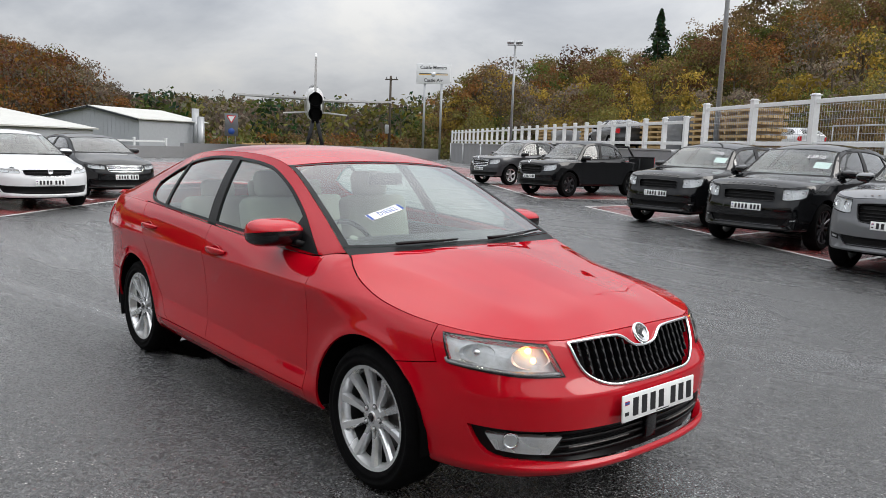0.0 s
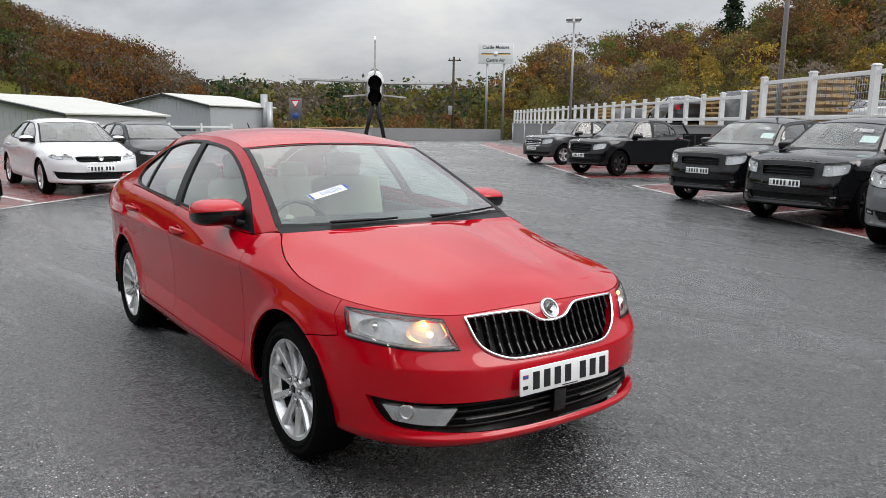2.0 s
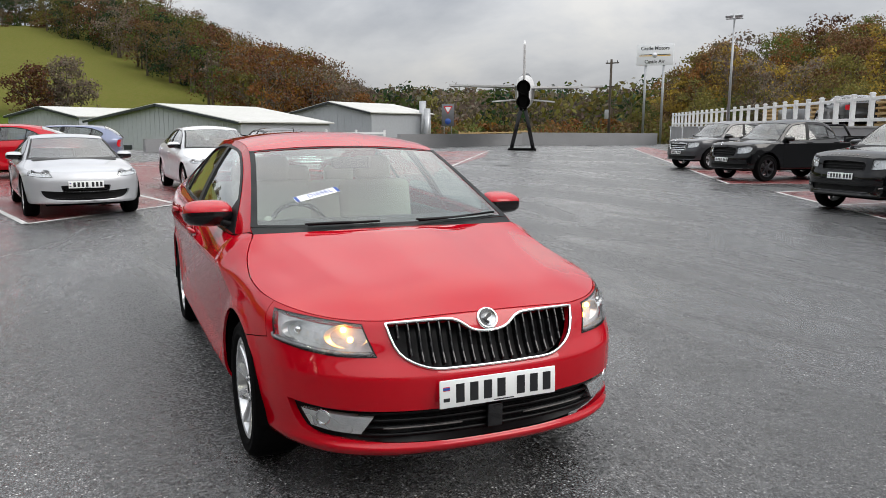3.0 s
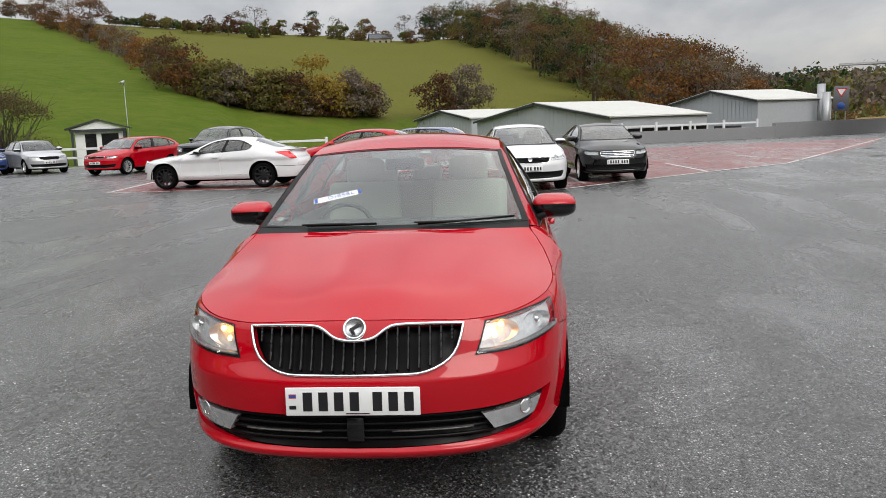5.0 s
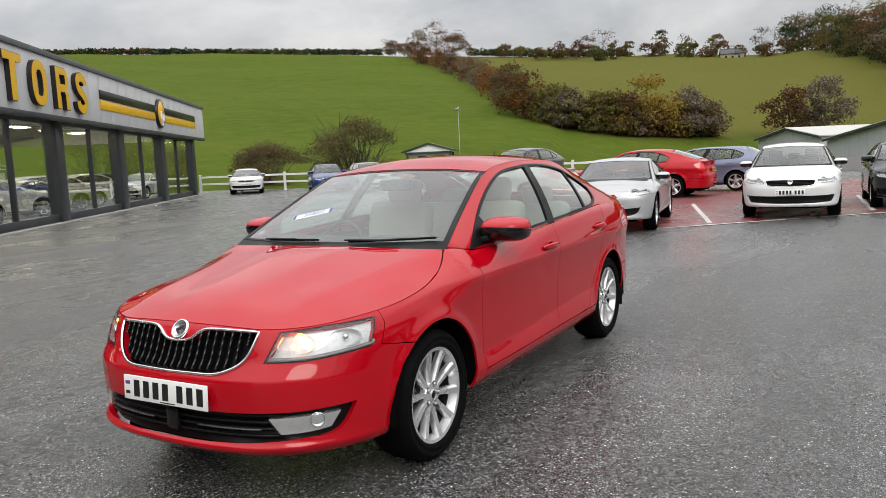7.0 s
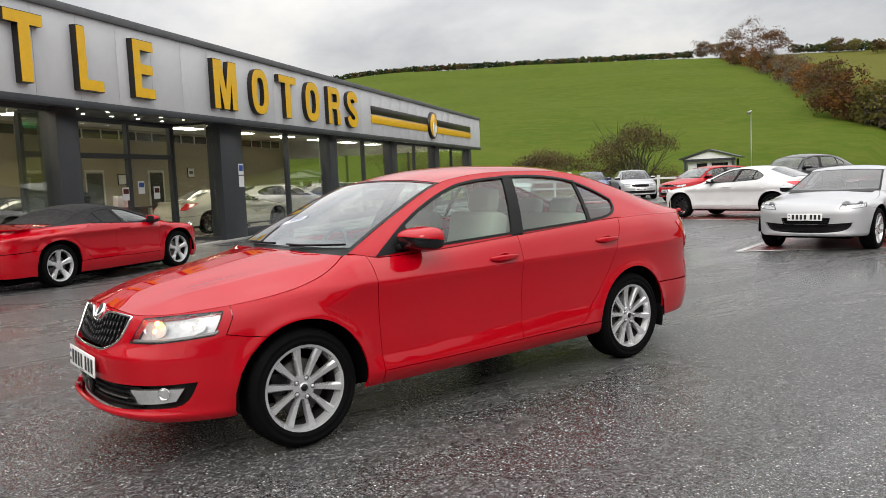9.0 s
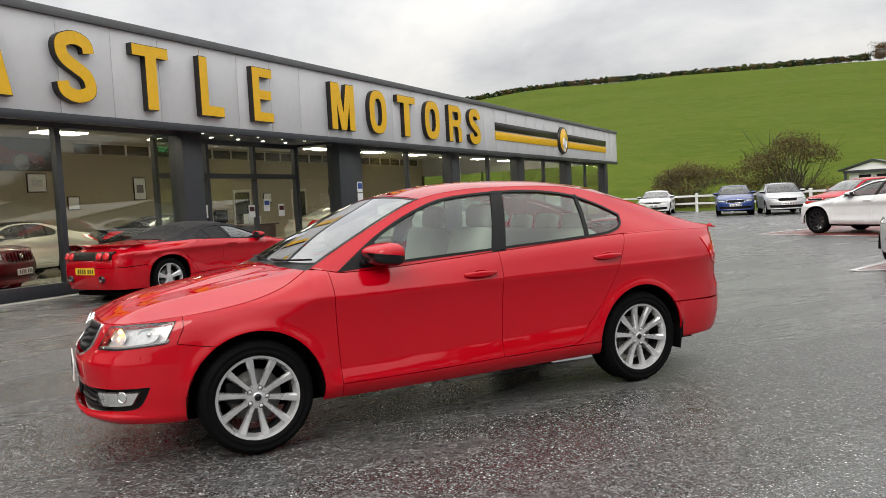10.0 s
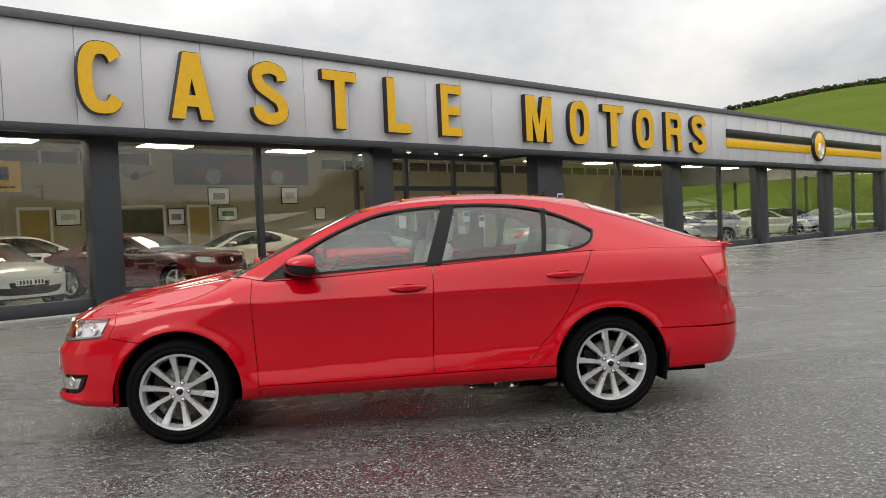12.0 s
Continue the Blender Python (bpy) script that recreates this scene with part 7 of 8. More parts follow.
# the far boundary wall, stepping down to the sheds
F0, F1, F2, F3 = Vector((-49.5, 43.5, 0)), Vector((-50.5, 30.5, 0)), Vector((-44.5, 17.5, 0)), Vector((-38.8, 1.0, 0))
slab("wall_boundary", F0, F1, 0.3, -0.3, 1.02, CONCRETE, "low grey rendered boundary wall")
slab("wall_boundary", F1, F2, 0.3, -0.3, 0.92, CONCRETE, "low grey rendered boundary wall")
slab("wall_boundary", F2, F3, 0.3, -0.3, 0.70, CONCRETE, "low grey rendered boundary wall")
rail_fence("short white rail fence sloping behind the boundary wall", [(-44.6, 16.5), (-43.0, 8.0)], 1.15, 0.0, 2.1, (0.45, 0.85), 0.12)
rail_fence("white post and rail fence at the edge of the yard", [(-29.3, -33.4), (-30.8, -28.0), (-30.9, -23.0), (-31.2, -16.0), (-33.0, -8.0)], 1.05, 0.0, 2.4, (0.50, 0.90), 0.12)

# the jet on its stand, tail towards the yard
JET_AZ = 149.0
jd = Vector((math.cos(radians(JET_AZ)), math.sin(radians(JET_AZ)), 0))
jet = thing("display_jet", "old white jet aircraft raised on a black A-frame stand", "aircraft", Matrix.Translation((-38.4, 23.6, 0)) @ pose(0, 0, 0, 0, 0, JET_AZ))
JWHITE = speckle(material("faded_jet_white", (0.56, 0.56, 0.55), 0.5), 4, 0.12, 0, 0.3, 3, (0.42, 0.42, 0.42))
bm = bmesh.new()
rows = []
for x, w, h, zc in ((-0.2, 0.30, 0.84, 3.50), (0.3, 0.34, 0.92, 3.54), (2.5, 0.46, 1.05, 3.66), (6.0, 0.70, 1.15, 3.95), (9.5, 0.66, 1.0, 4.2), (12.5, 0.52, 0.75, 4.4), (15.0, 0.30, 0.36, 4.55)):
    rows.append([bm.verts.new((x, w * math.copysign(abs(math.cos(a)) ** 0.8, math.cos(a)), zc + h * math.copysign(abs(math.sin(a)) ** 0.9, math.sin(a)))) for a in np.linspace(0, 2 * math.pi, 20, endpoint=False)])
for p, q in zip(rows, rows[1:]):
    for i in range(20):
        bm.faces.new((p[i], q[i], q[(i + 1) % 20], p[(i + 1) % 20]))
bm.faces.new(rows[0])
bm.faces.new(rows[-1])
bmesh.ops.recalc_face_normals(bm, faces=bm.faces[:])
for f in bm.faces:
    f.material_index = 1 if f.calc_center_median().x < 0.35 else 0
part("fuselage", bm, [JWHITE, UNDER], jet, sharp=60)
for z in (3.94, 3.06):
    bm = bmesh.new()
    lathe(bm, [(0.40, 0.55), (0.44, -0.12), (0.42, -0.14), (0.36, -0.05), (0.34, 0.50), (0.001, 0.52)], 24)
    part("jet_nozzle", bm, UNDER, jet, "round black exhaust nozzle", m=Matrix.Translation((-0.22, 0, z)) @ pose(0, 0, 0, 0, 0, -90), sharp=40)


def plane_fin(name, pts, thick, axis):
    bm = bmesh.new()
    lo = [bm.verts.new(p) for p in pts]
    bm.faces.new(lo)
    ex = bmesh.ops.extrude_face_region(bm, geom=bm.faces[:])["geom"]
    for v in (g for g in ex if isinstance(g, bmesh.types.BMVert)):
        v.co[axis] += thick
    bmesh.ops.recalc_face_normals(bm, faces=bm.faces[:])
    return part(name, bm, JWHITE, jet, sharp=30)


for k in (1, -1):
    plane_fin("wing", [(6.5, k * 0.6, 4.10), (4.2, k * 5.2, 4.15), (3.4, k * 5.2, 4.15), (3.6, k * 3.6, 4.1), (2.6, k * 0.6, 4.02)] if k < 0 else [(9.0, k * 0.6, 4.30), (4.8, k * 5.2, 4.22), (4.0, k * 5.2, 4.22), (4.0, k * 3.6, 4.2), (3.0, k * 0.6, 4.12)], 0.12, 2)
    plane_fin("tailplane", [(2.2, k * 0.5, 3.18), (0.5, k * 2.0, 3.02), (0.0, k * 2.0, 3.02), (0.3, k * 0.5, 3.16)], 0.08, 2)
    bm = bmesh.new()
    cuboid(bm, (0.55, 0.24, 3.2), (0, 0, 0), None, 0.02)
    part("stand_leg", bm, GLOSS_BLACK, jet, "black steel leg", Matrix.Translation((0.5, k * 0.42, 1.33)) @ pose(0, 0, 0, k * 12.5, 0, 0))
plane_fin("tail_fin", [(0.2, -0.06, 4.5), (0.0, -0.06, 6.6), (0.7, -0.06, 6.9), (3.6, -0.06, 4.7)], 0.12, 1)
bm = bmesh.new()
bmesh.ops.create_uvsphere(bm, u_segments=16, v_segments=10, radius=1)
for v in bm.verts:
    v.co = (v.co.x * 1.5 + 10.5, v.co.y * 0.42, v.co.z * 0.55 + 5.05)
part("canopy", bm, GLOSS_BLACK, jet)
bm = bmesh.new()
cuboid(bm, (2.2, 1.8, 0.10), (0.5, 0, 0.05), None, 0.02)
part("stand_base", bm, UNDER, jet)


def text(body, size, mat, m, name, label, category, depth=0.004, align="CENTER", bold=0.0, parent=None):
    cu = bpy.data.curves.new(name, "FONT")
    cu.body, cu.size, cu.extrude, cu.align_x, cu.align_y, cu.offset = body, size, depth, align, "CENTER", bold
    tmp = new(name, cu)
    me = bpy.data.meshes.new_from_object(tmp.evaluated_get(bpy.context.evaluated_depsgraph_get()))
    bpy.data.objects.remove(tmp)
    me.materials.clear()
    me.materials.append(mat)
    ob = new(name, me)
    if parent:
        ob.parent = parent
        ob.matrix_local = m
        if label:
            ob["label"] = label
    else:
        ob.matrix_world = m
        tagged(ob, label, category)
    return ob


# the tall sign on two posts
sgn = thing("roadside_sign", "white roadside sign board lettered in black on two tall posts", "sign", Matrix.Translation((-55.5, 47.8, -0.2)) @ pose(0, 0, 0, 0, 0, 40))
box("board", (3.45, 0.16, 1.95), (0, 0, 8.55), PAPER, sgn, bevel=0.01)
for x in (-0.85, 0.85):
    bm = bmesh.new()
    tube(bm, (x, 0.12, 0), (x, 0.12, 8.9), 0.12, 12)
    part("post", bm, GALV, sgn)
up = pose(0, 0, 0, 90, 0, 0)
text("Castle Motors", 0.46, INK, Matrix.Translation((0, -0.09, 9.14)) @ up, "lettering", "", "", bold=0.006, parent=sgn)
text("Castle Air", 0.46, INK, Matrix.Translation((0, -0.09, 7.9)) @ up, "lettering", "", "", bold=0.006, parent=sgn)
box("stripe", (2.9, 0.01, 0.06), (0, -0.088, 8.56), INK, sgn)
box("stripe", (2.9, 0.01, 0.06), (0, -0.088, 8.46), YELLOW, sgn)
bm = bmesh.new()
lathe(bm, [(0.001, -0.1), (0.23, -0.1), (0.24, -0.08)], 24)
part("emblem", bm, ALLOY, sgn, m=Matrix.Translation((0, 0, 8.5)))


def lamp_post(label, x, y, z0, high, heads=2, r=0.085):
    lp = thing("lamp_post", label, "lamp post", pose(x, y, z0, 0, 0, 35), "lamp posts")
    bm = bmesh.new()
    tube(bm, (0, 0, 0), (0, 0, high), r, 10, r * 0.6)
    part("pole", bm, GALV, lp)
    bm = bmesh.new()
    tube(bm, (-0.45, 0, high), (0.45, 0, high), 0.03, 8)
    part("cross_arm", bm, GALV, lp)
    for i in range(heads):
        x = (i - (heads - 1) / 2) * 0.5
        bm = bmesh.new()
        cuboid(bm, (0.38, 0.30, 0.16), (x, -0.12, high + 0.14), pose(0, 0, 0, 25, 0, 0), 0.03)
        part("lamp_head", bm, GALV, lp, sharp=40)


lamp_post("tall grey floodlight mast with twin heads", -28.2, 30.8, 1.5, 5.9)
lamp_post("tall grey lamp post on the raised yard", -10.8, 23.4, 1.5, 12.0, 1, 0.10)
lamp_post("thin floodlight mast beyond the fence", -50.5, -26.7, -1.5, 6.7, 2, 0.035)
pole = thing("utility_pole", "dark wooden utility pole with a transformer and cross arms", "utility pole", pose(-66.0, 50.5, -1.5, 0, 0, 30))
BARK = speckle(material("dark_bark", (0.055, 0.042, 0.030), 0.9), 12, 0.35, 0.3)
bm = bmesh.new()
tube(bm, (0, 0, 0), (0, 0, 10.3), 0.17, 10, 0.12)
part("pole", bm, BARK, pole)
for z, w in ((9.9, 1.5), (7.4, 0.9)):
    box("cross_arm", (w, 0.12, 0.12), (0.1, 0, z), BARK, pole, bevel=0.01)
box("transformer", (0.55, 0.5, 1.0), (-0.25, 0.1, 4.4), GALV, pole, bevel=0.05)
for x in (-0.5, 0.1, 0.7):
    bm = bmesh.new()
    tube(bm, (x, 0, 9.95), (x, 0, 10.2), 0.05, 8, 0.03)
    part("insulator", bm, TRIM, pole)
give = thing("road_sign", "triangular give way sign above a round sign on a post", "road sign", pose(-52.5, 24.8, -0.2, 0, 0, 62))
bm = bmesh.new()
for x in (-0.3, 0.3):
    tube(bm, (x, 0.05, 0), (x, 0.05, 3.2), 0.04, 8)
part("post", bm, GALV, give)
box("board", (1.0, 0.05, 1.75), (0, 0, 2.55), GREY_P, give, bevel=0.01)
for q, mt, y in ((0.42, LAMP_RED, -0.035), (0.30, PAPER, -0.042)):
    bm = bmesh.new()
    bm.faces.new([bm.verts.new((q * math.cos(a), 0, q * math.sin(a))) for a in (radians(-90), radians(30), radians(150))][::-1])
    part("triangle", bm, mt, give, m=Matrix.Translation((0, y, 3.05)))
bm = bmesh.new()
lathe(bm, [(0.001, -0.035), (0.24, -0.035), (0.25, -0.02)], 20)
part("round_plate", bm, BLUE_INK, give, m=Matrix.Translation((0, 0, 2.05)))
rail_fence("timber post and rail fence beside the lane beyond the wall", [(-55, 27), (-68, 40), (-86, 52)], 1.15, -0.1, 2.6, (0.45, 0.85), 0.1, WOOD, cap=False)


def kiosk():
    """A small dark-framed hut with a low gabled roof."""
    k = thing("hut", "small dark-framed hut with white panels and a low gabled roof", "hut", Matrix.Translation((-40.5, -23.6, -0.35)) @ pose(0, 0, 0, 0, 0, 114))
    box("back_panel", (2.6, 2.0, 2.1), (0, 0.2, 1.08), PAPER, k)
    for x in (-1.42, 1.42):
        for y in (-1.0, 1.2):
            box("post", (0.14, 0.14, 2.25), (x, y, 1.12), SLATE, k)
    box("beam", (3.1, 0.14, 0.16), (0, -1.0, 2.22), SLATE, k)
    for x, w in ((-0.45, 0.62), (0.62, 0.95)):
        box("window", (w, 0.05, 1.35), (x, -0.82, 1.35), GLOSS_BLACK, k)
        box("window_frame", (w + 0.16, 0.03, 1.55), (x, -0.805, 1.33), PAPER, k)
    bm = bmesh.new()
    pr = [(-1.8, 2.28), (0, 2.80), (1.8, 2.28), (1.8, 2.36), (0, 2.90), (-1.8, 2.36)]
    f = [bm.verts.new((x, -1.25, z)) for x, z in pr]
    g = [bm.verts.new((x, 1.45, z)) for x, z in pr]
    bm.faces.new(f)
    bm.faces.new(g[::-1])
    for i in range(6):
        bm.faces.new((f[i], g[i], g[(i + 1) % 6], f[(i + 1) % 6]))
    bmesh.ops.recalc_face_normals(bm, faces=bm.faces[:])
    part("roof", bm, SLATE, k, smooth_faces=False)
    bm = bmesh.new()
    bm.faces.new([bm.verts.new((x, -1.1, z)) for x, z in ((-1.5, 2.30), (1.5, 2.30), (0, 2.76))])
    part("gable", bm, PAPER, k)


kiosk()

CORR = speckle(material("grey_sheet_cladding", (0.40, 0.42, 0.445), 0.5), 3, 0.05, 0, 0.15, 3, (0.25, 0.26, 0.28))
ROOFING = speckle(material("pale_sheet_roof", (0.52, 0.52, 0.49), 0.6), 2, 0.08, 0, 0.3, 3, (0.40, 0.40, 0.37))


def shed(label, x, y, turn, w, d, eave, ridge, z0, doors=()):
    """An industrial shed with ribbed sheet walls and a low gabled roof; its ridge runs along d."""
    s = thing("industrial_shed", label, "shed", pose(x, y, z0, 0, 0, turn), "industrial sheds")
    bm = bmesh.new()
    pr = [(-w / 2, 0), (w / 2, 0), (w / 2, eave), (0, ridge), (-w / 2, eave)]
    f = [bm.verts.new((px, -d / 2, pz)) for px, pz in pr]
    g = [bm.verts.new((px, d / 2, pz)) for px, pz in pr]
    bm.faces.new(f)
    bm.faces.new(g[::-1])
    for i in range(5):
        bm.faces.new((f[i], g[i], g[(i + 1) % 5], f[(i + 1) % 5]))
    bmesh.ops.recalc_face_normals(bm, faces=bm.faces[:])
    part("wall", bm, CORR, s, smooth_faces=False)
    n = int(w / 0.6)
    for i in range(n):
        px = -w / 2 + w * (i + 0.5) / n
        pz = ridge - (ridge - eave) * abs(px) / (w / 2)
        box("wall_rib", (0.10, 0.03, pz - 0.05), (px, -d / 2 - 0.012, pz / 2), CORR, s)
    for k in (1, -1):
        bm = bmesh.new()
        v = [bm.verts.new(p) for p in ((0, -d / 2 - 0.4, ridge + 0.12), (k * (w / 2 + 0.3), -d / 2 - 0.4, eave + 0.05), (k * (w / 2 + 0.3), d / 2 + 0.4, eave + 0.05), (0, d / 2 + 0.4, ridge + 0.12))]
        f2 = bm.faces.new(v)
        ex = bmesh.ops.extrude_face_region(bm, geom=[f2])["geom"]
        for q in (e for e in ex if isinstance(e, bmesh.types.BMVert)):
            q.co.z += 0.12
        bmesh.ops.recalc_face_normals(bm, faces=bm.faces[:])
        part("roof", bm, ROOFING, s, smooth_faces=False)
        box("verge", (math.hypot(w / 2 + 0.3, ridge - eave), 0.10, 0.22), (k * w / 4, -d / 2 - 0.42, (ridge + eave) / 2 + 0.05), SLATE, s, pose(0, 0, 0, 0, k * math.degrees(math.atan2(ridge - eave + 0.07, w / 2 + 0.3)), 0))
    for px, dw, dh, mt in doors:
        box("door", (dw, 0.12, dh), (px, -d / 2 - 0.06, dh / 2 + (0 if mt is not GLASS_DARK else 0.6)), SLATE if mt is GLASS_DARK else mt, s)
    return s


# ---- land, fields and woods ----
EYE0 = Vector((2.5, 1.0, 1.45))
shed("low grey sheet-clad shed with a pale roof beyond the wall", -76.4, 9.4, 37.7, 20.0, 13.0, 4.35, 5.9, -2.8, [(-5, 2.4, 2.2, SLATE)])
side_a = thing("shed_front", "glazed white-framed shed front under the eaves", "shop front", Matrix.Translation((-76.4, 9.4, -2.8)) @ pose(0, 0, 0, 0, 0, 37.7) @ Matrix.Translation((10.05, 0, 0)))
for i in range(7):
    y = -5.6 + i * 1.86
    box("pane", (0.06, 1.6, 2.3), (0.02, y, 2.2), GLOSS_BLACK, side_a)
    box("post", (0.12, 0.16, 3.2), (0.05, y + 0.93, 1.9), PAPER, side_a)
shed("tall grey sheet-clad shed with a pale gabled roof", -94.7, 31.5, 29.4, 14.0, 12.0, 5.4, 6.7, -2.5, [(2.6, 4.2, 2.7, SLATE)])
shed("small grey shed with a pale roof behind the larger one", -94.0, -1.6, 37.7, 12.0, 12.0, 4.6, 5.6, -2.6)
tank = thing("flue_stack", "pair of grey steel flues beside the shed", "flue", pose(-90.5, 38.5, -2.5))
for x, h in ((0, 7.2), (1.5, 6.2)):
    bm = bmesh.new()
    tube(bm, (x, 0, 0), (x, 0, h), 0.45, 12)
    part("flue", bm, GALV, tank)

# how high the land rises (degrees of slope seen from the yard), where it starts and where it tops out, all round by bearing
TOP_EL = smooth([(-180, 6.4), (-174, 6.4), (-168, 6.8), (-160, 7.2), (-153, 7.7), (-146, 8.0), (-138, 8.2), (-130, 8.25), (-124, 8.05), (-119, 7.5), (-112, 6.6), (-104, 5.6), (-90, 4.5), (-60, 3), (0, 2.5), (60, 3), (90, 7.0), (105, 9.6), (112, 8.8), (116, 7.6), (120, 6.3), (125, 4.9), (130, 4.6), (135, 4.2), (138, 2.4), (143, 1.2), (150, 1.6), (157, 1.7), (162, 1.0), (166, 2.3), (172, 4.6), (177, 6.3), (180, 6.4)])
START = smooth([(-180, 105), (-170, 84), (-160, 62), (-150, 52), (-135, 50), (-120, 52), (-104, 60), (-60, 90), (0, 120), (60, 90), (95, 56), (110, 47), (125, 56), (135, 72), (140, 90), (145, 200), (158, 200), (162, 140), (168, 110), (180, 105)])
CREST = smooth([(-180, 290), (-150, 330), (-120, 340), (-104, 320), (-60, 400), (0, 500), (60, 300), (95, 150), (110, 125), (125, 125), (135, 130), (140, 150), (145, 900), (158, 900), (163, 330), (170, 280), (180, 290)])
HEDGE_EL = smooth([(-180, 0.2), (-170, 0.75), (-165.8, 0.95), (-162, 1.5), (-159, 2.3), (-156.6, 3.1), (-153.4, 5.4), (-150.5, 6.7), (-147.5, 7.9), (-145.5, 9.5), (-100, 10.0)])


def land(az, r):
    """The height of the land at a bearing (degrees) and distance from the yard's middle."""
    el, a, b = TOP_EL(az), START(az), CREST(az)
    q = np.clip((r - a) / (b - a), 0, 1)
    rise = 0.80 * q + 0.20 * q * q
    low = np.where((az > 142) | (az < -160), -2.6, -0.5) * np.clip((r - 46) / 12, 0, 1) * (1 - np.clip(q * 4, 0, 1))
    fall = -0.02 * np.clip(r - b * 1.15, 0, 1e9)
    return b * np.tan(np.radians(el)) * rise + low - 0.06 + fall


def ground_place(az, r):
    a = radians(az)
    return EYE0.x + r * math.cos(a), EYE0.y + r * math.sin(a), float(land(np.array(float(az)), np.array(float(r))))


def r_at(az, el):
    """How far out the land shows at that height above the horizon."""
    rs = np.geomspace(float(START(az)), float(CREST(az)), 160)
    e = np.degrees(np.arctan2(land(np.full(160, float(az)), rs) - EYE0.z, rs))
    return float(np.interp(el, np.maximum.accumulate(e), rs))


def build_ground():
    az = np.arange(-180, 180, 1.5)
    rr = np.r_[0.01, 20, 34, 44, np.geomspace(48, 460, 46), np.geomspace(520, 3600, 12)]
    A, R = np.meshgrid(az, rr, indexing="ij")
    Z = land(A, R)
    rough = np.array([noise.noise(Vector((a * 0.11, r * 0.02, 0))) for a, r in zip(A.ravel(), R.ravel())]).reshape(A.shape)
    Z = Z + rough * np.clip((R - 60) / 200, 0, 1) * 2.2
    P = np.stack([EYE0.x + R * np.cos(np.radians(A)), EYE0.y + R * np.sin(np.radians(A)), Z], -1).reshape(-1, 3)
    n, m = A.shape
    faces = [(i * m + j, i * m + j + 1, ((i + 1) % n) * m + j + 1, ((i + 1) % n) * m + j) for i in range(n) for j in range(m - 1)]
    me = bpy.data.meshes.new("ground")
    me.from_pydata([tuple(p) for p in P], [], faces)
    el = np.degrees(np.arctan2(Z - EYE0.z, R))
    # what grows where: bright pasture, rough brown pasture, and the floor of the woods
    kind = np.zeros((n, m, 4))
    kind[..., 3] = 1
    field = (A < -98) & (el < HEDGE_EL(A))
    rough_f = ((A < -98) & ~field) | (A > 172)
    kind[field, 0] = 1
    kind[rough_f, 1] = 1
    far = (A > 142) & (A < 160) & (R > 230)
    kind[far, 0] = 0.45
    at = me.color_attributes.new("land_use", "FLOAT_COLOR", "POINT")
    at.data.foreach_set("color", kind.reshape(-1))
    for p in me.polygons:
        p.use_smooth = True
    m = material("grassland", (0.1, 0.12, 0.04), 0.95, spec=0.03)
    t, b = bsdf(m)
    co = t.nodes.new("ShaderNodeTexCoord").outputs["Object"]
    use = t.nodes.new("ShaderNodeAttribute")
    use.attribute_name = "land_use"
    sep = node(t, "ShaderNodeSeparateColor", [(0, use.outputs["Color"])])
    n1 = node(t, "ShaderNodeTexNoise", [("Vector", co)], Scale=0.05, Detail=8.0, Roughness=0.65).outputs[0]
    n2 = node(t, "ShaderNodeTexNoise", [("Vector", co)], Scale=1.4, Detail=6.0, Roughness=0.7).outputs[0]
    n3 = node(t, "ShaderNodeTexNoise", [("Vector", co)], Scale=0.35, Detail=7.0, Roughness=0.75, Distortion=0.6).outputs[0]
    fresh = mix(t, n2, mix(t, ramp(t, n1, [(0.35, (0, 0, 0)), (0.65, (1, 1, 1))]), (0.042, 0.078, 0.006), (0.080, 0.116, 0.010)), (0.063, 0.097, 0.013))
    fresh = mix(t, ramp(t, n3, [(0.40, (0, 0, 0)), (0.62, (0.8, 0.8, 0.8))]), fresh, (0.092, 0.113, 0.019))
    brown = mix(t, ramp(t, n2, [(0.35, (0, 0, 0)), (0.65, (1, 1, 1))]), mix(t, n1, (0.068, 0.088, 0.013), (0.108, 0.114, 0.022)), (0.118, 0.106, 0.030))
    wood = mix(t, n2, (0.045, 0.040, 0.018), (0.075, 0.075, 0.025))
    c = mix(t, sep.outputs[1], mix(t, sep.outputs[0], wood, fresh), brown)
    t.links.new(c, b.inputs["Base Color"])
    t.links.new(node(t, "ShaderNodeBump", [("Height", n2)], Strength=0.5, Distance=0.25).outputs[0], b.inputs["Normal"])
    me.materials.append(m)
    return tagged(new("ground", me), "rolling land with bright green pasture and wooded slopes", "ground", kind="structure")


build_ground()

LEAF = material("autumn_leaves", (0.1, 0.08, 0.04), 0.8, 0, 0, 0.08)


def leaf_nodes():
    t, b = bsdf(LEAF)
    tint = t.nodes.new("ShaderNodeAttribute")
    tint.attribute_name = "tint"
    geo = t.nodes.new("ShaderNodeNewGeometry")
    light = node(t, "ShaderNodeMapRange", [(0, geo.outputs["Random Per Island"])], i1=0.0, i2=1.0, i3=0.82, i4=1.18).outputs[0]
    c = node(t, "ShaderNodeVectorMath", [(0, tint.outputs["Color"])], op="SCALE")
    t.links.new(light, c.inputs[3])
    t.links.new(c.outputs[0], b.inputs["Base Color"])
    thin = node(t, "ShaderNodeBsdfTranslucent", [(0, c.outputs[0])])
    mx = node(t, "ShaderNodeMixShader", [(1, b.outputs[0]), (2, thin.outputs[0])], i0=0.32)
    t.links.new(mx.outputs[0], t.nodes["Material Output"].inputs[0])


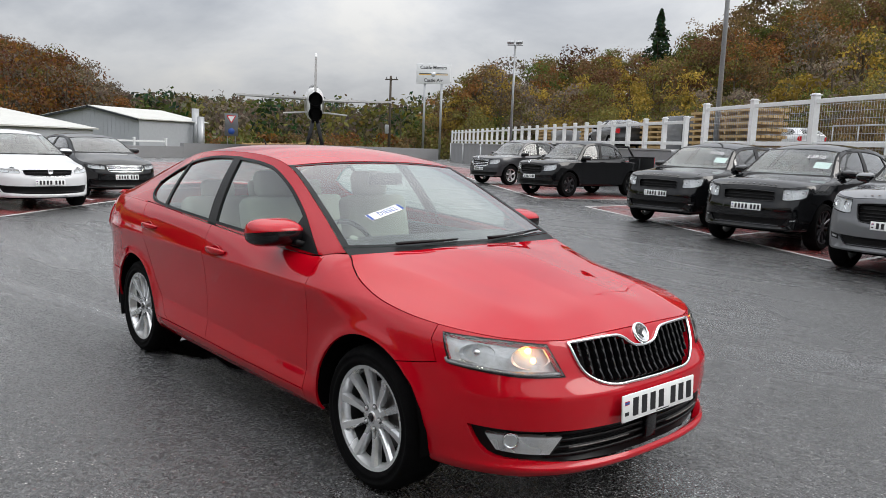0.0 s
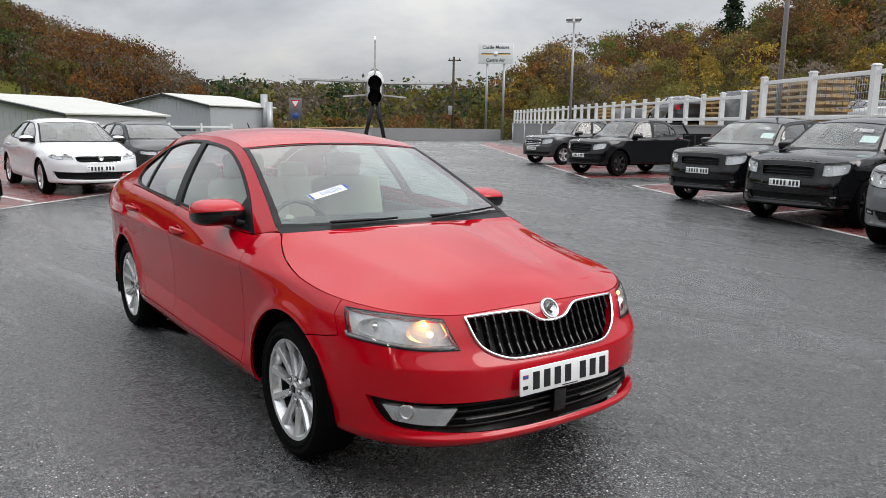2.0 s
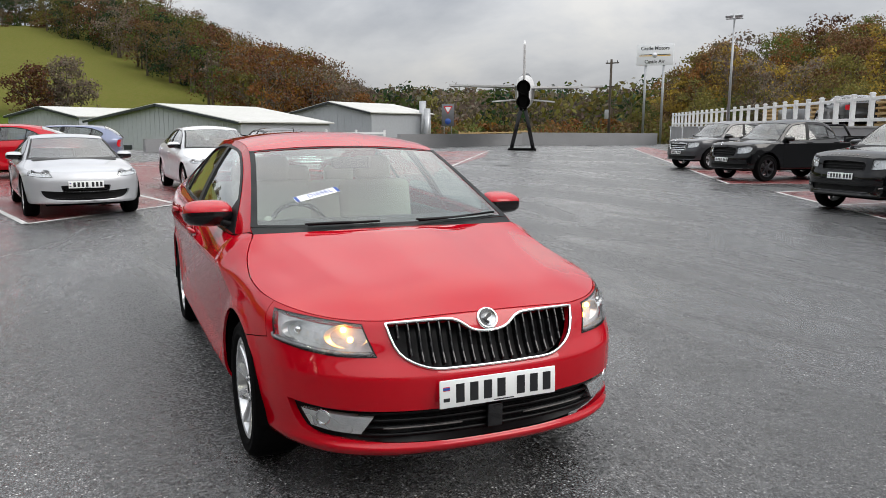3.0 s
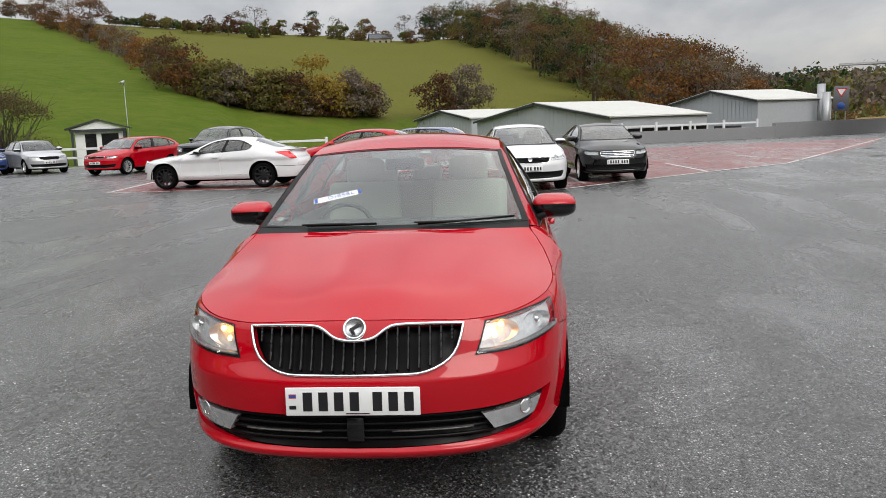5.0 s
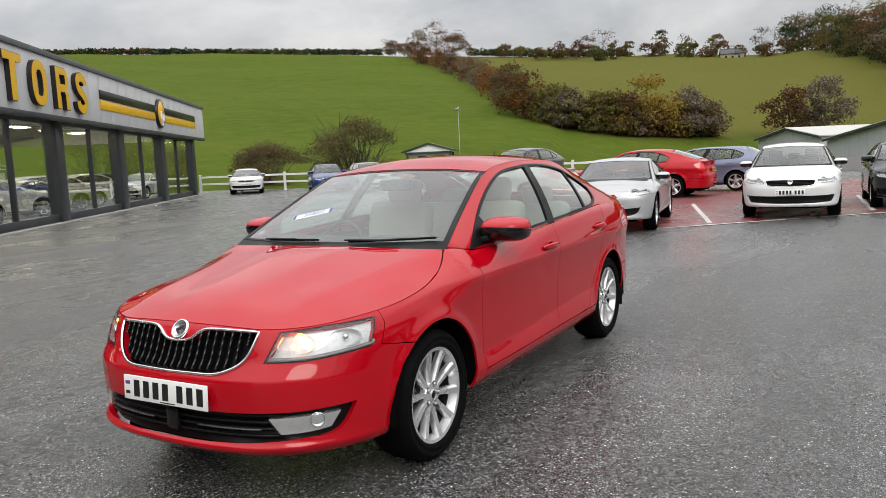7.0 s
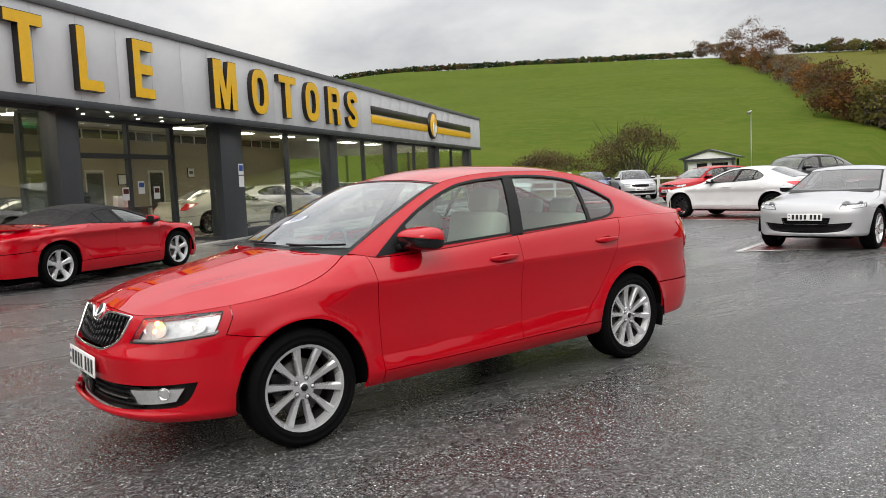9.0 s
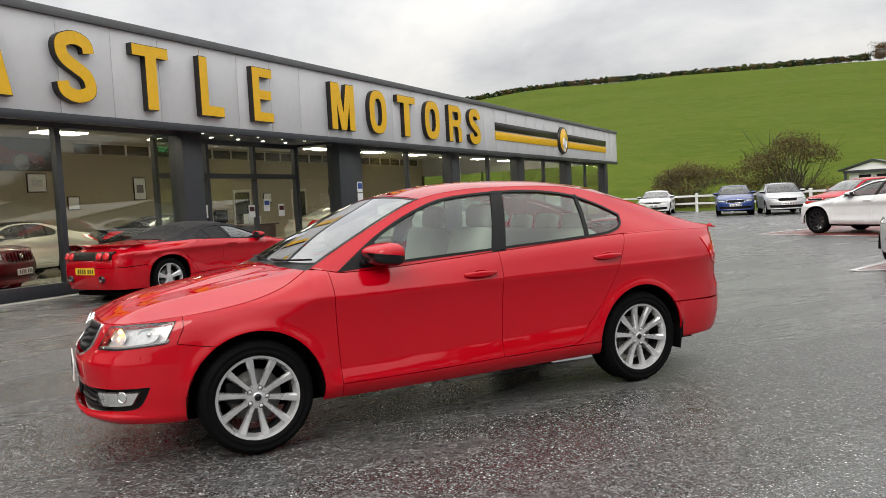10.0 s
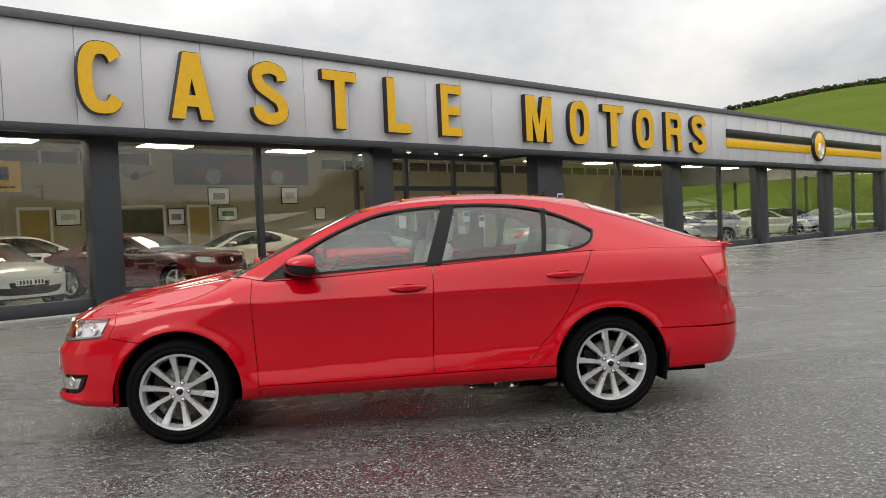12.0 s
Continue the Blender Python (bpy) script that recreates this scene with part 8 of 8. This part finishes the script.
leaf_nodes()
RUST, BROWN, OLIVE, GOLD = (0.205, 0.098, 0.034), (0.165, 0.112, 0.052), (0.155, 0.138, 0.042), (0.30, 0.21, 0.045)
GREEN, BARE, DEEP_GREEN, UMBER = (0.095, 0.120, 0.034), (0.175, 0.140, 0.105), (0.035, 0.062, 0.028), (0.135, 0.072, 0.036)


def foliage(name, plants, label, category, seed=1, kind="stuff", trunk=True):
    """Crowns of many small leaves, and trunks, as one mesh. plants: (x, y, z, height, width, tint, leaves, leaf size, shape)."""
    rng = np.random.default_rng(seed)
    V, T, n_leaf = [], [], 0
    trunks_v, trunks_f = [], []
    for x, y, z, h, w, tint, n, size, shape in plants:
        blobs = rng.integers(40, 50) if shape == "cone" else rng.integers(14, 22)
        a, u = rng.uniform(0, 2 * math.pi, blobs), rng.uniform(0, 1, blobs)
        if shape == "cone":
            zc = 0.12 + 0.86 * u
            rad = (1 - zc) * 0.5 + 0.03
            cen = np.stack([np.cos(a) * rad * 0.5 * w, np.sin(a) * rad * 0.5 * w, zc * h], -1)
            br = np.maximum(rad * 0.62 * w, 0.05 * w)
        else:
            base = 0.07 if shape == "tree" else 0.02
            zc = base + (0.88 - base) * u
            rad = np.sqrt(np.clip(1 - (2 * (u - 0.45)) ** 2, 0.12, 1))
            cen = np.stack([np.cos(a) * rad * 0.34 * w, np.sin(a) * rad * 0.34 * w, zc * h], -1)
            br = rng.uniform(0.16, 0.27, blobs) * w
        k = rng.integers(0, blobs, n)
        d = rng.normal(size=(n, 3))
        d /= np.linalg.norm(d, axis=1)[:, None]
        d[:, 2] = np.where(d[:, 2] < -0.35, -d[:, 2] * 0.5, d[:, 2])
        c = cen[k] + d * (br[k] * rng.uniform(0.62, 1.06, n))[:, None] * [1, 1, 0.85]
        c[:, 2] = np.maximum(c[:, 2], 0.03 * h)
        if shape == "cone":
            # whorls of drooping boughs, long below and short above
            up = rng.uniform(0.04, 1.0, n) ** 1.15
            ring = np.floor(up * 17) / 17 + rng.uniform(0, 1, n) ** 2 / 17
            bough = np.floor(rng.uniform(0, 9, n)) * 0.698 + np.floor(up * 17) * 1.9 + rng.normal(size=n) * 0.16
            reach = (1 - ring) * 0.5 * w * (0.72 + 0.28 * np.sin(np.floor(up * 17) * 2.3 + bough * 1.7)) + 0.012 * w
            q = np.sqrt(rng.uniform(0, 1, n))
            c = np.stack([np.cos(bough) * reach * q, np.sin(bough) * reach * q, h * (0.06 + 0.94 * ring) - 0.22 * reach * q], -1)
            d = np.stack([np.cos(bough), np.sin(bough), np.full(n, 0.9)], -1)
        nrm = d + rng.normal(size=(n, 3)) * 0.55
        nrm /= np.linalg.norm(nrm, axis=1)[:, None]
        p = np.cross(nrm, rng.normal(size=(n, 3)))
        p /= np.linalg.norm(p, axis=1)[:, None] + 1e-9
        q = np.cross(nrm, p)
        s = (size * rng.uniform(0.55, 1.25, n))[:, None]
        c = c + [x, y, z]
        V.append(np.stack([c - p * s, c - q * s * 0.6, c + p * s, c + q * s * 0.6], 1).reshape(-1, 3))
        tone = np.array(tint) * rng.uniform(0.60, 1.0) * (1 + rng.normal(size=(n, 1)) * 0.10)
        tone = np.clip(tone + rng.normal(size=(n, 3)) * 0.008, 0.006, 0.6)
        T.append(np.repeat(np.c_[tone, np.ones(n)], 4, 0))
        n_leaf += n
        if trunk:
            b0 = len(trunks_v)
            rb = 0.018 * h + 0.05
            for i in range(5):
                t = 2 * math.pi * i / 5
                trunks_v += [(x + rb * math.cos(t), y + rb * math.sin(t), z - 0.4), (x + 0.3 * rb * math.cos(t), y + 0.3 * rb * math.sin(t), z + 0.72 * h)]
            trunks_f += [(b0 + 2 * i, b0 + 2 * ((i + 1) % 5), b0 + 2 * ((i + 1) % 5) + 1, b0 + 2 * i + 1) for i in range(5)]
            for i in range(4):
                t, zz = rng.uniform(0, 2 * math.pi), z + h * rng.uniform(0.28, 0.5)
                L = w * 0.36
                e = (x + L * math.cos(t), y + L * math.sin(t), zz + L * rng.uniform(0.5, 1.1))
                b0 = len(trunks_v)
                r = rb * 0.4
                trunks_v += [(x - r * math.sin(t), y + r * math.cos(t), zz), (x + r * math.sin(t), y - r * math.cos(t), zz), (x, y, zz + 1.6 * r), e]
                trunks_f += [(b0, b0 + 1, b0 + 3), (b0 + 1, b0 + 2, b0 + 3), (b0 + 2, b0, b0 + 3)]
    V, T = np.concatenate(V), np.concatenate(T)
    faces = np.arange(len(V)).reshape(-1, 4)
    me = bpy.data.meshes.new(name)
    nv = len(V)
    me.from_pydata([], [], [])
    allv = np.r_[V, np.array(trunks_v).reshape(-1, 3)]
    me.from_pydata([tuple(v) for v in allv], [], [tuple(f) for f in faces] + [tuple(i + nv for i in f) for f in trunks_f])
    col = np.r_[T, np.tile([*BARE, 1.0], (len(trunks_v), 1)) * [0.7, 0.7, 0.7, 1]]
    me.color_attributes.new("tint", "FLOAT_COLOR", "POINT").data.foreach_set("color", col.reshape(-1))
    me.materials.append(LEAF)
    return tagged(new(name, me), label, category, kind=kind)


def scatter(n, azs, rs, heights, tints, leaves, size, seed, shape="tree", wide=(0.6, 0.95), accept=None, lift=0.0):
    rng = np.random.default_rng(seed)
    out = []
    while len(out) < n:
        az, q = rng.uniform(*azs), rng.uniform()
        r = (rs(az) if callable(rs) else rs)
        r = r[0] + (r[1] - r[0]) * q
        if accept and not accept(az, r):
            continue
        h = rng.uniform(*heights)
        out.append((*ground_place(az, r)[:2], ground_place(az, r)[2] + lift, h, h * rng.uniform(*wide), tints[rng.integers(len(tints))], leaves, size, shape))
    return out


# the wooded bank behind the raised yard: scrub below, trees above
plants = scatter(150, (100, 141), lambda a: (float(START(a)) + 1, float(START(a)) + 22), (2.2, 5.0), (OLIVE, BROWN, BARE, GREEN, OLIVE, BROWN, GOLD), 700, 0.13, 11, "bush", (0.8, 1.3))
plants += scatter(190, (100, 140.5), lambda a: (float(START(a)) + 14, float(CREST(a)) + 14), (4.5, 8.0), (OLIVE, BROWN, RUST, BARE, OLIVE, BROWN, UMBER, GOLD), 800, 0.17, 12)
plants += scatter(60, (113, 133), lambda a: (float(CREST(a)) - 30, float(CREST(a)) + 16), (5.0, 8.5), (OLIVE, BROWN, RUST, GREEN), 850, 0.17, 13)
plants += scatter(46, (107, 122), lambda a: (float(CREST(a)) - 24, float(CREST(a)) + 8), (6.5, 10.5), (OLIVE, BROWN, UMBER, BROWN, GREEN), 900, 0.19, 14)
plants = [(*p[:5], tuple(k * 1.32 for k in p[5]), *p[6:]) for p in plants]
foliage("wooded_bank", plants, "autumn scrub and trees in brown, rust and olive on a bank", "woodland", 21)
# the wood on the hill beyond the sheds
def wood_edge(az, r):
    el = math.degrees(math.atan2(ground_place(az, r)[2], r))
    return el > float(np.interp(az % 360, [172, 174.8, 178.2, 180.5, 183.5, 187], [0.3, 2.2, 4.2, 5.0, 6.0, 6.3])) if az > 172 or az < -170 else True


plants = scatter(150, (161.5, 172), lambda a: (float(START(a)) + 8, float(CREST(a)) + 10), (9, 14.5), (BROWN, RUST, RUST, UMBER, BARE, OLIVE), 800, 0.27, 31, accept=wood_edge)
rng = np.random.default_rng(77)
while len(plants) < 330:
    az = rng.uniform(172, 187)
    a2 = az if az <= 180 else az - 360
    r = rng.uniform(float(START(a2)) + 15, float(CREST(a2)) + 14)
    g = ground_place(a2, r)
    el = math.degrees(math.atan2(g[2] - 1.4, r))
    if el < np.interp(az, [172, 174.8, 178.2, 180.5, 183.5, 187], [0.3, 2.0, 3.9, 4.8, 5.8, 6.2]):
        continue
    h = rng.uniform(10, 16)
    plants.append((*g, h, h * rng.uniform(0.6, 0.9), (BROWN, OLIVE, DEEP_GREEN, UMBER, BARE, GREEN)[rng.integers(6)], 800, 0.28, "tree"))
foliage("hillside_wood", plants, "dense autumn woodland in rust, brown and dark green on a hillside", "woodland", 33)
# the hedge that runs down between the fields, with its trees
plants = []
for i, az in enumerate(np.linspace(-146.8, -170.5, 78)):
    el = float(HEDGE_EL(az))
    r = r_at(az, min(el, float(TOP_EL(az)) - 0.1))
    h = rng.uniform(4.0, 7.5) * (1.0 if az > -158 else 0.85)
    plants.append((*ground_place(az + rng.normal() * 0.15, r), h, h * rng.uniform(0.9, 1.25), (BROWN, OLIVE, UMBER, BARE, GOLD if az < -160 else RUST)[rng.integers(5)], 1000, 0.22, "bush"))
for az, el, h, tn in ((-150.6, 6.9, 15, UMBER), (-149.2, 7.4, 11, BARE), (-151.8, 6.3, 12, UMBER), (-166.0, 1.0, 9, GOLD), (-168.5, 0.8, 7, BARE), (-177.5, 0.4, 9, BARE), (-176.3, 0.4, 7, BARE), (-175.0, 0.3, 8, UMBER)):
    plants.append((*ground_place(az, r_at(az, el)), h, h * 0.95, tn, 2600, 0.22, "bush" if el < 2 else "tree"))
foliage("field_hedge", plants, "overgrown autumn hedge with trees running down between two fields", "hedge", 34)
# low clipped hedge and trees along the skyline
plants = []
for az in np.linspace(-146.5, -117.0, 150):
    plants.append((*ground_place(az, float(CREST(az)) + 2), 2.3 + rng.uniform(-0.3, 0.5), 3.4, (DEEP_GREEN, GREEN, BROWN)[rng.integers(3)], 150, 0.42, "bush"))
for az in np.linspace(-153.0, -164.0, 50):
    plants.append((*ground_place(az, float(CREST(az)) + 2), 2.6 + rng.uniform(-0.4, 0.8), 3.6, (DEEP_GREEN, GREEN, BROWN)[rng.integers(3)], 150, 0.42, "bush"))
for az in np.linspace(-155.0, -178.0, 34):
    plants.append((*ground_place(az + rng.normal() * 0.3, float(CREST(az)) - rng.uniform(0, 26)), rng.uniform(3.5, 7.5), rng.uniform(4.5, 8), (OLIVE, BROWN, UMBER, GREEN)[rng.integers(4)], 420, 0.40, "bush"))
for az, h, tn in ((-162.6, 13, BARE), (-161.6, 10, BARE), (-166.6, 10, DEEP_GREEN), (-168.2, 8, BARE), (-170.3, 8, BROWN), (-173.2, 10, BARE), (-175.5, 13, BROWN), (-177.0, 15, OLIVE)):
    plants.append((*ground_place(az, float(CREST(az)) + 4), h, h * 0.85, tn, 620 if tn is BARE else 900, 0.30, "tree"))
for az in np.linspace(-105.5, -117.0, 40):
    plants.append((*ground_place(az + rng.normal() * 0.2, rng.uniform(150, 185)), rng.uniform(6, 9) * (1.15 if az > -113.5 else 0.8), 7, (BROWN, OLIVE, BARE, UMBER)[rng.integers(4)], 420, 0.36, "tree"))
foliage("skyline_hedge", plants, "dark hedge with scattered trees along the skyline", "hedge", 35)
# far wooded hills
plants = []
for i in range(520):
    az, r = rng.uniform(137, 163), rng.uniform(230, 960)
    plants.append((*ground_place(az, r), rng.uniform(9, 16), rng.uniform(12, 24), (BARE, OLIVE, GREEN, BARE, DEEP_GREEN)[rng.integers(5)], 130, 1.0, "bush"))
for i in range(60):
    az, r = rng.uniform(139, 158), rng.uniform(85, 150)
    plants.append((*ground_place(az, r), rng.uniform(2.0, 5.5), rng.uniform(4, 7), (GREEN, OLIVE, BROWN, RUST)[rng.integers(4)], 420, 0.26, "bush"))
foliage("valley_trees", plants, "distant woods and scrub along the valley", "woodland", 36)


def lone_tree(name, az, r, h, w, tint, leaves, size, label, shape="tree", seed=5):
    return foliage(name, [(*ground_place(az, r), h, w, tint, leaves, size, shape)], label, "tree", seed, "", True)


lone_tree("conifer", 124.1, 118, 12.8, 10.0, DEEP_GREEN, 5200, 0.24, "dark green conifer standing above the wooded bank", "cone", 6)
lone_tree("bare_tree", 135.6, 92, 10.5, 8.0, BARE, 900, 0.22, "bare grey-brown tree above the wooded bank", "tree", 7)
lone_tree("dark_tree", 129.5, 120, 8.5, 9.0, UMBER, 2200, 0.24, "rust-brown tree above the wooded bank", "tree", 8)
lone_tree("tall_tree", 117.6, 118, 11.5, 8.5, BROWN, 2600, 0.24, "tall autumn tree on the wooded bank", "tree", 9)


def twiggy(name, x, y, z, h, w, label, seed, leaves=5200):
    """A bare shrub: many thin stems that fork, with a haze of small leaves."""
    rng = np.random.default_rng(seed)
    sh = thing(name, label, "shrub", pose(x, y, z), "bare shrubs")
    bm = bmesh.new()
    for i in range(46):
        a, lean = rng.uniform(0, 2 * math.pi), rng.uniform(0.05, 0.62)
        L = h * rng.uniform(0.6, 1.0)
        p = Vector((math.cos(a) * 0.25, math.sin(a) * 0.25, 0))
        d = Vector((math.cos(a) * lean, math.sin(a) * lean, 1)).normalized()
        for j in range(3):
            q = p + d * L / 3
            tube(bm, p, q, 0.05 * (1 - j * 0.28), 4, 0.05 * (0.72 - j * 0.28) + 0.006)
            for k in range(2):
                e = q + (d + Vector(rng.normal(size=3)) * 0.55).normalized() * L * 0.24
                tube(bm, q, e, 0.018, 3, 0.006)
            p, d = q, (d + Vector(rng.normal(size=3)) * 0.16).normalized()
    tagged(part("stem", bm, BARK, sh), kind="stuff")
    crown = foliage("leaves", [(0, 0, 0.2, h * 0.97, w, (0.135, 0.105, 0.050), leaves * 2, 0.065, "bush")], "", "", seed, "", False)
    crown.parent = sh
    return sh


twiggy("bare_shrub", -37.0, -35.4, -0.8, 3.6, 5.0, "bare brown shrub behind the white fence", 41)
twiggy("bare_shrub", -43.2, -31.7, -0.8, 5.4, 7.4, "large bare brown shrub behind the white fence", 42, 8000)
twiggy("bare_shrub", -47.5, -42.5, -0.8, 3.6, 6.0, "bare brown shrub behind the white fence", 43)
farm = thing("farmhouse", "small pale farmhouse with a slate roof on the hill", "house", Matrix.Translation(ground_place(-171.3, 283)) @ pose(0, 0, -1.2, 0, 0, 15) @ Matrix.Scale(0.6, 4))
box("wall", (9, 12, 4.6), (0, 0, 2.3), CREAM, farm)
for k in (1, -1):
    box("roof", (6.2, 12.8, 0.25), (k * 2.4, 0, 6.0), SLATE, farm, pose(0, 0, 0, 0, k * 32, 0))
box("chimney", (0.8, 0.8, 1.6), (0, 4.5, 7.6), CONCRETE, farm)
for y in (-3.5, 0, 3.5):
    box("window", (0.1, 1.2, 1.3), (4.55, y, 2.6), GLOSS_BLACK, farm)
